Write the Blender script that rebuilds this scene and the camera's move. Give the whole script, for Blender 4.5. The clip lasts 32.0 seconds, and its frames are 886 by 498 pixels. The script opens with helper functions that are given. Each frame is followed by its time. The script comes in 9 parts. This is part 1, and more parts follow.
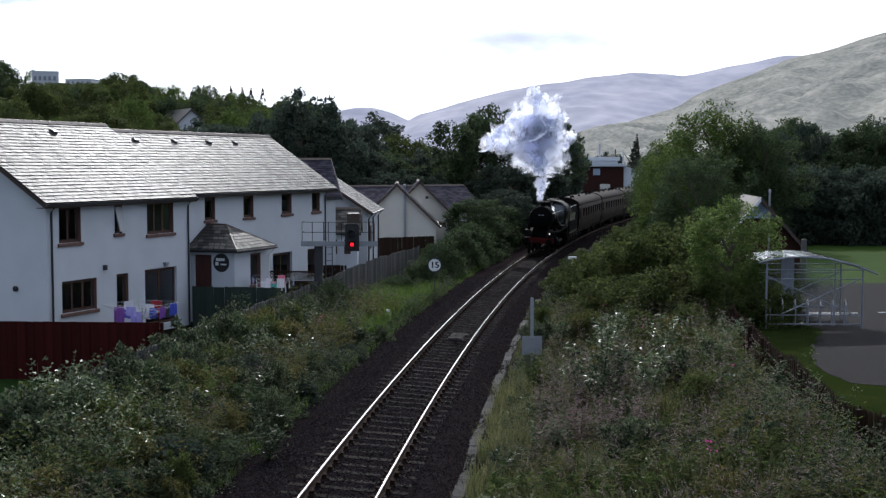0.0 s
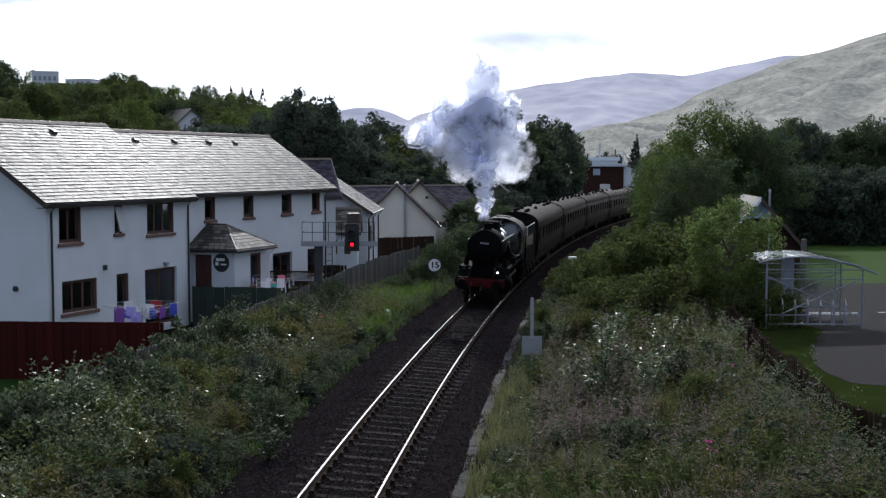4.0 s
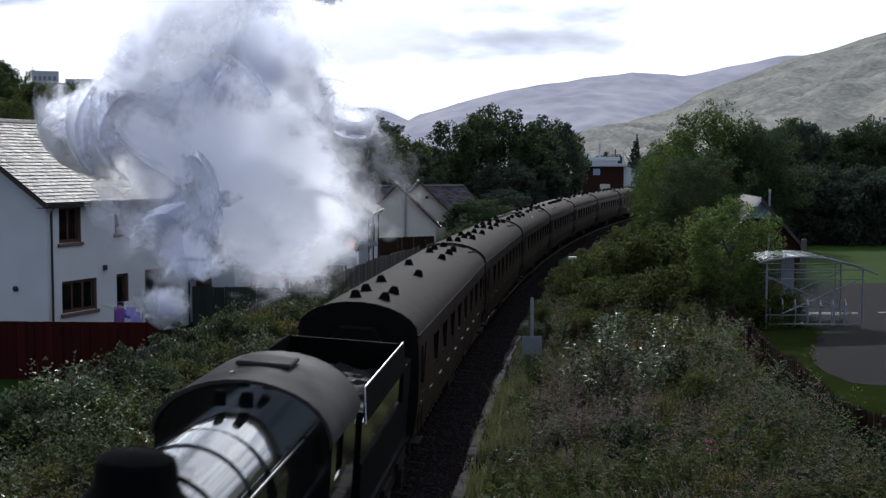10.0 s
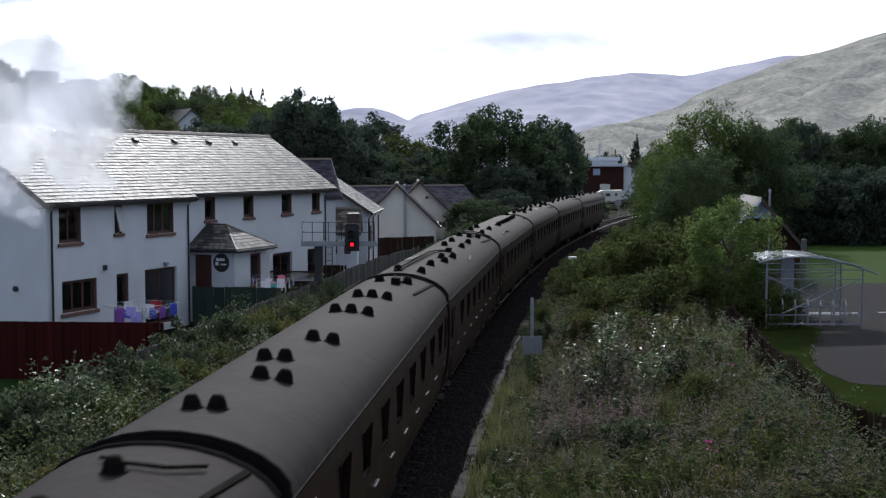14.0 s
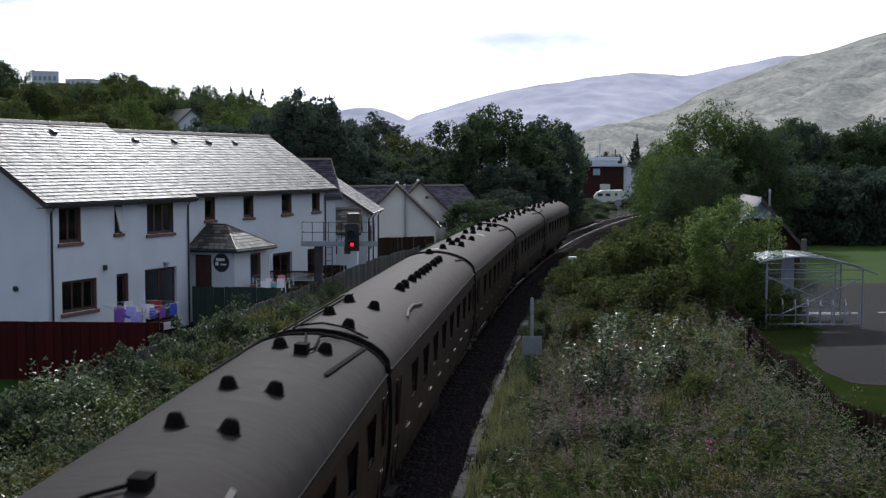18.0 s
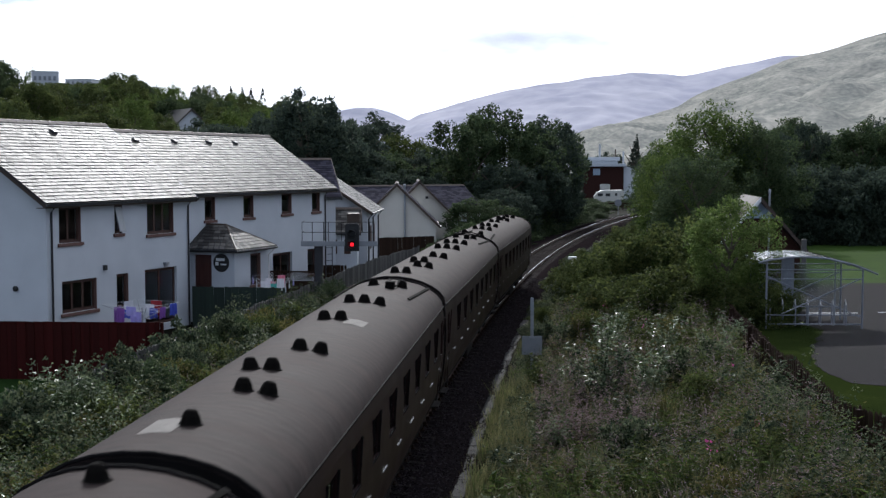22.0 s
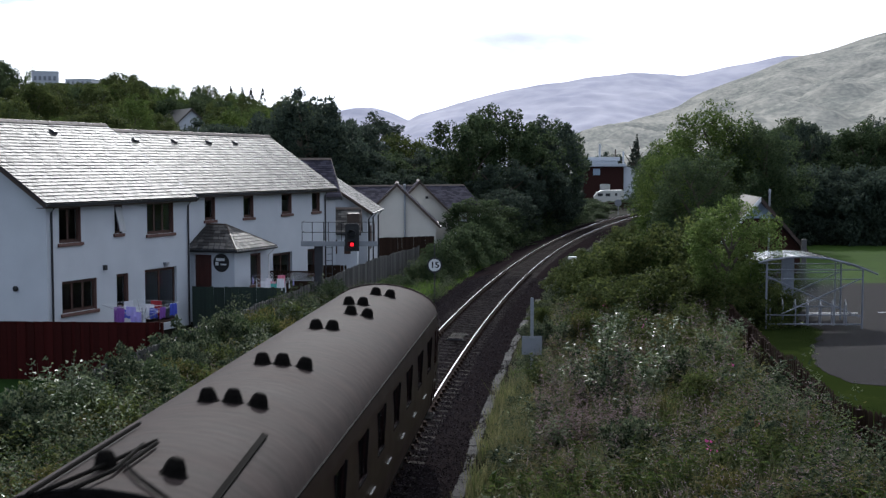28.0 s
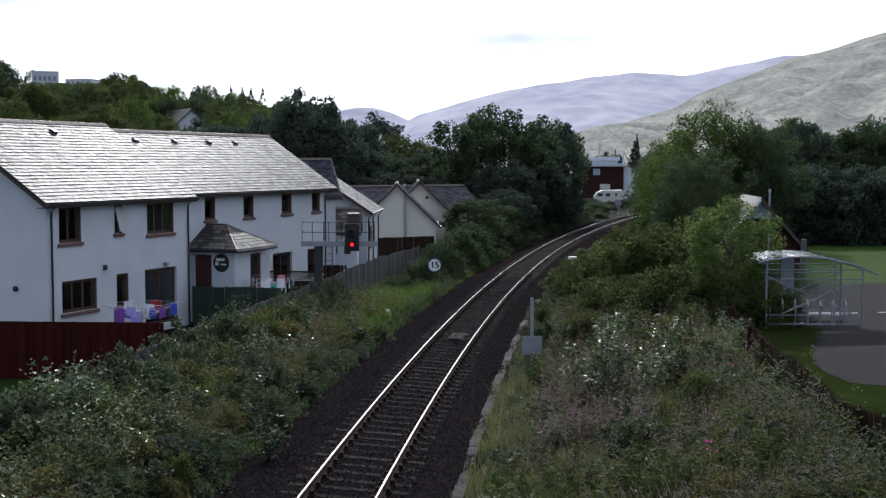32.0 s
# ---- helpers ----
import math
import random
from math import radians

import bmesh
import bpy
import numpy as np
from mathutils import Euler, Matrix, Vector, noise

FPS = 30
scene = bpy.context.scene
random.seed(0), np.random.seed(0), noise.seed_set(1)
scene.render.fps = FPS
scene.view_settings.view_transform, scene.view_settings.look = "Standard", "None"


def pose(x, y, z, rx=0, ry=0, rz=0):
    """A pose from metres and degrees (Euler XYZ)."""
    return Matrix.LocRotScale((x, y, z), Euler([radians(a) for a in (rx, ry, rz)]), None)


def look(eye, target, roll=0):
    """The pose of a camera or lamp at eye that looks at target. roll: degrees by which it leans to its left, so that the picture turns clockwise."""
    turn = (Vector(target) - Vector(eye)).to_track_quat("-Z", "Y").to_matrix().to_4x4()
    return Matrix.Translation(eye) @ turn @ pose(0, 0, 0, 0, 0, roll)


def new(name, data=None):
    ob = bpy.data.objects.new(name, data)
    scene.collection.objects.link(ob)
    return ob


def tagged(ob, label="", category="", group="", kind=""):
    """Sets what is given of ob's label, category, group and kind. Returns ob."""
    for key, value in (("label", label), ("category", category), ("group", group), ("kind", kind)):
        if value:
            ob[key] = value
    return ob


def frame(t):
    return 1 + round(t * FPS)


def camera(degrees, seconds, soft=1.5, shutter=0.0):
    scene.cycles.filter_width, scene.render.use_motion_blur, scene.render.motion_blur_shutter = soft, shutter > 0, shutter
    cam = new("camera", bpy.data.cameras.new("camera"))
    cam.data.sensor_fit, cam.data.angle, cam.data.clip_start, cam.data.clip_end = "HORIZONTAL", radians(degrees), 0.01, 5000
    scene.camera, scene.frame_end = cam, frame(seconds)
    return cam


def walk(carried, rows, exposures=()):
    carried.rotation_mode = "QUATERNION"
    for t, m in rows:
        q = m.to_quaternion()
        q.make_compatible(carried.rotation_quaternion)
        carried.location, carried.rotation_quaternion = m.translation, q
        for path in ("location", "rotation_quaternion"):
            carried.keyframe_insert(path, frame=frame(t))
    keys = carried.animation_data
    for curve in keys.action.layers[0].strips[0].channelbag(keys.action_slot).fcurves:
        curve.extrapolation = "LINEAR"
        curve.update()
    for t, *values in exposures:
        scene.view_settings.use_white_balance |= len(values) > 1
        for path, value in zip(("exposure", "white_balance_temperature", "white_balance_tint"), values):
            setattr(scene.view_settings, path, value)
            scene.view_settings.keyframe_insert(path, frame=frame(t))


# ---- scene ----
cam = camera(38.42, 32.0, soft=1.35, shutter=0.5)
EYE = (0.0, 0.0, 6.72)
STAND = pose(*EYE, 90 - 3.839, 0, 0)
walk(cam, [(0.0, STAND), (32.0, STAND)], exposures=[(0.0, 0.0, 5750, 10), (3.0, 0.0, 5750, 10), (6.0, -0.1, 5750, 10), (8.7, -0.18, 5750, 10), (10.0, -0.40, 5750, 10), (11.0, -0.72, 5750, 10), (12.2, -0.72, 5750, 10), (13.1, -0.65, 5750, 10), (14.0, -0.05, 5750, 10), (15.0, 0.0, 5750, 10), (23.0, 0.0, 5750, 10), (28.0, 0.08, 5750, 10), (32.0, 0.1, 5750, 10)])

# ---- light: sun ahead of the camera, left of the line, thin bright cloud ----
SUN_TURN, SUN_UP = radians(-1), radians(32)
SUN_WAY = Vector((math.sin(SUN_TURN) * math.cos(SUN_UP), math.cos(SUN_TURN) * math.cos(SUN_UP), math.sin(SUN_UP)))


def make_world():
    w = bpy.data.worlds.new("sky")
    scene.world = w
    w.use_nodes = True
    t = w.node_tree
    n, l = t.nodes, t.links
    n.clear()
    out, bg = n.new("ShaderNodeOutputWorld"), n.new("ShaderNodeBackground")
    sky = n.new("ShaderNodeTexSky")
    sky.sky_type, sky.sun_disc = "NISHITA", False
    sky.sun_elevation, sky.sun_rotation = SUN_UP, SUN_TURN
    co = n.new("ShaderNodeTexCoord")
    mp = n.new("ShaderNodeMapping")
    mp.inputs["Scale"].default_value = (1.0, 1.0, 3.2)
    mp.inputs["Location"].default_value = (0.35, 0.0, 0.1)
    no = n.new("ShaderNodeTexNoise")
    no.inputs["Scale"].default_value, no.inputs["Detail"].default_value, no.inputs["Roughness"].default_value = 3.0, 9, 0.55
    cover = n.new("ShaderNodeValToRGB")
    cover.color_ramp.elements[0].position, cover.color_ramp.elements[1].position = 0.30, 0.46
    # cloud brightness: brightest round the sun
    dot = n.new("ShaderNodeVectorMath")
    dot.operation = "DOT_PRODUCT"
    dot.inputs[1].default_value = SUN_WAY
    glow = n.new("ShaderNodeMapRange")
    glow.inputs[1].default_value, glow.inputs[2].default_value = -1.0, 1.0
    glow.inputs[3].default_value, glow.inputs[4].default_value = 0.0, 1.0
    power = n.new("ShaderNodeMath")
    power.operation = "POWER"
    power.inputs[1].default_value = 8.0
    level = n.new("ShaderNodeMath")
    level.operation = "MULTIPLY_ADD"
    level.inputs[1].default_value, level.inputs[2].default_value = 2.0, CLOUD_LEVEL
    grey = n.new("ShaderNodeTexNoise")
    grey.inputs["Scale"].default_value, grey.inputs["Detail"].default_value = 6.0, 7
    dim = n.new("ShaderNodeValToRGB")
    dim.color_ramp.elements[0].position, dim.color_ramp.elements[1].position = 0.37, 0.48
    dim.color_ramp.elements[0].color = (0.46, 0.49, 0.57, 1)
    dim.color_ramp.elements[1].color = (1.0, 1.0, 1.0, 1)
    tint = n.new("ShaderNodeMix")
    tint.data_type = "RGBA"
    tint.inputs[6].default_value, tint.inputs[7].default_value = (0.80, 0.93, 1.14, 1), (1.0, 0.97, 0.93, 1)
    toned = n.new("ShaderNodeVectorMath")
    toned.operation = "MULTIPLY"
    l.new(glow.outputs[0], tint.inputs["Factor"])
    l.new(tint.outputs[2], toned.inputs[0])
    l.new(dim.outputs[0], toned.inputs[1])
    # one grey bank of cloud over the ridge
    off = n.new("ShaderNodeVectorMath")
    off.operation = "SUBTRACT"
    off.inputs[1].default_value = (0.058, 0.99, 0.0965)
    wide = n.new("ShaderNodeVectorMath")
    wide.operation = "MULTIPLY"
    wide.inputs[1].default_value = (15.0, 0.0, 60.0)
    size = n.new("ShaderNodeVectorMath")
    size.operation = "LENGTH"
    puffy = n.new("ShaderNodeTexNoise")
    puffy.inputs["Scale"].default_value, puffy.inputs["Detail"].default_value = 16.0, 6
    frayed = n.new("ShaderNodeMath")
    frayed.operation = "MULTIPLY_ADD"
    frayed.inputs[1].default_value = 2.6
    bank = n.new("ShaderNodeValToRGB")
    bank.color_ramp.elements[0].position, bank.color_ramp.elements[1].position = 0.50, 0.98
    bank.color_ramp.elements[0].color, bank.color_ramp.elements[1].color = (0.56, 0.57, 0.63, 1), (1.0, 1.0, 1.0, 1)
    third = n.new("ShaderNodeMath")
    third.operation = "MULTIPLY"
    third.inputs[1].default_value = 0.36
    toned2 = n.new("ShaderNodeVectorMath")
    toned2.operation = "MULTIPLY"
    l.new(co.outputs["Generated"], off.inputs[0])
    l.new(off.outputs[0], wide.inputs[0])
    l.new(wide.outputs[0], size.inputs[0])
    l.new(mp.outputs[0], puffy.inputs["Vector"])
    l.new(puffy.outputs["Fac"], frayed.inputs[0])
    l.new(size.outputs["Value"], frayed.inputs[2])
    l.new(frayed.outputs[0], third.inputs[0])
    l.new(third.outputs[0], bank.inputs[0])
    l.new(toned.outputs[0], toned2.inputs[0])
    l.new(bank.outputs[0], toned2.inputs[1])
    mul = n.new("ShaderNodeVectorMath")
    mul.operation = "SCALE"
    skys = n.new("ShaderNodeVectorMath")
    skys.operation = "SCALE"
    skys.inputs["Scale"].default_value = SKY_LEVEL
    mix = n.new("ShaderNodeMix")
    mix.data_type = "RGBA"
    l.new(co.outputs["Generated"], mp.inputs["Vector"])
    l.new(mp.outputs[0], no.inputs["Vector"])
    l.new(mp.outputs[0], grey.inputs["Vector"])
    l.new(no.outputs["Fac"], cover.inputs[0])
    l.new(grey.outputs["Fac"], dim.inputs[0])
    l.new(co.outputs["Generated"], dot.inputs[0])
    l.new(dot.outputs["Value"], glow.inputs[0])
    l.new(glow.outputs[0], power.inputs[0])
    l.new(power.outputs[0], level.inputs[0])
    l.new(toned2.outputs[0], mul.inputs[0])
    l.new(level.outputs[0], mul.inputs["Scale"])
    l.new(sky.outputs[0], skys.inputs[0])
    l.new(cover.outputs[0], mix.inputs["Factor"])
    l.new(skys.outputs[0], mix.inputs[6])
    l.new(mul.outputs[0], mix.inputs[7])
    l.new(mix.outputs[2], bg.inputs[0])
    bg.inputs[1].default_value = 1.0
    l.new(bg.outputs[0], out.inputs[0])


CLOUD_LEVEL, SKY_LEVEL = 0.76, 0.1
make_world()
sun = new("sun", bpy.data.lights.new("sun", "SUN"))
sun.data.energy, sun.data.angle, sun.data.color = 4.0, radians(0.6), (1.0, 0.93, 0.82)
sun.matrix_world = look(SUN_WAY * 100, (0, 0, 0))


# ---- materials ----
def mat(name, a, b=None, rough=0.8, metal=0.0, scale=3.0, fine=40.0, bump=0.0, spread=0.0, translucent=0.0, stretch=(1, 1, 1), spec=None, island=False, coat=0.0, vary=0.1, sharp=(0.32, 0.68)):
    """Two colours mixed by a broad and a fine grain, with relief; spread: how much single pieces differ."""
    m = bpy.data.materials.new(name)
    m.use_nodes = True
    n, l = m.node_tree.nodes, m.node_tree.links
    bs = n["Principled BSDF"]
    b = b or tuple(c * 0.75 for c in a)
    spec = (0.12 if rough > 0.7 else 0.4) if spec is None else spec
    co = n.new("ShaderNodeTexCoord")
    mp = n.new("ShaderNodeMapping")
    mp.inputs["Scale"].default_value = stretch
    l.new(co.outputs["Object"], mp.inputs["Vector"])
    n1, n2 = n.new("ShaderNodeTexNoise"), n.new("ShaderNodeTexNoise")
    n1.inputs["Scale"].default_value, n1.inputs["Detail"].default_value = scale, 6
    n2.inputs["Scale"].default_value, n2.inputs["Detail"].default_value = fine, 4
    for q in (n1, n2):
        l.new(mp.outputs[0], q.inputs["Vector"])
    add = n.new("ShaderNodeMath")
    add.operation = "MULTIPLY_ADD"
    add.inputs[1].default_value = 0.45
    l.new(n2.outputs["Fac"], add.inputs[0])
    half = n.new("ShaderNodeMath")
    half.operation = "MULTIPLY"
    half.inputs[1].default_value = 0.55
    l.new(n1.outputs["Fac"], half.inputs[0])
    l.new(half.outputs[0], add.inputs[2])
    fac = add.outputs[0]
    if spread:
        if island:
            geo = n.new("ShaderNodeNewGeometry")
            rnd = geo.outputs["Random Per Island"]
        else:
            info = n.new("ShaderNodeObjectInfo")
            rnd = info.outputs["Random"]
        sp = n.new("ShaderNodeMath")
        sp.operation = "MULTIPLY_ADD"
        sp.inputs[1].default_value = spread
        l.new(rnd, sp.inputs[0])
        l.new(fac, sp.inputs[2])
        sh = n.new("ShaderNodeMath")
        sh.operation = "SUBTRACT"
        sh.inputs[1].default_value = spread / 2
        l.new(sp.outputs[0], sh.inputs[0])
        fac = sh.outputs[0]
    ramp = n.new("ShaderNodeValToRGB")
    ramp.color_ramp.elements[0].position, ramp.color_ramp.elements[1].position = sharp
    ramp.color_ramp.elements[0].color, ramp.color_ramp.elements[1].color = (*a, 1), (*b, 1)
    l.new(fac, ramp.inputs[0])
    l.new(ramp.outputs[0], bs.inputs["Base Color"])
    bs.inputs["Metallic"].default_value = metal
    bs.inputs["Specular IOR Level"].default_value = spec
    bs.inputs["Coat Weight"].default_value = coat
    rr = n.new("ShaderNodeMapRange")
    rr.inputs[3].default_value, rr.inputs[4].default_value = max(0.03, rough - vary), min(1, rough + vary)
    l.new(n1.outputs["Fac"], rr.inputs[0])
    l.new(rr.outputs[0], bs.inputs["Roughness"])
    if bump:
        bp = n.new("ShaderNodeBump")
        bp.inputs["Strength"].default_value, bp.inputs["Distance"].default_value = min(1, bump), 0.02
        l.new(n2.outputs["Fac"], bp.inputs["Height"])
        l.new(bp.outputs[0], bs.inputs["Normal"])
    if translucent:
        tr = n.new("ShaderNodeBsdfTranslucent")
        l.new(ramp.outputs[0], tr.inputs[0])
        ms = n.new("ShaderNodeMixShader")
        ms.inputs[0].default_value = translucent
        l.new(bs.outputs[0], ms.inputs[1])
        l.new(tr.outputs[0], ms.inputs[2])
        l.new(ms.outputs[0], n["Material Output"].inputs[0])
    return m


def glow_mat(name, color, strength):
    m = bpy.data.materials.new(name)
    m.use_nodes = True
    bs = m.node_tree.nodes["Principled BSDF"]
    bs.inputs["Base Color"].default_value = (*color, 1)
    bs.inputs["Emission Color"].default_value = (*color, 1)
    bs.inputs["Emission Strength"].default_value = strength
    return m


M = {}
M["harling_cream"] = mat("cream_harling", (0.62, 0.59, 0.53), (0.52, 0.49, 0.44), 0.9, scale=0.7, fine=60, bump=0.35)
M["harling"] = mat("white_harling", (0.58, 0.595, 0.625), (0.48, 0.495, 0.525), 0.9, scale=0.7, fine=60, bump=0.35)
M["slate"] = mat("roof_slate", (0.040, 0.037, 0.036), (0.12, 0.112, 0.104), 0.5, scale=3.0, fine=25, bump=0.5, spread=1.0, spec=0.05, vary=0.16)
M["slate_joined"] = mat("roof_slate_joined", (0.040, 0.037, 0.036), (0.12, 0.112, 0.104), 0.5, scale=3.0, fine=25, bump=0.5, spread=1.0, spec=0.05, vary=0.16, island=True)
M["slate_dull"] = mat("dark_old_slate", (0.030, 0.028, 0.038), (0.060, 0.056, 0.074), 0.9, scale=1.2, fine=25, bump=0.3, spread=0.8, spec=0.02, island=True)
M["roof_under"] = mat("roof_felt", (0.05, 0.05, 0.05), (0.08, 0.08, 0.08), 0.9)
M["fascia"] = mat("dark_brown_fascia", (0.045, 0.028, 0.02), (0.06, 0.04, 0.03), 0.55)
M["frame"] = mat("brown_window_frame", (0.055, 0.028, 0.021), (0.075, 0.038, 0.03), 0.5, fine=30, stretch=(1, 1, 0.2), spec=0.25)
M["sill"] = mat("red_brown_sill", (0.17, 0.10, 0.085), (0.13, 0.078, 0.066), 0.8, fine=50, bump=0.2)
M["pipe"] = mat("black_plastic_pipe", (0.015, 0.015, 0.017), (0.025, 0.025, 0.028), 0.4)
M["white_pipe"] = mat("white_plastic_pipe", (0.7, 0.7, 0.7), (0.6, 0.6, 0.6), 0.4)
M["door"] = mat("dark_red_brown_door", (0.075, 0.026, 0.02), (0.05, 0.018, 0.014), 0.5, stretch=(4, 4, 0.4))
M["inside"] = mat("dim_room", (0.10, 0.09, 0.085), (0.05, 0.045, 0.04), 0.9, scale=0.8)
M["curtain"] = mat("pale_curtain", (0.5, 0.5, 0.5), (0.35, 0.35, 0.36), 0.9, stretch=(8, 8, 0.4))
M["ballast"] = mat("dark_ballast", (0.0085, 0.0066, 0.0070), (0.017, 0.0135, 0.014), 1.0, scale=1.5, fine=22, bump=1.0, spec=0.0)
M["stone"] = mat("ballast_stones", (0.0062, 0.0050, 0.0058), (0.034, 0.027, 0.030), 0.8, scale=2, fine=30, spread=0.7, island=True, spec=0.03)
M["rail_top"] = mat("polished_rail", (0.58, 0.58, 0.60), (0.42, 0.42, 0.44), 0.17, metal=1.0, scale=1, fine=12)
M["rail"] = mat("rusty_rail", (0.075, 0.045, 0.032), (0.045, 0.03, 0.024), 0.85, fine=30, bump=0.3)
M["chair_iron"] = mat("dark_rusty_iron", (0.016, 0.010, 0.008), (0.028, 0.018, 0.014), 0.95, fine=30, bump=0.3, spec=0.02)
M["sleeper"] = mat("weathered_sleeper", (0.009, 0.0072, 0.0066), (0.022, 0.018, 0.016), 0.92, scale=1.5, fine=30, bump=0.5, spread=0.6, stretch=(0.25, 4, 4), spec=0.03)
M["grass"] = mat("mown_grass", (0.020, 0.038, 0.009), (0.040, 0.070, 0.013), 0.95, scale=0.9, fine=18, bump=0.5, spec=0.02)
M["verge"] = mat("verge_grass", (0.015, 0.022, 0.006), (0.032, 0.041, 0.011), 0.95, scale=0.8, fine=14, bump=0.8, spec=0.0, spread=0.5)
# darker than the mown grass: the house's shadow is put into the colour
M["garden"] = mat("house_shaded_grass", (0.010, 0.024, 0.006), (0.018, 0.036, 0.009), 0.95, scale=0.6, fine=18, bump=0.5, spec=0.02)
M["earth"] = mat("rough_ground", (0.006, 0.0072, 0.004), (0.013, 0.0115, 0.008), 0.95, scale=0.4, fine=8, bump=0.8, spec=0.02)
M["asphalt"] = mat("worn_asphalt", (0.0036, 0.0031, 0.0039), (0.0130, 0.0116, 0.0134), 0.95, scale=0.6, fine=60, bump=0.4, spec=0.05)
M["leaf"] = mat("tree_leaves", (0.036, 0.056, 0.028), (0.076, 0.100, 0.046), 0.65, scale=0.35, fine=2.0, spread=0.7, island=True, translucent=0.45, spec=0.02)
M["leaf_light"] = mat("light_green_leaves", (0.039, 0.056, 0.019), (0.094, 0.110, 0.034), 0.6, scale=0.6, fine=3.0, spread=0.8, island=True, translucent=0.5, spec=0.02)
M["leaf_dark"] = mat("dark_green_leaves", (0.036, 0.050, 0.040), (0.062, 0.080, 0.056), 0.7, scale=0.3, fine=1.5, spread=0.6, island=True, translucent=0.4, spec=0.015)
M["leaf_bright"] = mat("fresh_green_leaves", (0.044, 0.074, 0.017), (0.105, 0.140, 0.038), 0.6, scale=0.6, fine=3.0, spread=0.7, island=True, translucent=0.52, spec=0.03)
M["rowan_leaf"] = mat("rowan_leaves", (0.062, 0.100, 0.024), (0.135, 0.180, 0.052), 0.55, scale=0.6, fine=3.0, spread=0.7, island=True, translucent=0.55, spec=0.04)
M["pale_leaf"] = mat("pale_sapling_leaves", (0.055, 0.082, 0.036), (0.17, 0.20, 0.115), 0.32, scale=0.8, fine=4.0, spread=0.8, island=True, translucent=0.45, spec=0.10)
M["fresh_blade"] = mat("fresh_green_grass", (0.055, 0.10, 0.018), (0.11, 0.165, 0.04), 0.8, scale=0.25, fine=1.5, spread=0.6, island=True, translucent=0.45, spec=0.03)
M["weed"] = mat("weed_leaves", (0.025, 0.040, 0.021), (0.116, 0.130, 0.075), 0.65, scale=0.3, fine=1.2, spread=0.9, island=True, translucent=0.5, spec=0.03)
M["olive"] = mat("yellowing_leaves", (0.066, 0.070, 0.022), (0.14, 0.125, 0.046), 0.65, scale=0.4, fine=2.0, spread=0.7, island=True, translucent=0.5, spec=0.04)
M["gloss_leaf"] = mat("glossy_shrub_leaves", (0.029, 0.045, 0.026), (0.111, 0.127, 0.072), 0.4, scale=0.8, fine=4.0, spread=0.9, island=True, translucent=0.45, spec=0.04)
M["dry"] = mat("dry_stalks", (0.060, 0.040, 0.033), (0.105, 0.078, 0.058), 0.8, scale=0.4, fine=2.0, spread=0.8, island=True, translucent=0.25, spec=0.03)
# lighter copy of long_grass: sun shining through is put into the colour
M["lit_grass"] = mat("backlit_long_grass", (0.064, 0.084, 0.030), (0.175, 0.165, 0.082), 0.8, scale=0.25, fine=1.5, spread=0.7, island=True, translucent=0.5, spec=0.03)
M["blade"] = mat("long_grass", (0.052, 0.066, 0.030), (0.14, 0.135, 0.075), 0.8, scale=0.25, fine=1.5, spread=0.7, island=True, translucent=0.45, spec=0.03)
M["fluff"] = mat("seed_heads", (0.22, 0.18, 0.18), (0.12, 0.09, 0.085), 0.9, spread=0.6, island=True, translucent=0.3)
M["rosy"] = mat("rosy_willowherb_tops", (0.12, 0.082, 0.084), (0.24, 0.18, 0.185), 0.85, scale=0.4, fine=2.0, spread=0.8, island=True, translucent=0.5, spec=0.04)
M["pink"] = mat("pink_flowers", (0.5, 0.09, 0.28), (0.4, 0.06, 0.2), 0.7, translucent=0.3)
M["bark"] = mat("tree_bark", (0.06, 0.05, 0.038), (0.1, 0.085, 0.065), 0.95, scale=2, fine=14, bump=0.8, stretch=(1, 1, 0.25))
M["grey_wood"] = mat("weathered_fence_boards", (0.07, 0.068, 0.066), (0.12, 0.115, 0.11), 0.9, scale=1, fine=20, bump=0.4, spread=0.6, stretch=(4, 4, 0.3))
M["grey_wood_joined"] = mat("weathered_fence_boards_far", (0.07, 0.068, 0.066), (0.13, 0.125, 0.12), 0.9, scale=1, fine=20, bump=0.4, spread=0.8, stretch=(4, 4, 0.3), island=True)
M["red_wood"] = mat("red_brown_fence_boards", (0.048, 0.009, 0.008), (0.030, 0.007, 0.006), 0.8, scale=1, fine=16, bump=0.3, spread=0.4, stretch=(4, 4, 0.3), spec=0.05)
M["brown_wood"] = mat("brown_fence_boards", (0.035, 0.022, 0.016), (0.024, 0.015, 0.011), 0.85, scale=1, fine=16, bump=0.3, spread=0.5, stretch=(4, 4, 0.3), spec=0.04)
M["green_wood"] = mat("dark_green_fence_boards", (0.018, 0.032, 0.022), (0.012, 0.022, 0.016), 0.7, scale=1, fine=16, bump=0.3, spread=0.4, stretch=(4, 4, 0.3))
# darker, bluer copy of galv: the shelter's shade is in the colour
M["galv_shaded"] = mat("shaded_galvanised_steel", (0.15, 0.16, 0.19), (0.24, 0.25, 0.28), 0.5, metal=0.3, scale=4, fine=20)
M["galv"] = mat("galvanised_steel", (0.36, 0.37, 0.40), (0.25, 0.26, 0.28), 0.5, metal=0.7, scale=6, fine=30)
M["grey_paint"] = mat("grey_paint", (0.26, 0.27, 0.29), (0.2, 0.21, 0.23), 0.5)
M["dark_steel"] = mat("dark_steel", (0.05, 0.05, 0.055), (0.03, 0.03, 0.034), 0.5, metal=0.3)
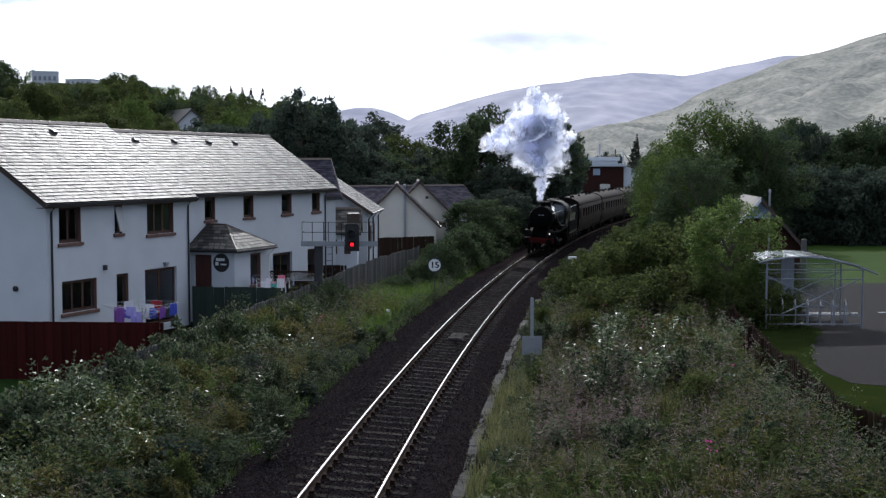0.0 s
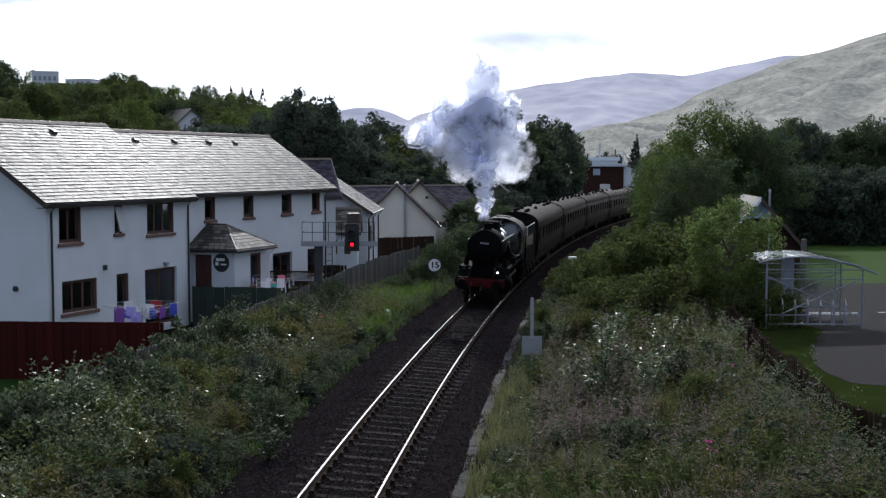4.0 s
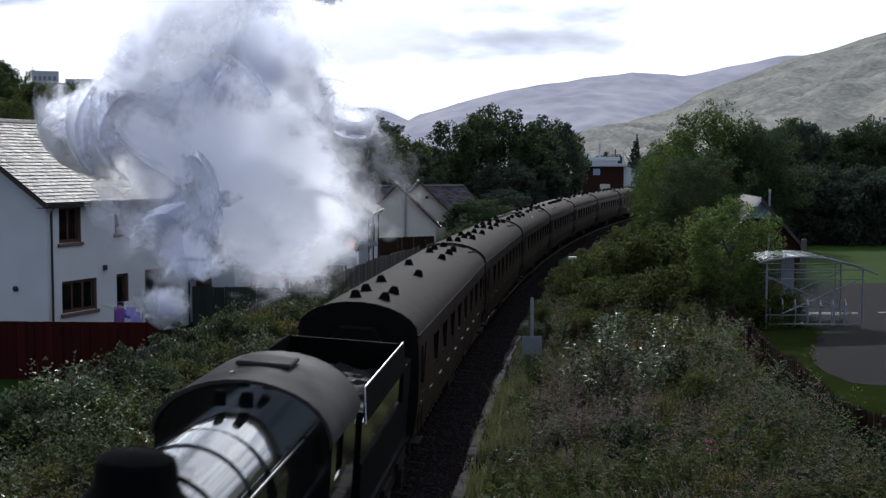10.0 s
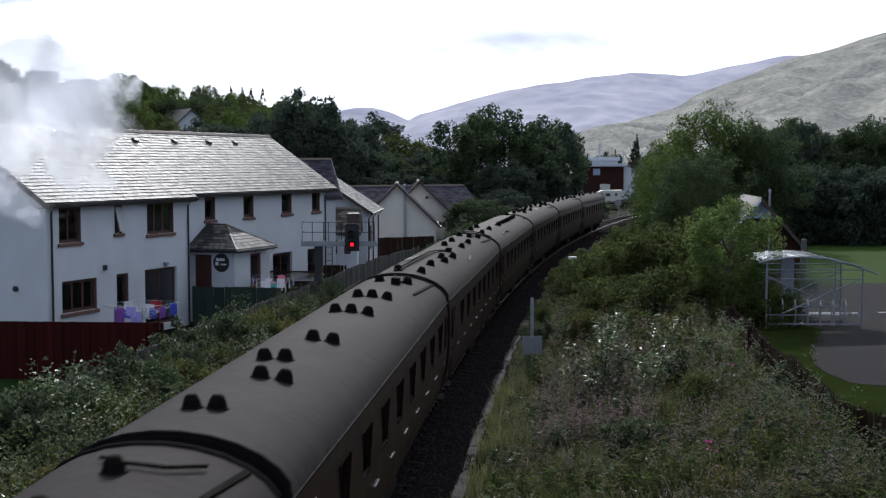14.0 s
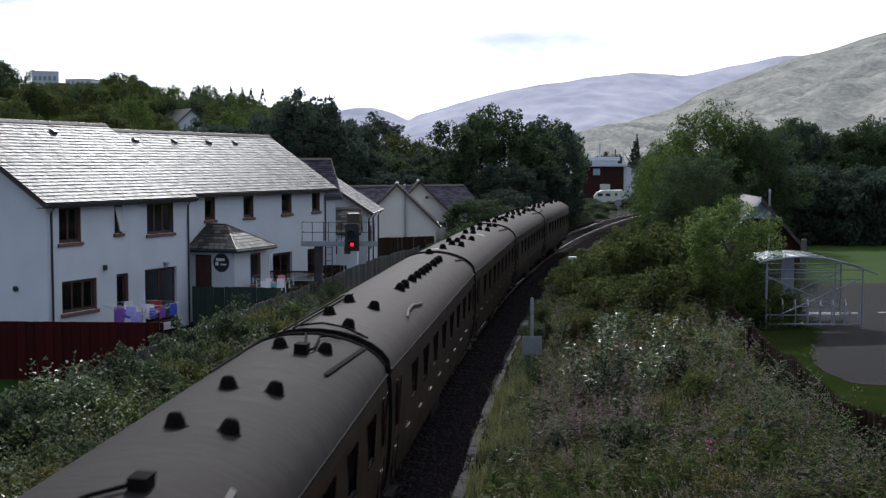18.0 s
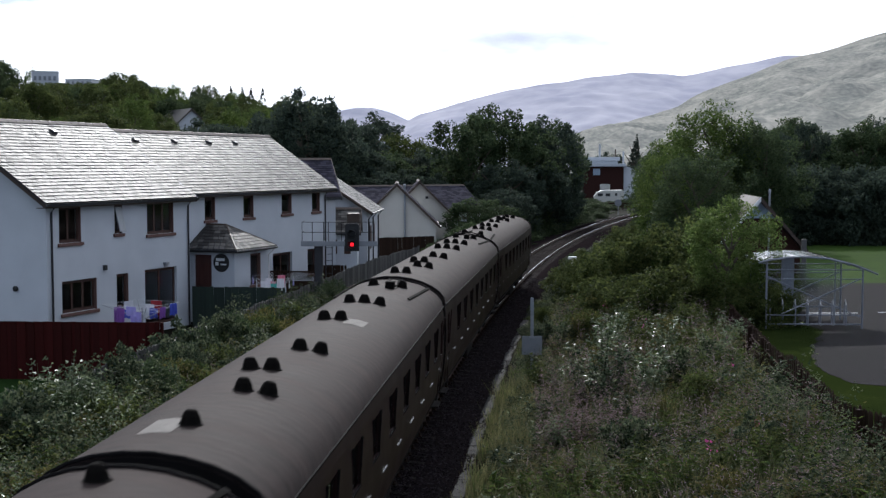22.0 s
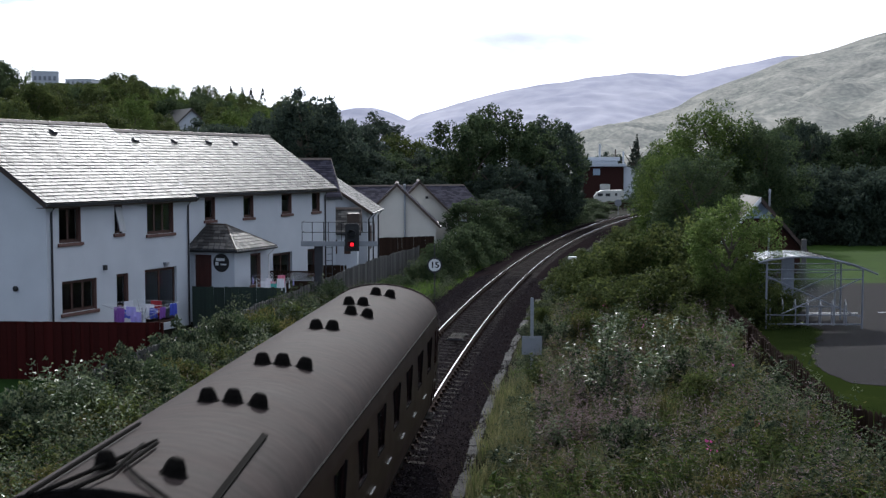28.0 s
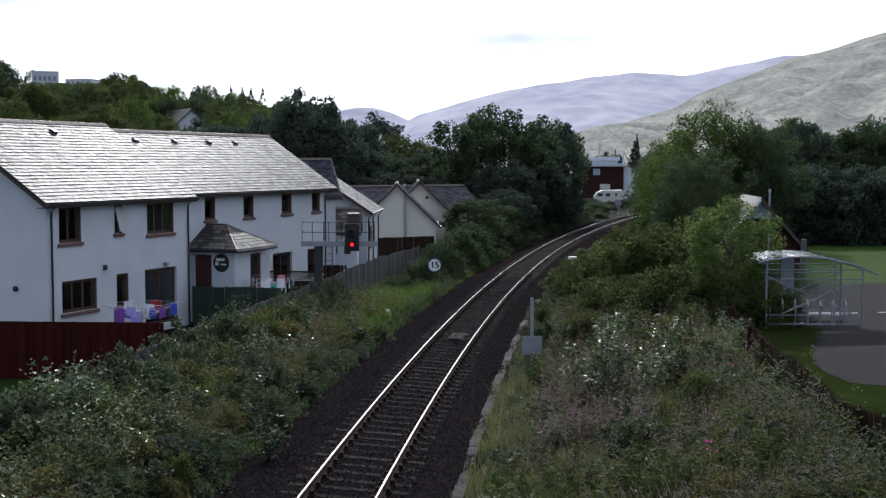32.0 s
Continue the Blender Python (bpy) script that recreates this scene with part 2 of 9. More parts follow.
M["black"] = mat("matt_black", (0.010, 0.010, 0.011), (0.018, 0.018, 0.018), 0.55)
M["white"] = mat("white_paint", (0.78, 0.78, 0.78), (0.68, 0.68, 0.68), 0.5)
M["loco"] = mat("black_gloss_paint", (0.004, 0.004, 0.005), (0.007, 0.007, 0.008), 0.12, scale=3, fine=18, spec=0.9, vary=0.04, coat=1.0)
M["loco_matt"] = mat("sooty_black", (0.0025, 0.0025, 0.0026), (0.005, 0.005, 0.005), 0.8, scale=2, fine=20, spec=0.03)
M["cab_roof"] = mat("sooty_cab_roof", (0.040, 0.036, 0.034), (0.024, 0.022, 0.021), 0.7, scale=1.5, fine=14, spec=0.1)
M["red_beam"] = mat("red_buffer_beam", (0.055, 0.005, 0.005), (0.04, 0.005, 0.005), 0.75, spec=0.08)
M["bright_steel"] = mat("bright_steel", (0.55, 0.55, 0.55), (0.4, 0.4, 0.4), 0.3, metal=1.0, fine=20)
M["coal"] = mat("coal", (0.008, 0.008, 0.009), (0.016, 0.016, 0.017), 0.7, scale=4, fine=20, bump=0.6, spec=0.1)
M["coach_roof"] = mat("dirty_coach_roof", (0.0158, 0.0115, 0.0106), (0.0441, 0.0317, 0.0288), 0.8, scale=1.1, fine=5, bump=0.5, stretch=(0.6, 2.0, 0.6), spec=0.07, sharp=(0.32, 0.66))
M["coach_roof_sooty"] = mat("sooty_coach_roof", (0.011, 0.0088, 0.0086), (0.030, 0.0240, 0.0230), 0.82, scale=1.1, fine=5, bump=0.5, stretch=(0.6, 2.0, 0.6), spec=0.05, sharp=(0.32, 0.66))
M["dull_metal"] = mat("dull_roof_metal", (0.10, 0.095, 0.09), (0.16, 0.15, 0.14), 0.85, scale=4, fine=20, spec=0.05)
M["coach_side"] = mat("maroon_coach_paint", (0.018, 0.0065, 0.0062), (0.013, 0.0055, 0.005), 0.4, scale=1, fine=12, spec=0.14)
M["coach_end"] = mat("black_coach_end", (0.006, 0.0055, 0.0055), (0.010, 0.009, 0.009), 0.9, spec=0.04)
M["vent"] = mat("sooty_roof_vent", (0.005, 0.0045, 0.004), (0.009, 0.008, 0.007), 0.9, spec=0.02)
M["patch"] = mat("bare_roof_patch", (0.20, 0.185, 0.17), (0.13, 0.12, 0.11), 0.8, scale=6, spec=0.06)
M["under"] = mat("brown_black_running_gear", (0.010, 0.0085, 0.0078), (0.018, 0.015, 0.0135), 0.85, scale=3, fine=20, spec=0.05)



def soft_steam(name, most, ragged):
    """Steam that frays towards the rim of each small sheet."""
    m = bpy.data.materials.new(name)
    m.use_nodes = True
    n, l = m.node_tree.nodes, m.node_tree.links
    n.clear()
    out, mix, clear = n.new("ShaderNodeOutputMaterial"), n.new("ShaderNodeMixShader"), n.new("ShaderNodeBsdfTransparent")
    both, dif, tra = n.new("ShaderNodeMixShader"), n.new("ShaderNodeBsdfDiffuse"), n.new("ShaderNodeBsdfTranslucent")
    # the faint blue of skylit shade is put into the steam's white
    for q in (dif, tra):
        q.inputs[0].default_value = (0.90, 0.917, 1.0, 1)
    uv, shift = n.new("ShaderNodeUVMap"), n.new("ShaderNodeVectorMath")
    uv.uv_map = "sheet"
    shift.operation = "LENGTH"
    co, no = n.new("ShaderNodeTexCoord"), n.new("ShaderNodeTexNoise")
    no.inputs["Scale"].default_value, no.inputs["Detail"].default_value, no.inputs["Roughness"].default_value = 2.2, 7, 0.58
    edge = n.new("ShaderNodeMath")
    edge.operation = "MULTIPLY_ADD"
    edge.inputs[1].default_value = ragged
    fade = n.new("ShaderNodeMapRange")
    fade.interpolation_type = "SMOOTHSTEP"
    fade.inputs[1].default_value, fade.inputs[2].default_value, fade.inputs[3].default_value, fade.inputs[4].default_value = 0.45 + 0.5 * ragged, 0.98 + 0.5 * ragged, most, 0.0
    l.new(uv.outputs[0], shift.inputs[0])
    l.new(co.outputs["Object"], no.inputs["Vector"])
    l.new(no.outputs["Fac"], edge.inputs[0])
    l.new(shift.outputs["Value"], edge.inputs[2])
    l.new(edge.outputs[0], fade.inputs[0])
    l.new(fade.outputs[0], mix.inputs[0])
    both.inputs[0].default_value = 0.93
    l.new(dif.outputs[0], both.inputs[1])
    l.new(tra.outputs[0], both.inputs[2])
    l.new(clear.outputs[0], mix.inputs[1])
    l.new(both.outputs[0], mix.inputs[2])
    l.new(mix.outputs[0], out.inputs[0])
    return m


M["steam_billow"] = soft_steam("steam_billow", 0.92, 1.5)
M["steam_thin"] = soft_steam("steam_thin", 0.55, 1.7)
# grass and brown patches, made paler than near ground to paint haze
M["hill"] = mat("hazed_grassy_hillside", (0.345, 0.330, 0.292), (0.170, 0.176, 0.162), 1.0, scale=0.024, fine=0.16, spec=0.0, stretch=(1, 0.4, 2.0), sharp=(0.38, 0.62))
# heather purple, paled and blued: distance haze is put into the colour
M["moor"] = mat("hazed_heather_moor", (0.44, 0.43, 0.485), (0.33, 0.33, 0.395), 1.0, scale=0.004, fine=0.02, spec=0.0, stretch=(1, 0.5, 2), sharp=(0.38, 0.62))
M["brick_red"] = mat("red_brown_cladding", (0.045, 0.02, 0.017), (0.032, 0.016, 0.013), 0.85, fine=10, spec=0.05)
M["metal_roof"] = mat("pale_metal_roof", (0.55, 0.57, 0.6), (0.45, 0.47, 0.5), 0.35, metal=0.2)
M["pale_blue"] = mat("pale_blue_cladding", (0.35, 0.42, 0.5), (0.28, 0.34, 0.42), 0.6)
M["cream"] = mat("cream_caravan_shell", (0.6, 0.58, 0.52), (0.5, 0.48, 0.43), 0.4)
for key, col in {"cloth_blue": (0.10, 0.13, 0.55), "cloth_violet": (0.28, 0.12, 0.42), "cloth_white": (0.75, 0.75, 0.8), "cloth_pink": (0.7, 0.25, 0.35), "cloth_teal": (0.1, 0.42, 0.4), "cloth_lilac": (0.45, 0.42, 0.75), "cloth_red": (0.35, 0.05, 0.06)}.items():
    M[key] = mat(key, col, tuple(c * 0.8 for c in col), 0.9, scale=5, translucent=0.3)
M["yellow"] = mat("yellow_plastic", (0.5, 0.3, 0.02), (0.4, 0.24, 0.02), 0.5)
M["red_lamp"] = glow_mat("red_signal_lens", (1.0, 0.01, 0.02), 1.6)
M["head_lamp"] = glow_mat("lit_head_lamp", (1.0, 0.95, 0.8), 14.0)


def glass_mat(name, tint, rough=0.03):
    m = bpy.data.materials.new(name)
    m.use_nodes = True
    bs = m.node_tree.nodes["Principled BSDF"]
    bs.inputs["Base Color"].default_value = (*tint, 1)
    bs.inputs["Roughness"].default_value = rough
    bs.inputs["Transmission Weight"].default_value = 1.0
    bs.inputs["IOR"].default_value = 1.45
    return m


M["glass"] = glass_mat("window_glass", (0.8, 0.85, 0.85))
M["perspex"] = glass_mat("clear_plastic_sheet", (0.8, 0.85, 0.88), 0.12)


# ---- mesh building ----
class Shape:
    """Collects corners and faces of one mesh."""

    def __init__(self):
        self.v, self.f = [], []

    def add(self, verts, faces, m=None):
        k = len(self.v)
        self.v += [tuple(m @ Vector(p)) if m else tuple(p) for p in verts]
        self.f += [tuple(i + k for i in q) for q in faces]
        return self

    def box(self, x0, x1, y0, y1, z0, z1, m=None):
        p = [(x, y, z) for z in (z0, z1) for y in (y0, y1) for x in (x0, x1)]
        return self.add(p, [(0, 2, 3, 1), (4, 5, 7, 6), (0, 1, 5, 4), (2, 6, 7, 3), (0, 4, 6, 2), (1, 3, 7, 5)], m)

    def prism(self, outline, y0, y1, m=None):
        """An outline in x, z pushed along y."""
        n = len(outline)
        p = [(x, y0, z) for x, z in outline] + [(x, y1, z) for x, z in outline]
        f = [tuple(range(n)), tuple(range(2 * n - 1, n - 1, -1))]
        f += [(i, i + n, (i + 1) % n + n, (i + 1) % n) for i in range(n)]
        return self.add(p, f, m)

    def lathe(self, rings, n=16, m=None, caps=True):
        """Rings (z, r) round the z axis."""
        p = [(r * math.cos(2 * math.pi * i / n), r * math.sin(2 * math.pi * i / n), z) for z, r in rings for i in range(n)]
        f = [(a * n + i, a * n + (i + 1) % n, (a + 1) * n + (i + 1) % n, (a + 1) * n + i) for a in range(len(rings) - 1) for i in range(n)]
        if caps:
            f += [tuple(range(n - 1, -1, -1)), tuple(range((len(rings) - 1) * n, len(rings) * n))]
        return self.add(p, f, m)

    def tube(self, points, r, n=8, r1=None):
        """A pipe along points, from radius r to r1."""
        pts = [Vector(q) for q in points]
        r1 = r if r1 is None else r1
        p, f = [], []
        for i, q in enumerate(pts):
            way = (pts[min(i + 1, len(pts) - 1)] - pts[max(i - 1, 0)]).normalized()
            side = way.cross(Vector((0, 0, 1)) if abs(way.z) < 0.9 else Vector((1, 0, 0))).normalized()
            up = side.cross(way)
            rr = r + (r1 - r) * i / max(1, len(pts) - 1)
            p += [q + side * (rr * math.cos(2 * math.pi * j / n)) + up * (rr * math.sin(2 * math.pi * j / n)) for j in range(n)]
        for i in range(len(pts) - 1):
            f += [(i * n + j, i * n + (j + 1) % n, (i + 1) * n + (j + 1) % n, (i + 1) * n + j) for j in range(n)]
        f += [tuple(range(n - 1, -1, -1)), tuple(range((len(pts) - 1) * n, len(pts) * n))]
        return self.add(p, f)

    def mesh(self, name, material, bevel=0.0, smooth=False):
        me = bpy.data.meshes.new(name)
        me.from_pydata(self.v, [], self.f)
        bm = bmesh.new()
        bm.from_mesh(me)
        bmesh.ops.recalc_face_normals(bm, faces=bm.faces)
        if bevel:
            edges = [e for e in bm.edges if len(e.link_faces) == 2 and e.calc_face_angle(0) > 0.5]
            bmesh.ops.bevel(bm, geom=edges, offset=bevel, segments=1, affect="EDGES", clamp_overlap=True)
        bm.to_mesh(me)
        bm.free()
        if smooth:
            me.shade_smooth()
            me.set_sharp_from_angle(angle=radians(40))
        me.materials.append(material)
        return me


def part(name, shape, material, parent=None, label="", bevel=0.0, smooth=False, at=None):
    """Links a shape (or a finished mesh) as one mesh object under parent."""
    me = shape if isinstance(shape, bpy.types.Mesh) else shape.mesh(name, material, bevel, smooth)
    ob = new(name, me)
    if parent:
        ob.parent = parent
    if at is not None:
        ob.matrix_basis = at
    if label:
        ob["label"] = label
    return ob


def thing(name, label, category, at=None, group="", kind=""):
    ob = new(name)
    ob.empty_display_size = 0.2
    if at is not None:
        ob.matrix_basis = at
    return tagged(ob, label, category, group, kind)


def quick_mesh(name, verts, faces, material, smooth=False):
    """A mesh from arrays: verts (n, 3), faces (m, 3 or 4)."""
    verts, faces = np.asarray(verts, np.float32), np.asarray(faces, np.int32)
    me = bpy.data.meshes.new(name)
    k = faces.shape[1]
    me.vertices.add(len(verts))
    me.vertices.foreach_set("co", verts.ravel())
    me.loops.add(faces.size)
    me.loops.foreach_set("vertex_index", faces.ravel())
    me.polygons.add(len(faces))
    me.polygons.foreach_set("loop_start", np.arange(0, faces.size, k, dtype=np.int32))
    me.update(calc_edges=True)
    me.validate()
    if smooth:
        me.shade_smooth()
    else:
        me.shade_flat()
    me.materials.append(material)
    return me


# ---- the railway line: a gentle right-hand curve ----
LS = np.arange(-200, 330, 0.25)
_bend = np.where(LS > 0, 0.12065 - 0.0103 * LS / 100 + 0.046 * (np.minimum(LS, 180) / 100) ** 2, 0.12065 * (LS > -20)) / 100
_i0 = int(np.searchsorted(LS, 0))
LT = np.cumsum(_bend) * 0.25
LT = LT - LT[_i0] + 0.07233
LX, LY = np.cumsum(np.sin(LT)) * 0.25, np.cumsum(np.cos(LT)) * 0.25
LX, LY = LX - LX[_i0] - 3.387, LY - LY[_i0] + 10.0


def on_line(s, lat=0.0, z=0.0):
    """The place s metres along the line, lat metres to its right."""
    t = float(np.interp(s, LS, LT))
    return Vector((float(np.interp(s, LS, LX)) + lat * math.cos(t), float(np.interp(s, LS, LY)) - lat * math.sin(t), z))


def turn_on_line(s):
    return float(np.interp(s, LS, LT))


def line_pose(s, lat=0.0, z=0.0):
    """A pose on the line with +y along it (away from the camera)."""
    p = on_line(s, lat, z)
    return pose(p.x, p.y, p.z, 0, 0, -math.degrees(turn_on_line(s)))


def from_line(x, y):
    """Arrays: the way along and the distance right of the line."""
    x, y = np.asarray(x, float), np.asarray(y, float)
    s = np.clip(y - 10, -195, 320)
    for _ in range(12):
        cx, cy, t = np.interp(s, LS, LX), np.interp(s, LS, LY), np.interp(s, LS, LT)
        s = np.clip(s + (x - cx) * np.sin(t) + (y - cy) * np.cos(t), -199, 329)
    cx, cy, t = np.interp(s, LS, LX), np.interp(s, LS, LY), np.interp(s, LS, LT)
    return s, (x - cx) * np.cos(t) - (y - cy) * np.sin(t)


def wavy(x, y, size, seed=0.0):
    """Smooth cheap relief, about -1 to 1."""
    x, y = np.asarray(x) / size, np.asarray(y) / size
    return 0.5 * np.sin(x * 1.7 + seed + 1.3 * np.sin(y * 0.9 + seed)) + 0.3 * np.sin(y * 2.3 - seed + 1.1 * np.sin(x * 1.9)) + 0.2 * np.sin((x + y) * 4.1 + seed * 2)


def step(a, b, x):
    t = np.clip((np.asarray(x, float) - a) / (b - a), 0, 1)
    return t * t * (3 - 2 * t)


def ground_z(x, y):
    """Height of the ground sheet."""
    x, y = np.asarray(x, float), np.asarray(y, float)
    s, lat = from_line(x, y)
    z = -0.42 + 0 * x
    z = np.where(lat < 0, -0.42 - 0.12 * step(-2.6, -4, lat) + 0.3 * step(-7.5, -11, lat), z)
    bank = 1.62 * step(2.6, 10.0, lat) * step(-40, 10, s) * (1 - step(150, 190, s) * 0.4)
    z = np.where(lat > 0, -0.42 + bank, z)
    rough = (0.10 * wavy(x, y, 1.3) + 0.16 * wavy(x, y, 2.6, 5.0)) * step(2.8, 4.5, np.abs(lat)) * (1 - step(9.5, 11, lat)) * (np.abs(lat) < 14)
    z = z + rough * (1 - step(7, 8, -lat))
    # wooded hillside to the left, rolling land far out
    bearing = x / np.maximum(np.abs(y), 60)
    hill = step(110, 300, y) * np.interp(bearing, [-1.2, -0.6, -0.35, -0.2, -0.08, 0.0], [36, 30, 22, 14, 8, 0]) * (1 - 0.6 * step(500, 1500, y))
    z = z + hill + 1.2 * wavy(x, y, 60, 2.0) * step(-0.05, -0.15, bearing) * step(120, 200, y)
    return z


# ---- ground, car park, far hills ----
def make_ground():
    xs = np.unique(np.concatenate([np.arange(-40, 45, 0.75), -40 - 3.0 * np.cumsum(1.09 ** np.arange(60)), 45 + 3.0 * np.cumsum(1.09 ** np.arange(60))]))
    ys = np.unique(np.concatenate([np.arange(-12, 150, 0.9), -12 - 3.0 * np.cumsum(1.12 ** np.arange(42)), 150 + 2.5 * np.cumsum(1.07 ** np.arange(70))]))
    xs, ys = xs[np.abs(xs) < 4600], ys[np.abs(ys) < 4700]
    gx, gy = np.meshgrid(xs, ys)
    gz = ground_z(gx.ravel(), gy.ravel())
    v = np.stack([gx.ravel(), gy.ravel(), gz], 1)
    w, h = len(xs), len(ys)
    i = (np.arange(h - 1)[:, None] * w + np.arange(w - 1)[None, :]).ravel()
    me = quick_mesh("ground", v, np.stack([i, i + 1, i + w + 1, i + w], 1), M["earth"], smooth=True)
    return tagged(new("ground", me), "rough dark green ground with earth between weeds", "ground", kind="structure")


make_ground()


def draped(name, outline_fn, us, vs, lift, material, label, category):
    """A sheet laid lift metres over the ground."""
    p = np.array([outline_fn(u, w) for w in vs for u in us], float)
    z = ground_z(p[:, 0], p[:, 1]) + lift
    w = len(us)
    i = (np.arange(len(vs) - 1)[:, None] * w + np.arange(w - 1)[None, :]).ravel()
    me = quick_mesh(name, np.column_stack([p, z]), np.stack([i, i + 1, i + w + 1, i + w], 1), material, smooth=True)
    return tagged(new(name, me), label, category, kind="structure")


VERGE = lambda w: float(np.interp(w, [18, 28, 31, 43, 54, 118], [9.0, 8.5, 8.5, 9.8, 10.8, 20.0]))
draped("lawn", lambda u, w: (VERGE(w) + (120 - VERGE(w)) * u * u, w), np.linspace(0, 1, 80), np.linspace(56, 118, 50), 0.05, M["grass"], "bright mown grass field beyond the car park", "lawn")
draped("verge", lambda u, w: (VERGE(w) - 0.5 + (120 - VERGE(w)) * u * u, w), np.linspace(0, 1, 80), np.linspace(18, 56, 50), 0.05, M["verge"], "rough dark green grass verge round the car park", "verge")
draped("garden_lawn", lambda u, w: (u + 0.1 * (w - 30), w), np.linspace(-34, -10.2, 30), np.linspace(25, 47, 30), 0.04, M["garden"], "mown garden lawn behind the house fence, darkened for house shade", "lawn")
KERB = lambda w: float(np.interp(w, [30.4, 30.7, 31.4, 33.5, 35.9, 38, 41.5, 44, 58], [14.0, 11.4, 10.2, 10.05, 10.45, 11.15, 12.5, 11.9, 12.5]))
draped("car_park", lambda u, w: (KERB(w) + (0.07 * math.sin(2.3 * w + 2 * math.sin(1.3 * w)) + 0.05 * math.sin(9.1 * w + 3 * math.sin(2.9 * w))) * (1 - u) + (40 - KERB(w)) * u * u, w), np.linspace(0, 1, 40), np.linspace(30.4, 58, 160), 0.06, M["asphalt"], "worn grey asphalt car park", "car park")


def far_hill(name, profile, near, far, material, label, seed, relief):
    """A long hill: ridge heights by bearing (slope right of ahead, slope up), from near to far."""
    b = np.linspace(profile[0][0], profile[-1][0], 420)
    up = np.interp(b, [q[0] for q in profile], [q[1] for q in profile])
    up = np.convolve(np.pad(up, 1, mode="edge"), np.ones(3) / 3, "valid")
    t = np.concatenate([np.linspace(0, 1, 70), [1.06, 1.2]])
    fall = np.concatenate([np.linspace(0, 1, 70) ** 1.15, [0.9, 0.4]])
    B, T = np.meshgrid(b, t)
    F = np.repeat(fall[:, None], len(b), 1)
    D = near + (far - near) * T
    Z = 6.7 * F + (up[None, :] * far) * F
    gul = wavy(B * far, D * 0.35, 210, seed) * 0.55 + wavy(B * far, D, 95, seed + 3) * 0.4 + wavy(B * far + D * 0.3, D * 0.8, 38, seed + 5) * 0.28
    Z = Z + gul * relief * np.clip(4 * T * (1.04 - T), 0, 1) - 6 * (1 - F)
    v = np.stack([(B * D).ravel(), D.ravel(), Z.ravel()], 1)
    w = len(b)
    i = (np.arange(len(t) - 1)[:, None] * w + np.arange(w - 1)[None, :]).ravel()
    me = quick_mesh(name, v, np.stack([i, i + 1, i + w + 1, i + w], 1), material, smooth=True)
    return tagged(new(name, me), label, "hill", kind="structure")


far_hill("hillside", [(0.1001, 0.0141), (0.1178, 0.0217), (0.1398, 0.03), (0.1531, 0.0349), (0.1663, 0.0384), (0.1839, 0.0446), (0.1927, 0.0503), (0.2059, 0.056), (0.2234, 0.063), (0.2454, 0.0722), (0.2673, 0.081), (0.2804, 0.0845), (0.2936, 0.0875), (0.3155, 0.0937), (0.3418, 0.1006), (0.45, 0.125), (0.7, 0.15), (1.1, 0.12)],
         700, 2300, M["hill"], "sunlit green and brown open hillside, paled for haze", 1.0, 34)
# both ridges take the moor colour with its painted haze
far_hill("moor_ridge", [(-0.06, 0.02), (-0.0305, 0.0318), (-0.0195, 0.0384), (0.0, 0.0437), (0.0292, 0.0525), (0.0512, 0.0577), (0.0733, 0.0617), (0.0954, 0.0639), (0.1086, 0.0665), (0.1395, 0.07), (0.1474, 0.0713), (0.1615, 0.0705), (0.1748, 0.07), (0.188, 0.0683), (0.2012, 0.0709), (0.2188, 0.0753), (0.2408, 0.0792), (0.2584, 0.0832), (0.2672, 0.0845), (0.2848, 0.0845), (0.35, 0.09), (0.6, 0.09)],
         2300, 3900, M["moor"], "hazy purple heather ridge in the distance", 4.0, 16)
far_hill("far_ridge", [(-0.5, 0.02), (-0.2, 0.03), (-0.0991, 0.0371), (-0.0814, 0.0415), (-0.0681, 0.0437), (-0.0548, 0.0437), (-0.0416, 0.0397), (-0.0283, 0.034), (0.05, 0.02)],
         3300, 4400, M["moor"], "pale blue ridge at the valley's end, haze in its colour", 7.0, 20)


# ---- railway track, leaning into the curve ----
CANT = 3.8
LEAN = math.tan(radians(CANT))

track = thing("railway_track", "single railway track on dark ballast with timber sleepers", "railway track", kind="structure")
RAIL_S = np.concatenate([np.arange(-190, -8, 6.0), np.arange(-8, 160, 1.0), np.arange(160, 300, 4.0)])


def sweep(outline, stations, lean=0.0):
    """An outline (lat, z) carried along the line."""
    n = len(outline)
    v, f = [], []
    for s in stations:
        v += [tuple(on_line(s, a + z * lean, z - a * lean)) for a, z in outline]
    for i in range(len(stations) - 1):
        f += [(i * n + j, i * n + (j + 1) % n, (i + 1) * n + (j + 1) % n, (i + 1) * n + j) for j in range(n)]
    f += [tuple(range(n)), tuple(range(len(v) - 1, len(v) - n - 1, -1))]
    sh = Shape()
    return sh.add(v, f)


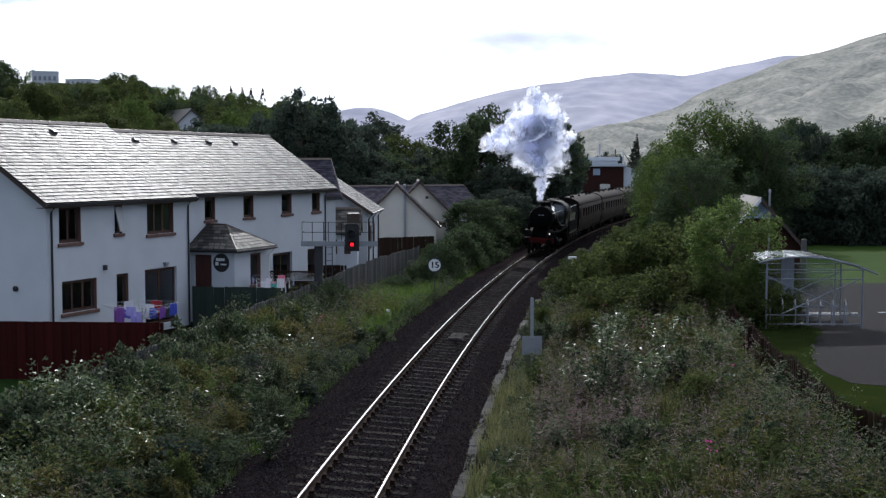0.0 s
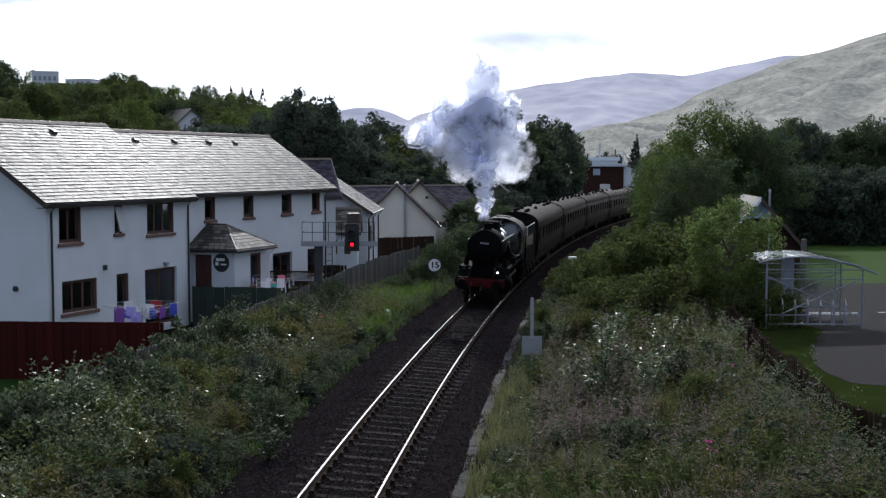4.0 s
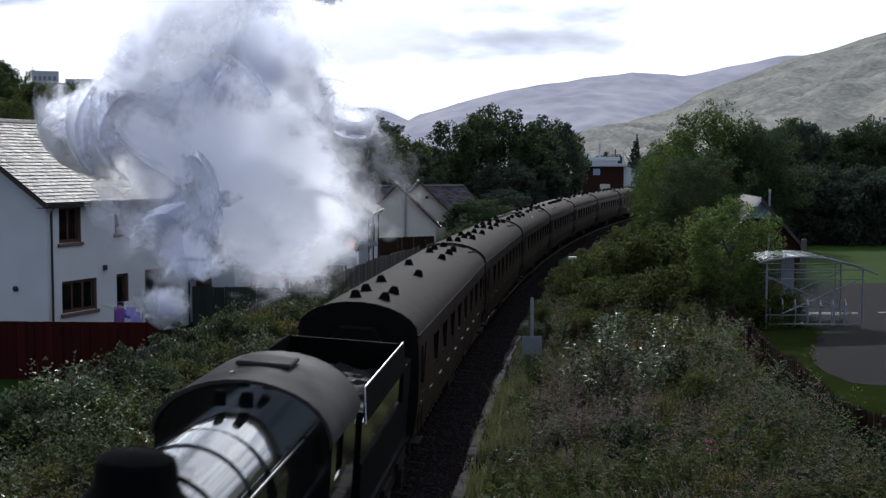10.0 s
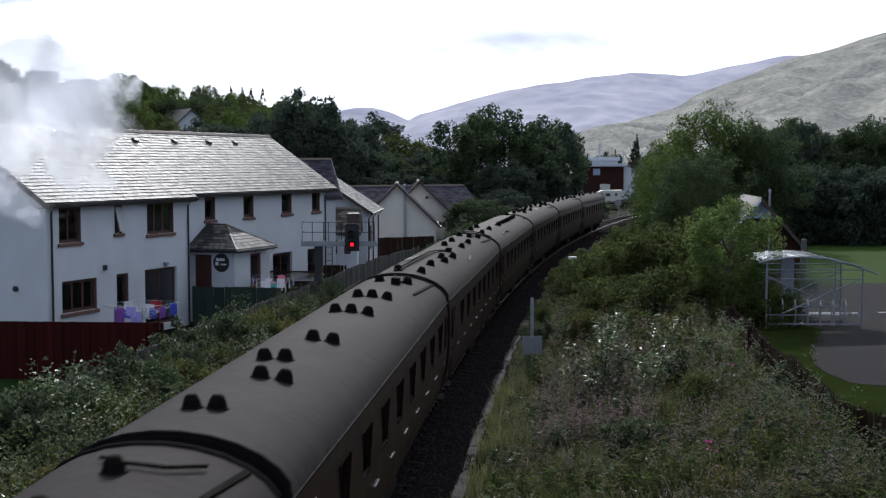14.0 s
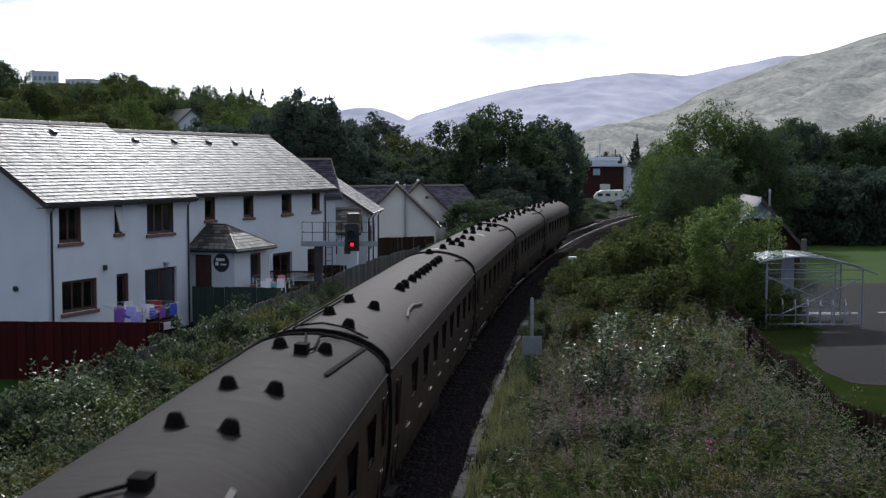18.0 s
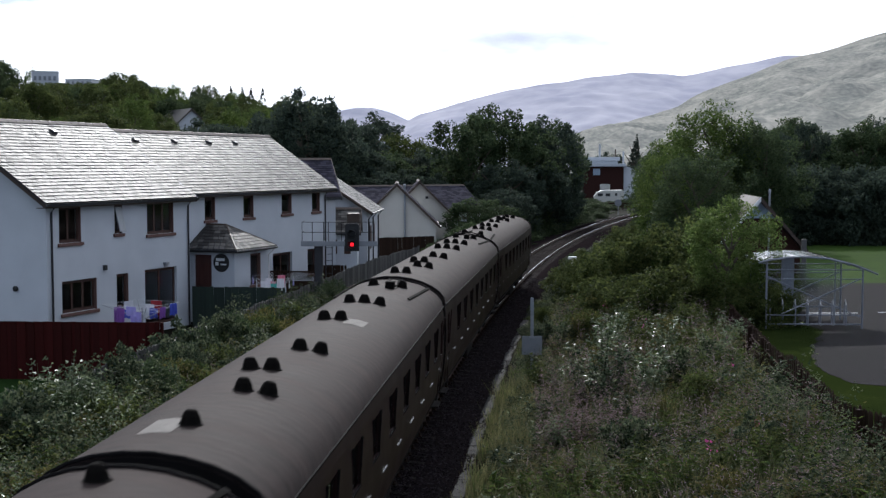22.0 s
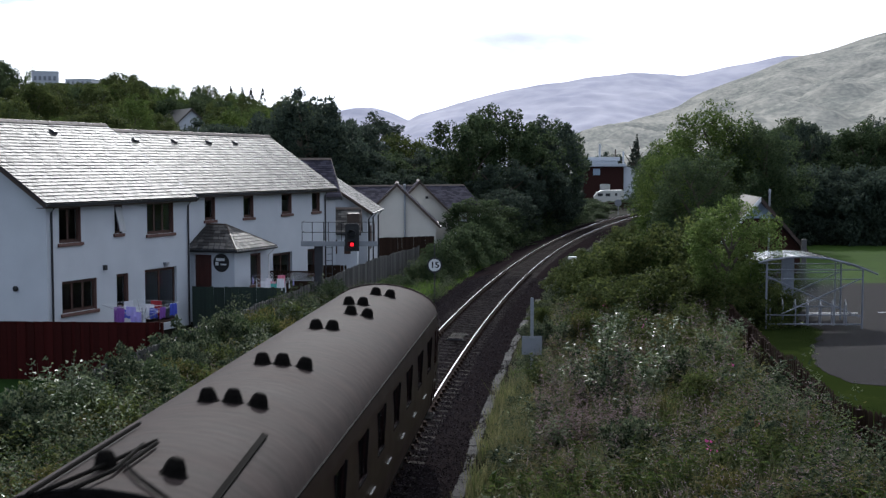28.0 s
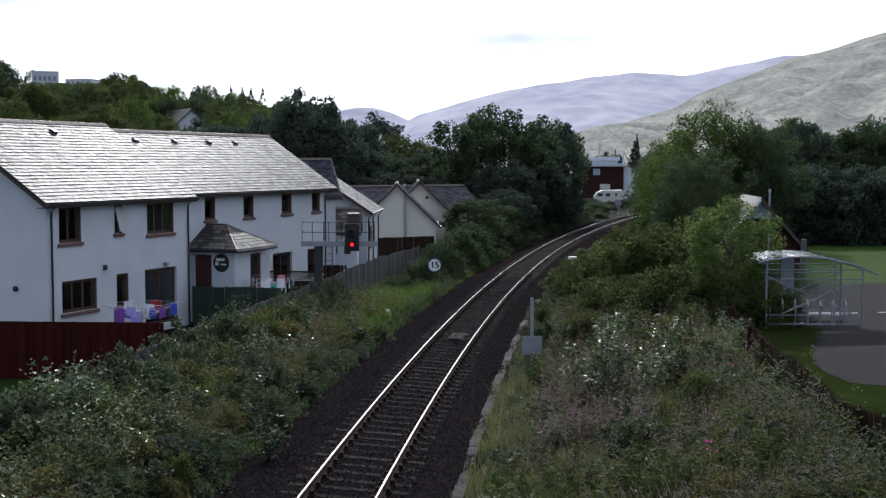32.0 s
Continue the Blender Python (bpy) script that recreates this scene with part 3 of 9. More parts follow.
bal = [(-3.6, -0.85), (-3.3, -0.465), (-2.7, -0.41), (-2.25, -0.345), (-1.8, -0.155), (-1.35, -0.10), (0, -0.195), (1.35, -0.28), (1.85, -0.315), (2.25, -0.40), (2.55, -0.412), (2.75, -0.66)]
part("ballast_bed", sweep(bal, RAIL_S), M["ballast"], track, "dark stone ballast")
for side in (-1, 1):
    c = side * 0.7525
    sect = [(c - 0.07, -0.17), (c + 0.07, -0.17), (c + 0.07, -0.155), (c + 0.012, -0.135), (c + 0.012, -0.045), (c + 0.034, -0.035), (c + 0.034, -0.004), (c - 0.034, -0.004), (c - 0.034, -0.035), (c - 0.012, -0.045), (c - 0.012, -0.135), (c - 0.07, -0.155)]
    rail = part("rail", sweep(sect, RAIL_S, LEAN), M["rail"], track)
    part("rail_head", sweep([(c - 0.020, -0.0035), (c + 0.020, -0.0035), (c + 0.015, 0.0), (c - 0.015, 0.0)], RAIL_S, LEAN), M["rail_top"], rail, "polished rail head")
sl = Shape().box(-1.3, 1.3, -0.125, 0.125, -0.30, -0.178)
SLEEPER = sl.mesh("sleeper", M["sleeper"], 0.012)
ch = Shape()
for c in (-0.7525, 0.7525):
    ch.box(c - 0.19, c + 0.19, -0.09, 0.09, -0.19, -0.150).box(c - 0.16, c - 0.07, -0.07, 0.07, -0.150, -0.085).box(c + 0.07, c + 0.16, -0.07, 0.07, -0.150, -0.085)
CHAIR = ch.mesh("rail_chairs", M["chair_iron"], 0.008)
rng = random.Random(5)
s = -12.0
while s < 150:
    ob = part("sleeper", SLEEPER, None, track, at=line_pose(s, rng.uniform(-0.03, 0.03), rng.uniform(-0.01, 0.004)) @ pose(0, 0, 0, 0, CANT, rng.uniform(-0.8, 0.8)))
    if s < 70:
        part("rail_chairs", CHAIR, None, track, at=line_pose(s, 0, 0.001) @ pose(0, 0, 0, 0, CANT, 0))
    s += 0.70
# a lattice plate lying between the rails
g = Shape()
for i in range(7):
    g.box(-0.33 + i * 0.105, -0.29 + i * 0.105, -0.42, 0.42, -0.155, -0.135)
g.box(-0.35, 0.36, -0.45, -0.42, -0.155, -0.13).box(-0.35, 0.36, 0.42, 0.45, -0.155, -0.13)
tagged(part("track_grid", g, M["sleeper"], None, at=line_pose(41.2, 0.05, -0.012)), "weathered wooden grid lying between the rails", "track grid")


def stones():
    r = np.random.RandomState(3)
    n = 70000
    s = 10 + 58 * r.rand(n) ** 1.5
    lat = r.uniform(-3.7, 2.95, n)
    keep = np.abs(np.abs(lat) - 0.7525) > 0.10
    s, lat = s[keep], lat[keep]
    n = len(s)
    t = np.interp(s, LS, LT)
    x, y = np.interp(s, LS, LX) + lat * np.cos(t), np.interp(s, LS, LY) - lat * np.sin(t)
    z = np.interp(np.abs(lat), [0, 1.35, 1.82, 2.65], [-0.178, -0.178, -0.222, -0.62]) + 0.005 - LEAN * np.clip(lat, -1.8, 1.8)
    z = np.maximum(z, np.interp(lat, [-3.7, -3.3, -2.7, -2.25, 0, 2.25, 2.95], [-0.5, -0.465, -0.41, -0.385, -9, -0.39, -0.41]) + 0.008)
    z = np.maximum(z, np.interp(lat, [q[0] for q in bal], [q[1] for q in bal]) + 0.008)
    z = np.maximum(z, ground_z(x, y) + 0.008)
    size = r.uniform(0.018, 0.042, n)
    d = np.array([(1, 0, -.3), (-.5, .87, -.3), (-.5, -.87, -.3), (0, 0, 0.45)])
    ang = r.rand(n) * 6.28
    ca, sa = np.cos(ang), np.sin(ang)
    v = np.empty((n, 4, 3))
    for k in range(4):
        sx, sy = r.uniform(0.7, 1.4, n), r.uniform(0.7, 1.4, n)
        dx, dy = d[k, 0] * sx + r.uniform(-.3, .3, n), d[k, 1] * sy + r.uniform(-.3, .3, n)
        v[:, k, 0] = x + size * (dx * ca - dy * sa)
        v[:, k, 1] = y + size * (dx * sa + dy * ca)
        v[:, k, 2] = z + size * d[k, 2] * r.uniform(0.6, 1.2, n)
    b = np.arange(n)[:, None] * 4
    f = np.concatenate([b + np.array([q]) for q in ((0, 1, 3), (1, 2, 3), (2, 0, 3))])
    part("ballast_stones", quick_mesh("ballast_stones", v.reshape(-1, 3), f, M["stone"]), None, track, "loose dark ballast stones")["kind"] = "stuff"


stones()


# ---- houses ----
def window(parent, y0, y1, z0, z1, x, panes=1, sill=True, rooms=True, top_light=0.0, tilt=0.0, name="window"):
    """A window in a wall that faces +x of its house: frame, panes, sill, dim room behind."""
    w = part(name, Shape().box(x - 0.02, x + 0.035, y0, y0 + 0.06, z0, z1).box(x - 0.02, x + 0.035, y1 - 0.06, y1, z0, z1).box(x - 0.02, x + 0.035, y0 + 0.06, y1 - 0.06, z1 - 0.07, z1).box(x - 0.02, x + 0.035, y0 + 0.06, y1 - 0.06, z0, z0 + 0.07), M["frame"], parent, bevel=0.006)
    wide = (y1 - y0 - 0.12) / panes
    for i in range(panes):
        a, b = y0 + 0.06 + i * wide, y0 + 0.06 + (i + 1) * wide
        e = 0.05
        c = Shape().box(x - 0.012, x + 0.022, a, a + e, z0 + 0.07, z1 - 0.07).box(x - 0.012, x + 0.022, b - e, b, z0 + 0.07, z1 - 0.07).box(x - 0.012, x + 0.022, a + e, b - e, z1 - 0.07 - e, z1 - 0.07).box(x - 0.012, x + 0.022, a + e, b - e, z0 + 0.07, z0 + 0.07 + e)
        if top_light:
            c.box(x - 0.012, x + 0.022, a + e, b - e, z1 - top_light, z1 - top_light + e)
        part("casement", c, M["frame"], w, bevel=0.004)
        gl = part("pane", Shape().box(x - 0.004, x + 0.002, a + e, b - e, z0 + 0.07 + e, z1 - 0.07 - e), M["glass"], w)
        gl.visible_shadow = False
    if sill:
        part("sill", Shape().box(x - 0.02, x + 0.215, y0 - 0.10, y1 + 0.10, z0 - 0.13, z0 - 0.002), M["sill"], w, "red-brown stone sill", bevel=0.012)
        part("reveal", Shape().box(x + 0.037, x + 0.139, y1 - 0.03, y1 + 0.002, z0, z1), M["sill"], w, "red-brown painted reveal")
    return w


def wall_with_holes(x0, x1, y0, y1, z0, z1, holes):
    """A wall slab facing +x with openings (y0, y1, z0, z1) cut right through."""
    ys = sorted({y0, y1, *[h[0] for h in holes], *[h[1] for h in holes]})
    zs = sorted({z0, z1, *[h[2] for h in holes], *[h[3] for h in holes]})
    sh = Shape()
    solid = lambda i, j: 0 <= i < len(ys) - 1 and 0 <= j < len(zs) - 1 and not any(h[0] <= (ys[i] + ys[i + 1]) / 2 <= h[1] and h[2] <= (zs[j] + zs[j + 1]) / 2 <= h[3] for h in holes)
    for i in range(len(ys) - 1):
        for j in range(len(zs) - 1):
            if not solid(i, j):
                continue
            a, b, c, d = ys[i], ys[i + 1], zs[j], zs[j + 1]
            sh.add([(x1, a, c), (x1, b, c), (x1, b, d), (x1, a, d)], [(0, 1, 2, 3)])
            sh.add([(x0, a, c), (x0, b, c), (x0, b, d), (x0, a, d)], [(3, 2, 1, 0)])
            for di, dj, q in ((-1, 0, [(x0, a, c), (x1, a, c), (x1, a, d), (x0, a, d)]), (1, 0, [(x1, b, c), (x0, b, c), (x0, b, d), (x1, b, d)]), (0, -1, [(x0, a, c), (x0, b, c), (x1, b, c), (x1, a, c)]), (0, 1, [(x1, a, d), (x1, b, d), (x0, b, d), (x0, a, d)])):
                if not solid(i + di, j + dj):
                    sh.add(q, [(0, 1, 2, 3)])
    return sh


def slate_tile():
    return Shape().add([(0, 0.006, 0), (0, 0.324, 0), (-0.30, 0.324, 0.004), (-0.30, 0.006, 0.004), (0, 0.006, 0.022), (0, 0.324, 0.022), (-0.30, 0.324, 0.012), (-0.30, 0.006, 0.012)], [(3, 2, 1, 0), (4, 5, 6, 7), (0, 1, 5, 4), (2, 3, 7, 6), (1, 2, 6, 5), (3, 0, 4, 7)])


SLATE = slate_tile().mesh("slate", M["slate"])


def roof_slope(parent, eave_x, eave_z, ridge_x, ridge_z, y0, y1, singles=0, name="roof_slope", key="slate_joined"):
    """One slope that falls to eave_x: an underlay and courses of slates, the first ones as single pieces."""
    run = math.hypot(ridge_x - eave_x, ridge_z - eave_z)
    ang = math.atan2(ridge_z - eave_z, abs(ridge_x - eave_x))
    flip = 1 if ridge_x < eave_x else -1
    base = Matrix.Translation((eave_x, 0, eave_z)) @ (Matrix.Rotation(math.pi, 4, "Z") if flip < 0 else Matrix()) @ Matrix.Rotation(ang, 4, "Y")
    ya, yb = (y0, y1) if flip > 0 else (-y1, -y0)
    slope = part(name, Shape().box(-run, 0.0, ya, yb, -0.09, -0.004, base), M["roof_under"], parent)
    r = random.Random(int(run * 1000 + y0 * 17))
    gauge, wide, count = 0.225, 0.33, 0
    rest_v, rest_f = [], []
    tile = np.array(slate_tile().v)
    faces = np.array(slate_tile().f)
    mb = np.array(base)
    for row in range(int(run / gauge) + 1):
        a = -row * gauge
        y = ya - (wide / 2 if row % 2 else 0)
        while y < yb - 0.02:
            lo, hi = max(y, ya), min(y + wide, yb)
            if hi - lo > 0.05 and a - 0.1 > -run:
                k = (hi - lo) / wide
                deep = min(1.0, (run + a) / 0.30)
                m = base @ Matrix.Translation((a + 0.02 + r.uniform(-0.008, 0.008), lo, 0.004 + r.uniform(0, 0.004))) @ Matrix.Rotation(-0.050 + r.uniform(-0.03, 0.022), 4, "Y") @ Matrix.Rotation(r.uniform(-0.022, 0.022), 4, "X") @ Matrix.Diagonal((deep, k, 1, 1))
                if count < singles:
                    part("slate", SLATE, None, slope, at=m)
                else:
                    mm = np.array(m)
                    rest_f.append(faces + 8 * len(rest_v))
                    rest_v.append(tile @ mm[:3, :3].T + mm[:3, 3])
                count += 1
            y += wide
    if rest_v:
        part("slating", quick_mesh("slating", np.concatenate(rest_v), np.concatenate(rest_f), M[key]), None, slope)["kind"] = "stuff"
    return slope


def gutter_pipe(parent, x, y, z_top, z_bot, mat_key="pipe", r=0.04, back=0.30):
    part("downpipe", Shape().tube([(x + back, y, z_top), (x + back * 0.6, y, z_top - 0.12), (x + 0.06, y, z_top - 0.3), (x + 0.06, y, z_bot)], r, 8), M[mat_key], parent, bevel=0)


def gable_wall(x_front, x_back, ridge_x, z0, z_eave, z_ridge, y0, y1):
    return Shape().prism([(x_front, z0), (x_front, z_eave), (ridge_x, z_ridge), (x_back, z_eave), (x_back, z0)], y0, y1)


H_AT = pose(-14.5, 46.4, 0, 0, 0, -23)
GZ = -0.35
RX = -4.35


def terrace_block(name, y0, y1, xf, z_eave, z_ridge, windows, doors, left_gable, right_gable, label, singles):
    """One block of the terrace, wall facing +x of the terrace."""
    h = thing(name, label, "house", H_AT, "terrace of white houses")
    holes = [w[:4] for w in windows] + [d[:4] for d in doors]
    xb = 2 * RX - xf
    wt = 0.3
    k = (z_ridge - z_eave) / (xf + 0.42 - RX)
    zw = z_eave + 0.40 * k - 0.10
    part("front_wall", wall_with_holes(xf - wt, xf, y0, y1, GZ, zw, holes), M["harling"], h, "white harled wall")
    part("back_wall", Shape().box(xb, xb + wt, y0, y1, GZ, zw), M["harling"], h)
    top = z_ridge - 0.16
    for yy, nm in ((y0, "gable_wall"), (y1 - wt, "gable_wall")):
        part(nm, gable_wall(xf - wt - 0.002, xb + wt + 0.002, RX, GZ, zw + (wt + 0.002) * k, top, yy + 0.002, yy + wt - 0.002) if yy != y0 else gable_wall(xf - 0.003, xb + 0.003, RX, GZ, zw, top, yy - 0.004, yy + wt), M["harling"], h, "white harled gable")
    part("floor", Shape().box(xb + wt, xf - wt, y0 + wt, y1 - wt, 2.42, 2.6).box(xb + wt, xf - wt, y0 + wt, y1 - wt, GZ, 0.05), M["inside"], h)
    part("partition", Shape().box(xf - 3.2, xf - 3.1, y0 + wt, y1 - wt, 0.05, 2.42).box(xf - 3.2, xf - 3.1, y0 + wt, y1 - wt, 2.6, zw), M["inside"], h)
    for w in windows:
        window(h, w[0] + 0.005, w[1] - 0.005, w[2], w[3] - 0.005, xf - 0.14, *w[4:])
    for d in doors:
        window(h, d[0] + 0.005, d[1] - 0.005, d[2], d[3] - 0.005, xf - 0.14, d[4], False, name="patio_door")
    o0, o1 = (0.5 if left_gable else 0.0), (0.45 if right_gable else 0.0)
    roof_slope(h, xf + 0.42, z_eave, RX, z_ridge, y0 - o0, y1 + o1, singles)
    roof_slope(h, xb - 0.42, z_eave, RX, z_ridge, y0 - o0, y1 + o1, 0, "back_slope")
    n = max(3, int((y1 - y0) / 0.45))
    rt = Shape()
    for i in range(n):
        a, b = y0 - o0 + (y1 - y0 + o0 + o1) * i / n, y0 - o0 + (y1 - y0 + o0 + o1) * (i + 1) / n - 0.015
        rt.prism([(RX - 0.17, z_ridge - 0.06), (RX - 0.05, z_ridge + 0.075), (RX + 0.05, z_ridge + 0.075), (RX + 0.17, z_ridge - 0.06)], a, b)
    part("ridge_tiles", rt, M["fascia"], h, "dark ridge tiles", bevel=0.008)
    # eaves: fascia, soffit, gutter
    part("fascia_board", Shape().box(xf + 0.36, xf + 0.40, y0 - o0, y1 + o1, z_eave - 0.20, z_eave - 0.02).box(xf, xf + 0.36, y0 - o0, y1 + o1, z_eave - 0.20, z_eave - 0.17), M["fascia"], h, "dark brown fascia")
    part("gutter", Shape().prism([(xf + 0.40, z_eave - 0.04), (xf + 0.41, z_eave - 0.11), (xf + 0.46, z_eave - 0.14), (xf + 0.51, z_eave - 0.11), (xf + 0.52, z_eave - 0.04), (xf + 0.50, z_eave - 0.04), (xf + 0.46, z_eave - 0.12), (xf + 0.42, z_eave - 0.04)], y0 - o0, y1 + o1), M["pipe"], h, "black gutter")
    for flag, yy in ((left_gable, y0 - o0), (right_gable, y1 + o1 - 0.04)):
        if flag:
            vb = Shape()
            for sx in (1, -1):
                ex = RX + sx * (xf + 0.42 - RX)
                vb.add([(ex, yy, z_eave - 0.22), (ex, yy, z_eave - 0.02), (RX, yy, z_ridge - 0.02), (RX, yy, z_ridge - 0.22), (ex, yy + 0.04, z_eave - 0.22), (ex, yy + 0.04, z_eave - 0.02), (RX, yy + 0.04, z_ridge - 0.02), (RX, yy + 0.04, z_ridge - 0.22)], [(0, 1, 2, 3), (7, 6, 5, 4), (0, 4, 5, 1), (1, 5, 6, 2), (2, 6, 7, 3), (3, 7, 4, 0)])
            part("bargeboard", vb, M["fascia"], h, "dark brown bargeboard")
    return h, xf, k


def roof_vent_tile(parent, x, y, z, ang):
    m = Matrix.Translation((x, y, z)) @ Matrix.Rotation(ang, 4, "Y")
    part("roof_vent", Shape().add([(0.10, -0.14, 0), (0.10, 0.14, 0), (-0.22, 0.14, 0), (-0.22, -0.14, 0), (0.10, -0.12, 0.12), (0.10, 0.12, 0.12), (-0.10, 0.12, 0.12), (-0.10, -0.12, 0.12)], [(3, 2, 1, 0), (4, 5, 6, 7), (0, 1, 5, 4), (1, 2, 6, 5), (2, 3, 7, 6), (3, 0, 4, 7)], m), M["pipe"], parent, bevel=0.02)


WIN_L = [(0.70, 1.95, 3.76, 5.13, 2), (3.98, 4.47, 3.96, 5.10, 1), (6.10, 7.95, 3.82, 5.16, 3), (0.80, 2.82, 1.12, 2.33, 3), (4.05, 4.80, 0.98, 2.35, 1)]
house_a, XA, KA = terrace_block("terrace_house", 0.0, 9.12, 0.0, 5.30, 8.42, WIN_L, [(5.9, 8.12, 0.05, 2.38, 2)], True, False, "white harled two-storey house with a slate roof and brown windows", 300)
for y, hole in ((0.23, 1), (8.95, 1)):
    gutter_pipe(house_a, 0.0, y, 5.22, GZ)
part("wall_lamp", Shape().box(0, 0.16, 7.15, 7.4, 2.5, 2.62).box(0, 0.10, 7.2, 7.35, 2.42, 2.5), M["galv"], house_a, "grey outside lamp", bevel=0.015)
part("vent_grille", Shape().box(0, 0.10, 3.2, 3.38, 2.58, 2.78), M["pipe"], house_a, "black wall vent", bevel=0.01)
part("gable_vent", Shape().lathe([(0, 0.10), (0.08, 0.10), (0.1, 0.07)], 10, pose(-1.45, -0.004, 2.1, 90, 0, 0)), M["pipe"], house_a)
# the small opened casement with a pale blind
part("open_casement", Shape().box(-0.02, 0.02, 0.0, 0.40, -1.0, 0.0), M["curtain"], house_a, "small window open at the bottom", at=pose(-0.02, 4.03, 5.02, 0, -14, 0), bevel=0.008)
for y, t in ((1.2, 0.86), (4.9, 0.86)):
    roof_vent_tile(house_a, 0.42 - t * 4.77, y, 5.30 + t * 3.12, math.atan2(3.12, 4.77))
WIN_R = [(11.2, 12.05, 4.18, 5.2, 1), (14.45, 15.35, 4.18, 5.22, 1), (18.0, 19.0, 4.22, 5.26, 1), (21.1, 21.95, 4.24, 5.3, 1), (15.3, 16.6, 1.0, 2.3, 2), (20.6, 21.5, 1.0, 2.3, 1)]
house_b, XB, KB = terrace_block("terrace_house", 9.14, 22.65, -0.6, 5.42, 8.20, WIN_R, [(17.1, 19.0, 0.05, 2.3, 2)], False, True, "white harled two-storey terrace with a slate roof and a hipped porch", 0)
for y in (9.4, 22.45):
    gutter_pipe(house_b, -0.6, y, 5.34, GZ)
for y, t in ((10.3, 0.83), (13.3, 0.83), (16.2, 0.83), (18.6, 0.83)):
    roof_vent_tile(house_b, -0.18 - t * 4.17, y, 5.42 + t * 2.78, math.atan2(2.78, 4.17))
# abutment strip where the higher roof meets the lower one
part("flashing", Shape().add([(0.42, 9.12, 5.30), (RX, 9.12, 8.42), (RX, 9.16, 8.42), (0.42, 9.16, 5.30), (0.42, 9.12, 5.12), (RX, 9.12, 8.12), (RX, 9.16, 8.12), (0.42, 9.16, 5.12)], [(0, 1, 2, 3), (4, 7, 6, 5), (0, 4, 5, 1), (3, 2, 6, 7), (0, 3, 7, 4), (1, 5, 6, 2)]), M["harling"], house_a)


def porch():
    """Single-storey hipped wing in front of the terrace."""
    p = thing("porch", "single-storey white porch with a hipped slate roof", "porch", H_AT)
    y0, y1, x0, x1, ze = 9.95, 12.75, -0.598, 1.72, 3.02
    part("side_wall", wall_with_holes(x1 - 0.25, x1, y0, y1, GZ, ze, [(11.25, 12.1, 1.35, 2.75)]), M["harling"], p)
    front = Shape()
    turn = Matrix.Rotation(radians(-90), 4, "Z")
    fw = wall_with_holes(0, 0.25, x0, x1 - 0.25, GZ, ze, [(-0.35, 0.55, 0.0, 2.75)])
    front.add([(b, y0 + 0.25 - a, c) for a, b, c in fw.v], fw.f)
    part("front_wall", front, M["harling"], p, "white harled wall")
    part("far_wall", Shape().box(x0, x1 - 0.25, y1 - 0.25, y1, GZ, ze), M["harling"], p)
    window(p, 11.255, 12.095, 1.35, 2.745, x1 - 0.13, 1)
    d = part("porch_door", Shape().box(-0.345, 0.545, y0 + 0.1, y0 + 0.16, 0.0, 2.745), M["door"], p, "dark red-brown door", bevel=0.01)
    part("door_panel", Shape().box(-0.25, 0.45, y0 + 0.085, y0 + 0.1, 0.25, 1.1).box(-0.25, 0.45, y0 + 0.085, y0 + 0.1, 1.35, 2.55), M["door"], d, bevel=0.01)
    part("door_handle", Shape().tube([(0.45, y0 + 0.1, 1.2), (0.45, y0 + 0.02, 1.2), (0.33, y0 + 0.02, 1.2)], 0.012, 6), M["bright_steel"], d)
    o, zr, yr, xr = 0.28, 4.0, 11.33, 0.45
    a, b, c = (x0, y0 - o, ze), (x1 + o, y0 - o, ze), (x1 + o, y1 + o, ze)
    d2, e, f = (x0, y1 + o, ze), (xr, yr, zr), (x0, yr, zr)
    dn = 0.14
    low = lambda q: (q[0], q[1], q[2] - dn)
    part("hip_roof", Shape().add([a, b, c, d2, e, f, low(a), low(b), low(c), low(d2)], [(0, 1, 4, 5), (1, 2, 4), (2, 3, 5, 4), (6, 7, 1, 0), (7, 8, 2, 1), (8, 9, 3, 2), (9, 8, 7, 6), (0, 5, 3, 9, 6)]), M["roof_under"], p, "dark hipped roof")
    # slates on the slopes that face the line and the camera
    def face(p0, p1, p2, p3, nm):
        p0, p1, p2, p3 = map(Vector, (p0, p1, p2, p3))
        rows = 8
        n = (p1 - p0).cross(p3 - p0).normalized()
        n = n if n.z > 0 else -n
        part_slope = part(nm, Shape().add([p0 + n * 0.004, p1 + n * 0.004, p2 + n * 0.004, p3 + n * 0.004], [(0, 1, 2, 3)]), M["roof_under"], p)
        for j in range(rows):
            l0, r0 = p0.lerp(p3, j / rows), p1.lerp(p2, j / rows)
            l1, r1 = p0.lerp(p3, min(1, (j + 1.15) / rows)), p1.lerp(p2, min(1, (j + 1.15) / rows))
            cnt = max(1, round((r0 - l0).length / 0.30))
            for i in range(cnt):
                u0, u1 = i / cnt + 0.012, (i + 1) / cnt - 0.012
                off = 0.5 / cnt if j % 2 else 0
                u0, u1 = min(1, u0 + off), min(1, u1 + off)
                if u1 - u0 < 0.02:
                    continue
                q = [l0.lerp(r0, u0) + n * 0.03, l0.lerp(r0, u1) + n * 0.03, l1.lerp(r1, u1) + n * 0.012, l1.lerp(r1, u0) + n * 0.012]
                lo = [l0.lerp(r0, u0) + n * 0.012, l0.lerp(r0, u1) + n * 0.012]
                part("slate", Shape().add(q + lo, [(0, 1, 2, 3), (4, 5, 1, 0)]), M["slate"], part_slope)
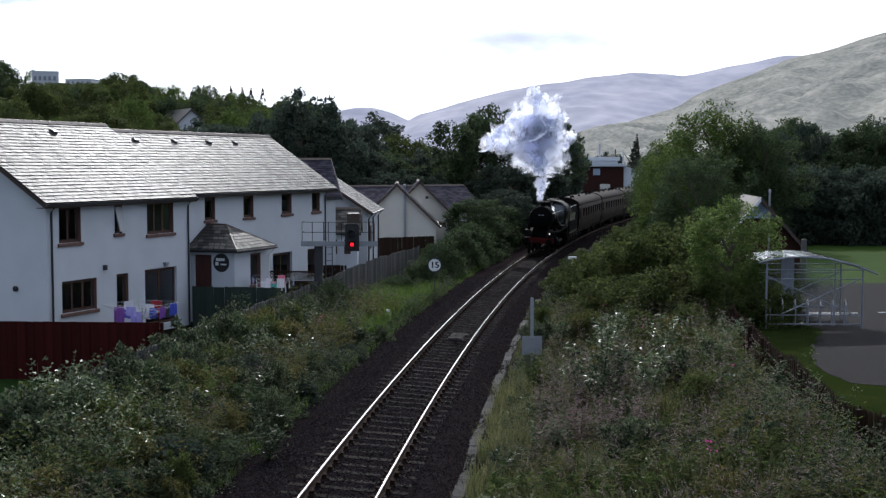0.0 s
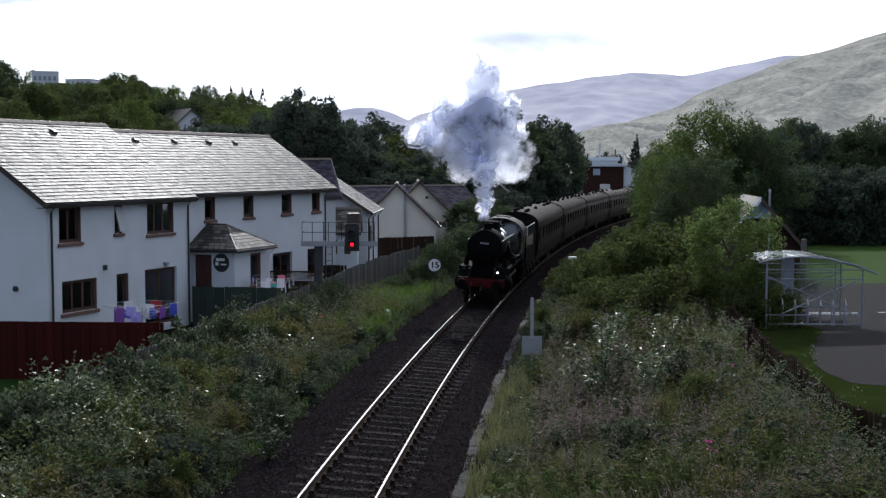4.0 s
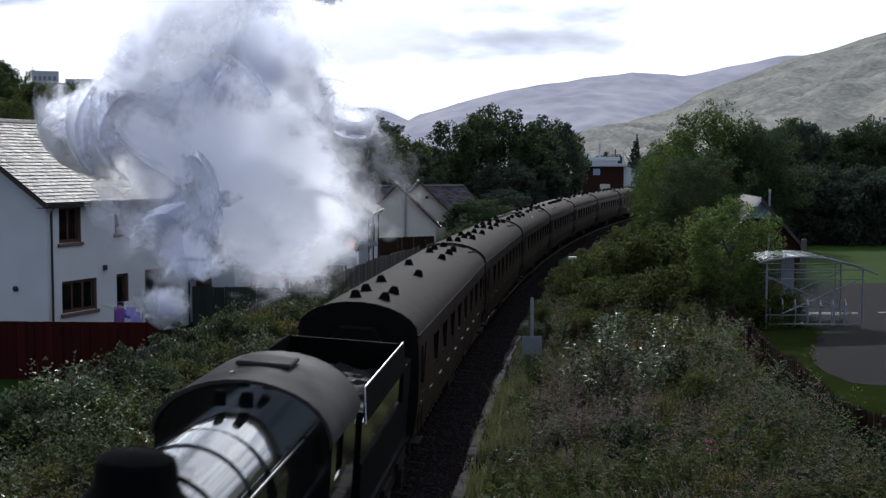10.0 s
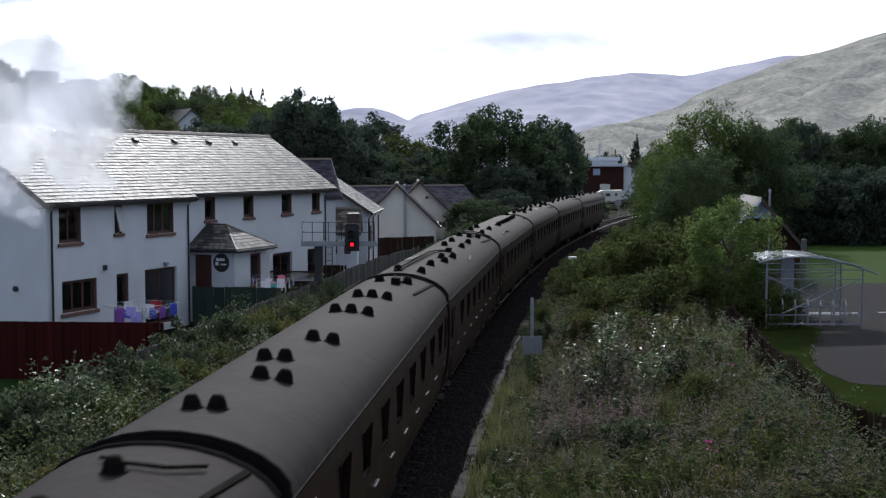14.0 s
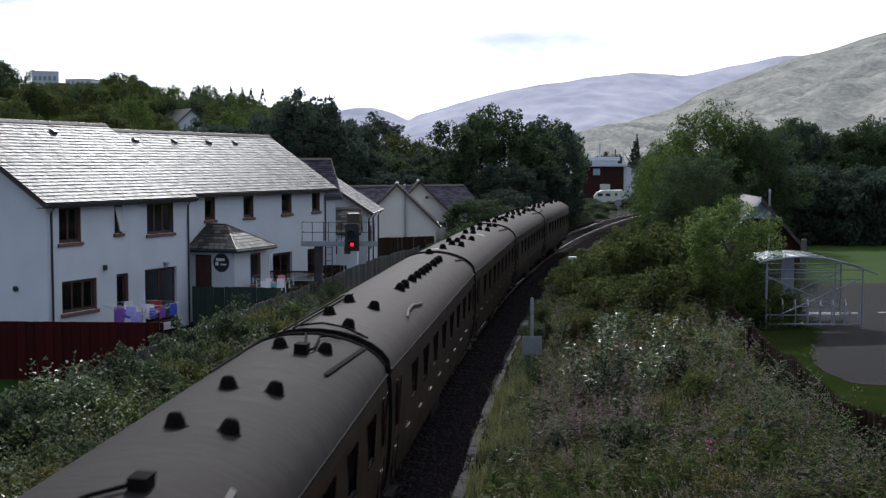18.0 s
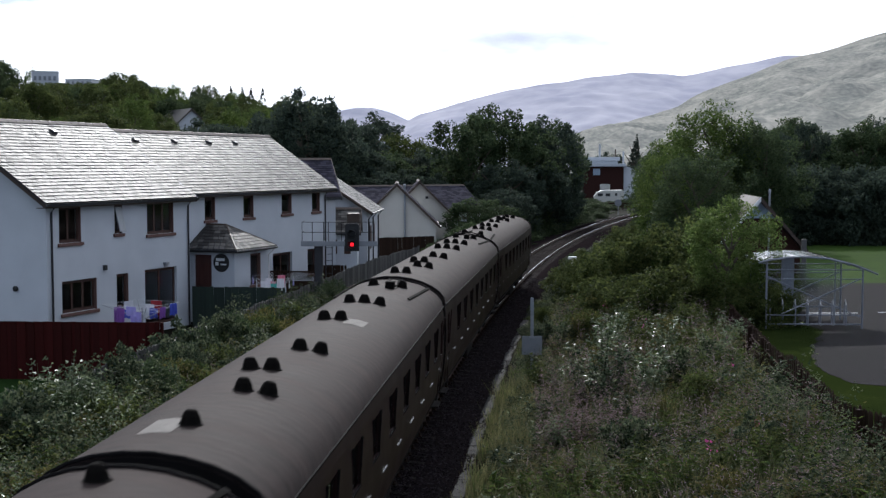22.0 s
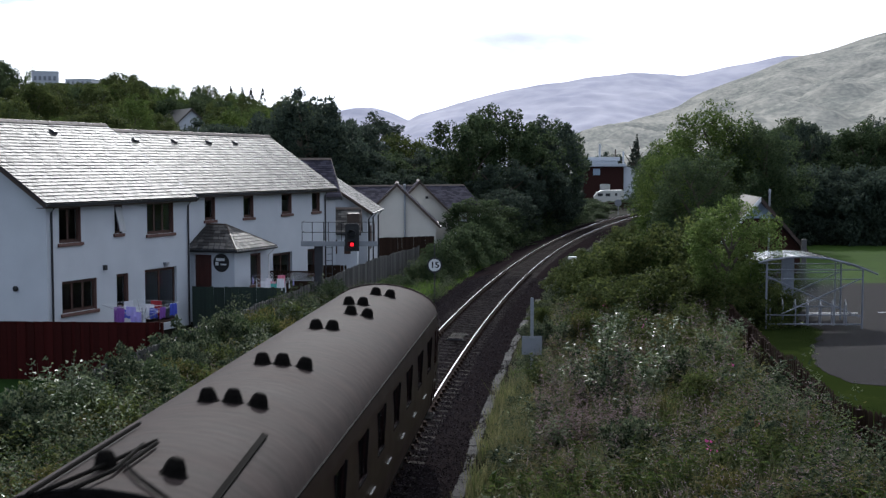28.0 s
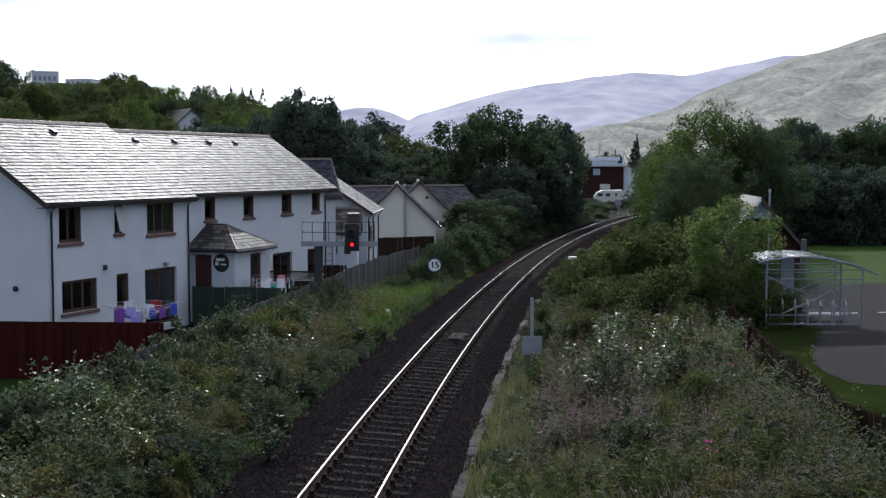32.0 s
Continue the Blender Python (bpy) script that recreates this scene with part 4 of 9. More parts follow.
    face(b, c, Vector(e) + Vector((0, 0.03, 0)), e, "side_slope")
    face(a, b, e, f, "front_slope")
    part("hip_ridge", Shape().tube([f, e], 0.06, 6).tube([e, b], 0.045, 6).tube([e, c], 0.045, 6), M["fascia"], p)
    part("gutter", Shape().tube([(x0, y0 - o - 0.04, ze - 0.07), (x1 + o + 0.04, y0 - o - 0.04, ze - 0.07), (x1 + o + 0.04, y1 + o, ze - 0.07)], 0.055, 6), M["pipe"], p)
    part("downpipe", Shape().tube([(x1 + o, y1 + o - 0.1, ze - 0.1), (x1 + 0.08, y1 - 0.05, ze - 0.4), (x1 + 0.08, y1 - 0.05, GZ)], 0.035, 6), M["white_pipe"], p, "white downpipe")
    # round plaque with a dark picture beside the door
    pl = part("wall_plaque", Shape().lathe([(0, 0.40), (0.03, 0.40), (0.05, 0.36)], 24, pose(1.06, y0, 2.42, 90, 0, 0)), M["black"], p, "round dark plaque with pale shapes")
    part("plaque_shapes", Shape().box(0.82, 1.25, y0 - 0.062, y0 - 0.05, 2.50, 2.62).box(0.78, 0.94, y0 - 0.062, y0 - 0.05, 2.30, 2.46).box(1.05, 1.34, y0 - 0.062, y0 - 0.05, 2.32, 2.38), M["white"], pl)
    return p


porch()


def simple_house(name, at, wide, deep, z_eave, z_ridge, label, z0=-0.4, slates=True, roof_key="slate", wall="harling", over=0.3, gable_windows=(), tiles="slate_dull"):
    """A house with its gables on -y and +y, ridge along y."""
    h = thing(name, label, "house", at)
    x = wide / 2
    part("wall", Shape().prism([(x, z0), (x, z_eave), (0, z_ridge - 0.12), (-x, z_eave), (-x, z0)], 0, deep), M[wall], h)
    k = (z_ridge - z_eave) / x
    for sx in (1, -1):
        ex, ez = sx * (x + over), z_eave - over * k
        if slates:
            roof_slope(h, ex, ez + 0.06, 0, z_ridge, -over, deep + over, 0, key=tiles)
        else:
            part("roof_slope", Shape().add([(ex, -over, ez), (ex, deep + over, ez), (0, deep + over, z_ridge), (0, -over, z_ridge), (ex, -over, ez + 0.12), (ex, deep + over, ez + 0.12), (0, deep + over, z_ridge + 0.12), (0, -over, z_ridge + 0.12)], [(0, 1, 2, 3), (7, 6, 5, 4), (0, 4, 5, 1), (1, 5, 6, 2), (2, 6, 7, 3), (3, 7, 4, 0)]), M[roof_key], h)
        part("bargeboard", Shape().add([(ex, -over - 0.03, ez - 0.12), (ex, -over - 0.03, ez + 0.08), (0, -over - 0.03, z_ridge + 0.02), (0, -over - 0.03, z_ridge - 0.18), (ex, -over + 0.02, ez - 0.12), (ex, -over + 0.02, ez + 0.08), (0, -over + 0.02, z_ridge + 0.02), (0, -over + 0.02, z_ridge - 0.18)], [(0, 1, 2, 3), (7, 6, 5, 4), (0, 4, 5, 1), (1, 5, 6, 2), (2, 6, 7, 3), (3, 7, 4, 0)]), M["fascia"], h)
        part("gutter", Shape().tube([(ex + sx * 0.05, -over, ez - 0.02), (ex + sx * 0.05, deep + over, ez - 0.02)], 0.06, 6), M["pipe"], h)
    part("ridge_tiles", Shape().prism([(-0.15, z_ridge - 0.02), (0, z_ridge + 0.1), (0.15, z_ridge - 0.02)], -over, deep + over), M["fascia"], h)
    return h




hm = simple_house("bungalow", pose(-7.45, 75.0, 0, 0, 0, -2.4), 5.96, 6.5, 4.02, 6.05, "white harled house with a pale slate roof beside the line", tiles="slate_joined")
for yy in (1.6, 3.6):
    part("side_window", Shape().box(2.982, 3.012, yy, yy + 0.9, 1.6, 3.0), M["frame"], hm, bevel=0.01)
for yy in (0.12, 2.9, 6.3):
    part("downpipe", Shape().tube([(3.28, yy, 3.75), (3.06, yy, 3.45), (3.06, yy, -0.4)], 0.05, 6), M["pipe"], hm)
wing = simple_house("gabled_house", pose(-6.62, 72.0, 0, 0, 0, 105), 6.0, 3.2, 5.05, 6.95, "white gabled wing with a dark slate roof beside the terrace")
lean = simple_house("lean_to", pose(-4.85, 72.3, 0, 0, 0, 92), 3.2, 1.7, 3.0, 4.15, "small white lean-to with a slate roof", over=0.2, tiles="slate_joined")
part("roof_box", Shape().box(-1.3, -0.5, -0.15, 0.55, 3.1, 3.95), M["fascia"], lean, "dark boxed rooflight", bevel=0.03)
for yy in (0.35, 1.1):
    part("window", Shape().box(-1.63, -1.604, yy, yy + 0.36, 1.7, 2.5), M["frame"], lean, bevel=0.01)
g1 = simple_house("gabled_house", pose(-3.26, 90.0, 0, 0, 0, 2), 5.5, 9.0, 2.55, 5.3, "cream gabled house with a steel flue beside the fence", wall="harling_cream")
part("flue", Shape().tube([(0.55, -0.12, 1.2), (0.55, -0.12, 5.1)], 0.075, 10).lathe([(5.1, 0.11), (5.25, 0.11), (5.3, 0.05)], 10, pose(0.55, -0.12, 0)), M["galv"], g1, "galvanised steel flue", smooth=True)
g2 = simple_house("gabled_house", pose(-1.84, 101.0, 0, 0, 0, 2), 5.6, 9.0, 2.5, 5.32, "cream gabled house with a dark slate roof", wall="harling_cream")
part("gable_lamp", Shape().box(0.45, 0.65, -0.1, 0.0, 3.95, 4.15), M["pipe"], g2, bevel=0.02)
for (x, y, w, d, e, r) in ((-9.5, 104, 7, 12.5, 2.9, 4.85),):
    simple_house("gabled_house", pose(x, y, 0, 0, 0, -62), w, d, e, r, "white house with a dark roof behind the gables")


# far building with red-brown cladding, caravan, far sign
fb = thing("chalet_building", "dark red-brown clad building with a pale flat roof", "building", pose(30.2, 240, -0.12, 0, 0, -6))
part("wall", Shape().box(-3.8, 3.8, 0, 9, -0.3, 6.3), M["brick_red"], fb, bevel=0.03)
part("white_wing", Shape().prism([(3.82, -0.3), (3.82, 6.6), (6.7, 5.4), (6.7, -0.3)], 0.4, 9), M["harling"], fb, "white end wall")
part("roof", Shape().box(-4.2, 4.2, -0.6, 9.4, 6.3, 6.85), M["metal_roof"], fb, "pale flat roof edge", bevel=0.05)
part("upper_roof", Shape().box(-3.6, 3.2, 4.0, 12, 7.4, 8.1).box(-3.2, 2.8, 4.3, 11.5, 6.85, 7.4), M["metal_roof"], fb, bevel=0.04)
part("window", Shape().box(-1.9, -0.6, -0.06, -0.004, 4.7, 5.9), M["pale_blue"], fb, bevel=0.02)
part("doorway", Shape().box(-0.6, 1.3, -0.06, -0.004, -0.3, 3.0), M["cream"], fb, bevel=0.02)
for x, r, top_, k in ((-0.6, 0.2, 10.6, "metal_roof"), (2.4, 0.12, 9.6, "fascia"), (3.9, 0.18, 9.2, "metal_roof")):
    part("flue", Shape().tube([(x, 5, 6.7), (x, 5, top_)], r, 8), M[k], fb)


def caravan():
    c = thing("caravan", "cream touring caravan parked beyond the line", "caravan", pose(28.6, 219, float(ground_z(28.6, 219)), 0, 0, -4))
    prof = [(-2.5, 0.45), (-2.6, 1.3), (-2.1, 2.05), (-1.4, 2.35), (2.2, 2.45), (2.55, 2.2), (2.6, 0.5), (1.0, 0.4), (-1.2, 0.4)]
    part("shell", Shape().prism(prof, 0, 2.0), M["cream"], c, bevel=0.06)
    for a, b in ((-1.95, -1.1), (-0.6, 0.2)):
        part("window", Shape().box(a, b, -0.02, 0.0, 1.35, 1.85), M["black"], c, bevel=0.02)
    part("door", Shape().box(0.9, 1.5, -0.02, 0.0, 0.6, 2.05), M["cream"], c, bevel=0.02)
    part("door_window", Shape().box(1.0, 1.4, -0.035, -0.02, 1.45, 1.9), M["black"], c)
    part("wheel", Shape().lathe([(-0.1, 0.3), (-0.06, 0.33), (0.06, 0.33), (0.1, 0.3)], 16, pose(-0.1, 0.1, 0.33, 90, 0, 0)), M["black"], c)
    part("wheel", Shape().lathe([(-0.1, 0.3), (-0.06, 0.33), (0.06, 0.33), (0.1, 0.3)], 16, pose(-0.1, 1.9, 0.33, 90, 0, 0)), M["black"], c)
    part("drawbar", Shape().tube([(-2.4, 1, 0.5), (-3.7, 1, 0.5)], 0.06, 6).tube([(-3.5, 1, 0.5), (-3.5, 1, 0.0)], 0.04, 6), M["galv"], c)


caravan()
fs = thing("disc_sign", "far round pale track sign on a post", "sign", line_pose(172, -4.6, 0))
part("post", Shape().tube([(0, 0, -0.6), (0, 0, 1.4)], 0.05, 6), M["galv"], fs)
part("disc", Shape().lathe([(-0.02, 0.5), (0.02, 0.5)], 24, pose(0, -0.06, 1.2, 90, 0, 0)), M["galv"], fs, "pale grey disc")


cf = thing("crossing_fence", "low brown wooden fence beside the caravan", "fence", pose(28.5, 200, float(ground_z(28.5, 200)) + 0.3, 0, 0, 8))
for i in range(6):
    part("post", Shape().box(-2.6 + i * 1.15, -2.45 + i * 1.15, -0.07, 0.07, -0.6, 0.85), M["brown_wood"], cf)
for z in (0.15, 0.6):
    part("rail", Shape().box(-2.7, 3.5, -0.11, -0.07, z, z + 0.2), M["brown_wood"], cf)


# ---- fences ----
def board_mesh(h, w, key, name="board", pointed=False):
    d = 0.011
    if pointed:
        sh = Shape().prism([(-w / 2, 0), (-w / 2, h - 0.05), (0, h), (w / 2, h - 0.05), (w / 2, 0)], -d, d)
    else:
        sh = Shape().box(-w / 2, w / 2, -d, d, 0, h)
    return sh.mesh(name, M[key], 0.003)


def board_fence(name, ends, height, key, label, spacing=0.150, wide=0.158, singles=300, drop=0.25, jitter=0.02, pointed=False):
    """Upright boards on two rails between posts. ends: a function of 0..1 to a place, and its length."""
    place, length = ends
    f = thing(name, label, "fence")
    n = int(length / spacing)
    r = random.Random(len(label) + n)
    bm_ = board_mesh(height + drop, wide, key, pointed=pointed)
    for i in range(n):
        a, b = Vector(place(i / n)), Vector(place((i + 1) / n))
        ang = math.degrees(math.atan2(b.y - a.y, b.x - a.x))
        if i < singles:
            k = pose(a.x, a.y, a.z - drop + r.uniform(-jitter, jitter), r.uniform(-0.4, 0.4), r.uniform(-0.3, 0.3), ang)
            part("board", bm_, None, f, at=k @ Matrix.Translation((0, 0.012 * (1 if i % 2 else -1), 0)))
    if n > singles:
        sh = Shape()
        for i in range(singles, n):
            a, b = Vector(place(i / n)), Vector(place((i + 1) / n))
            ang = math.degrees(math.atan2(b.y - a.y, b.x - a.x))
            sh.box(-wide / 2, wide / 2, -0.011 + 0.014 * (i % 2), 0.011 + 0.014 * (i % 2), 0, height + drop, pose(a.x, a.y, a.z - drop + r.uniform(-jitter, jitter), 0, 0, ang))
        part("boarding", sh, M["grey_wood_joined" if key == "grey_wood" else key], f)["kind"] = "stuff"
    k = max(2, round(length / 2.4))
    for i in range(k + 1):
        a, b = Vector(place(min(1, i / k))), Vector(place(min(1, i / k + 0.01)))
        if (b - a).length < 1e-6:
            b = a + (a - Vector(place(i / k - 0.01)))
        ang = math.degrees(math.atan2(b.y - a.y, b.x - a.x))
        part("post", Shape().box(-0.05, 0.05, 0.06, 0.16, -drop, height - 0.02), M[key], f, at=pose(a.x, a.y, a.z, 0, 0, ang), bevel=0.006)
        if i < k:
            c = Vector(place((i + 1) / k))
            for z in (0.35, height - 0.35):
                q = c - a
                side = Vector((-q.y, q.x, 0)).normalized() * 0.036
                part("rail", Shape().tube([a + side + Vector((0, 0, z)), c + side + Vector((0, 0, z))], 0.024, 4), M[key], f)
    return f


def along(p, q, sag=0.0):
    p, q = Vector(p), Vector(q)
    return (lambda t: p.lerp(q, t)), (q - p).length


def line_fence(t):
    s = 8 + 71 * t
    lat = float(np.interp(s, [8, 18, 50, 80], [-8.3, -8.0, -7.4, -7.2]))
    q = on_line(s, lat)
    return q.x, q.y, float(ground_z(q.x, q.y)) + 0.0 + 0.02 * math.sin(s * 0.8)


board_fence("lineside_fence", (line_fence, 71.0), 1.78, "grey_wood", "weathered grey vertical-board fence along the line", jitter=0.025)
board_fence("garden_fence", along((-19.5, 40.9, -0.35), (-9.0, 40.3, -0.35)), 2.02, "red_wood", "red-brown stained garden fence of upright boards", wide=0.19, singles=120, jitter=0.006)
board_fence("green_fence", along((-10.6, 53.9, -0.3), (-6.75, 53.5, -0.3)), 1.80, "green_wood", "dark green garden fence in front of the porch", singles=60)
board_fence("brown_fence", along((-8.8, 66.5, -0.3), (-5.1, 66.0, -0.3)), 1.75, "brown_wood", "dark brown garden fence", singles=60)
board_fence("brown_fence", along((-5.6, 83.8, -0.3), (-0.6, 86.6, -0.3)), 2.1, "brown_wood", "dark brown fence below the white gable", singles=60)


def lattice_fence():
    f = thing("lattice_fence", "dark brown trellis fence panel with diamond lattice", "fence", pose(-7.9, 60.5, -0.3, 0, 0, -7))
    part("panel", Shape().box(-1.9, 1.9, -0.02, 0.02, 0, 1.45), M["brown_wood"], f)
    lat = Shape()
    for i in range(32):
        for d in (1, -1):
            x = -1.85 + i * 0.12
            lat.add([(x, -0.02, 1.47), (x + 0.03, -0.02, 1.47), (x + 0.03 + d * 0.3, -0.02, 1.85), (x + d * 0.3, -0.02, 1.85), (x, 0.02, 1.47), (x + 0.03, 0.02, 1.47), (x + 0.03 + d * 0.3, 0.02, 1.85), (x + d * 0.3, 0.02, 1.85)], [(0, 1, 2, 3), (7, 6, 5, 4), (0, 4, 5, 1), (1, 5, 6, 2), (2, 6, 7, 3), (3, 7, 4, 0)])
    part("lattice", lat, M["brown_wood"], f)
    part("top_rail", Shape().box(-1.95, 1.95, -0.035, 0.035, 1.85, 1.92), M["brown_wood"], f)
    for x in (-1.95, 0, 1.95):
        part("post", Shape().box(x - 0.05, x + 0.05, -0.05, 0.05, 0, 2.0), M["brown_wood"], f)


lattice_fence()


def park_fence(t):
    s = 10 + 34 * t
    q = on_line(s, float(np.interp(s, [10, 14, 16, 21, 25, 33, 44], [10.9, 10.38, 10.0, 10.0, 9.85, 9.9, 10.4])))
    return q.x, q.y, float(ground_z(q.x, q.y))


board_fence("paling_fence", (park_fence, 34.0), 0.95, "brown_wood", "low brown paling fence beside the car park", spacing=0.115, wide=0.104, pointed=True, jitter=0.035)


# ---- signal, signs, lineside cases ----
def signal():
    m = thing("railway_signal", "cantilever railway signal with a lit red lamp and railed platform", "railway signal", pose(-5.8, 59.2, 0, 0, 0, 0))
    part("post", Shape().box(-0.19, 0.19, -0.15, 0.15, -0.5, 2.92), M["dark_steel"], m, bevel=0.02)
    part("platform", Shape().box(-0.75, 2.05, -0.42, 0.42, 2.92, 3.08), M["dark_steel"], m, bevel=0.02)
    part("platform_edge", Shape().box(-0.78, 2.75, -0.46, -0.425, 2.90, 3.14).box(2.05, 2.75, -0.425, 0.1, 2.96, 3.06), M["grey_paint"], m, "grey walkway edge")
    for x in (-0.72, -0.25, 0.28, 0.5, 1.1, 1.75, 2.4):
        part("railing_post", Shape().tube([(x, -0.44, 3.1), (x, -0.44, 4.02)], 0.018, 6), M["black"], m)
    for z in (3.55, 4.02):
        part("handrail", Shape().tube([(-0.72, 0.4, z), (-0.72, -0.44, z), (2.65, -0.44, z)], 0.016, 6), M["black"], m)
    head = part("signal_head", Shape().prism([(1.27, 2.68), (1.27, 3.88), (1.36, 3.98), (1.84, 3.98), (1.93, 3.88), (1.93, 2.68)], -0.62, -0.50), M["black"], m, "black signal head", bevel=0.02)
    part("signal_case", Shape().box(1.38, 1.82, -0.50, -0.22, 2.75, 3.9), M["black"], head, bevel=0.02)
    for z in (3.0, 3.5):
        part("lens_hood", Shape().lathe([(0, 0.16), (0.02, 0.18), (0.26, 0.18)], 16, pose(1.6, -0.62, z, 90, 0, 0), caps=False), M["black"], head)
        part("lens", Shape().lathe([(0, 0.085), (0.02, 0.085)], 16, pose(1.6, -0.63, z, 90, 0, 0)), M["red_lamp"] if z < 3.2 else M["black"], head, "lit red lens" if z < 3.2 else "")
    part("ladder", Shape().tube([(0.32, 0.1, -0.4), (0.32, 0.1, 3.0)], 0.02, 6).tube([(0.62, 0.1, -0.4), (0.62, 0.1, 3.0)], 0.02, 6), M["dark_steel"], m)
    for i in range(11):
        part("rung", Shape().tube([(0.32, 0.1, -0.2 + i * 0.3), (0.62, 0.1, -0.2 + i * 0.3)], 0.012, 5), M["dark_steel"], m)
    pl = part("number_plate", Shape().box(-0.10, 0.34, -0.19, -0.155, 0.48, 1.02), M["black"], m, "black plate with white bars", bevel=0.01)
    part("plate_bars", Shape().box(-0.04, 0.10, -0.197, -0.191, 0.80, 0.92).box(0.14, 0.28, -0.197, -0.191, 0.80, 0.92).box(-0.04, 0.06, -0.197, -0.191, 0.58, 0.70).box(0.10, 0.18, -0.197, -0.191, 0.58, 0.70), M["white"], pl)


signal()


def text_mesh(body, size, key, name):
    cu = bpy.data.curves.new(name, "FONT")
    cu.body, cu.size, cu.extrude, cu.align_x, cu.align_y = body, size, 0.004, "CENTER", "CENTER"
    tmp = bpy.data.objects.new(name, cu)
    me = bpy.data.meshes.new_from_object(tmp)
    me.materials.clear()
    me.materials.append(M[key])
    bpy.data.objects.remove(tmp)
    bpy.data.curves.remove(cu)
    return me


def speed_sign():
    g = thing("speed_sign", "round white speed sign reading 15 on a post", "sign", pose(-0.44, 66.0, 0))
    part("post", Shape().tube([(0, 0.08, -0.5), (0, 0.08, 2.55)], 0.035, 8), M["dark_steel"], g)
    part("backplate", Shape().lathe([(-0.015, 0.40), (0.015, 0.40)], 32, pose(0, 0, 1.45, 90, 0, 0)), M["dark_steel"], g)
    part("face", Shape().lathe([(0, 0.315), (0.012, 0.315)], 32, pose(0, -0.016, 1.45, 90, 0, 0)), M["white"], g, "white face with black figures 15")
    part("ring", Shape().lathe([(0, 0.36), (0.02, 0.36), (0.02, 0.317), (0, 0.317)], 32, pose(0, -0.016, 1.45, 90, 0, 0), caps=False), M["dark_steel"], g)
    part("figures", text_mesh("15", 0.44, "black", "figures"), None, g, at=pose(0.0, -0.033, 1.45, 90, 0, 0) @ Matrix.Diagonal((1.05, 1, 1, 1)))
    part("figures_heavy", text_mesh("15", 0.46, "black", "figures"), None, g, at=pose(0.03, -0.0335, 1.45, 90, 0, 0) @ Matrix.Diagonal((1.05, 1, 1, 1)))


speed_sign()
q = on_line(39.3, 0.2)
gr = thing("track_grille", "small slatted steel plate between the rails", "plate", pose(q.x, q.y, 0.03, 0, 0, -9))
for i in range(6):
    part("slat", Shape().box(-0.28 + i * 0.095, -0.23 + i * 0.095, -0.75, 0.75, 0.0, 0.02), M["under"], gr)
for yy in (-0.72, 0.68):
    part("cross_bar", Shape().box(-0.31, 0.31, yy, yy + 0.04, -0.06, -0.002), M["dark_steel"], gr)
q = on_line(33.2, 3.35)
bx = thing("lineside_sign", "back of a grey square sign on a steel post", "sign", pose(q.x, q.y, float(ground_z(q.x, q.y)), 0, 0, -4))
part("post", Shape().box(-0.055, 0.055, -0.03, 0.03, -0.3, 2.55), M["galv"], bx, bevel=0.006)
part("plate", Shape().box(-0.34, 0.34, -0.055, -0.032, 0.62, 1.26), M["grey_paint"], bx, "plain grey plate", bevel=0.02)
for zz in (0.66, 1.18):
    part("clip", Shape().box(-0.09, 0.09, -0.07, -0.056, zz, zz + 0.07), M["galv"], bx)
q = on_line(44.0, -4.35)
yb = thing("cable_box", "small yellow and brown lineside box in the weeds", "box", pose(q.x, q.y, float(ground_z(q.x, q.y)) - 0.05, 0, 0, 5))
part("case", Shape().box(-0.2, 0.2, -0.15, 0.15, 0, 0.42), M["yellow"], yb, bevel=0.02)
q = on_line(45.5, -3.6)
wp = thing("marker_post", "short white marker post in the grass", "post", pose(q.x, q.y, float(ground_z(q.x, q.y))))
part("post", Shape().box(-0.09, 0.09, -0.08, 0.08, -0.2, 0.85), M["metal_roof"], wp, bevel=0.02)
q = on_line(72.5, 3.3)
ws = thing("white_marker", "white lineside marker half hidden in the bushes", "post", pose(q.x, q.y, float(ground_z(q.x, q.y))))
part("cap", Shape().box(-0.28, 0.28, -0.12, 0.12, 1.0, 1.18), M["white"], ws, bevel=0.03)
part("post", Shape().box(-0.06, 0.06, -0.06, 0.06, -0.2, 1.0), M["white"], ws)
# precast cable trough along the right shoulder
tr = thing("cable_trough", "line of grey concrete cable trough covers beside the ballast", "cable trough")
TC = Shape().box(-0.14, 0.14, 0.008, 0.992, 0, 0.09).mesh("trough_cover", mat("concrete", (0.036, 0.034, 0.034), (0.018, 0.018, 0.018), 0.95, fine=25, bump=0.3, spread=0.5), 0.012)
for i in range(46):
    ss = 11 + i
    part("cover", TC, None, tr, at=line_pose(ss, 2.30 + 0.03 * math.sin(i * 2.1), -0.475 + 0.01 * math.sin(i * 1.3)))


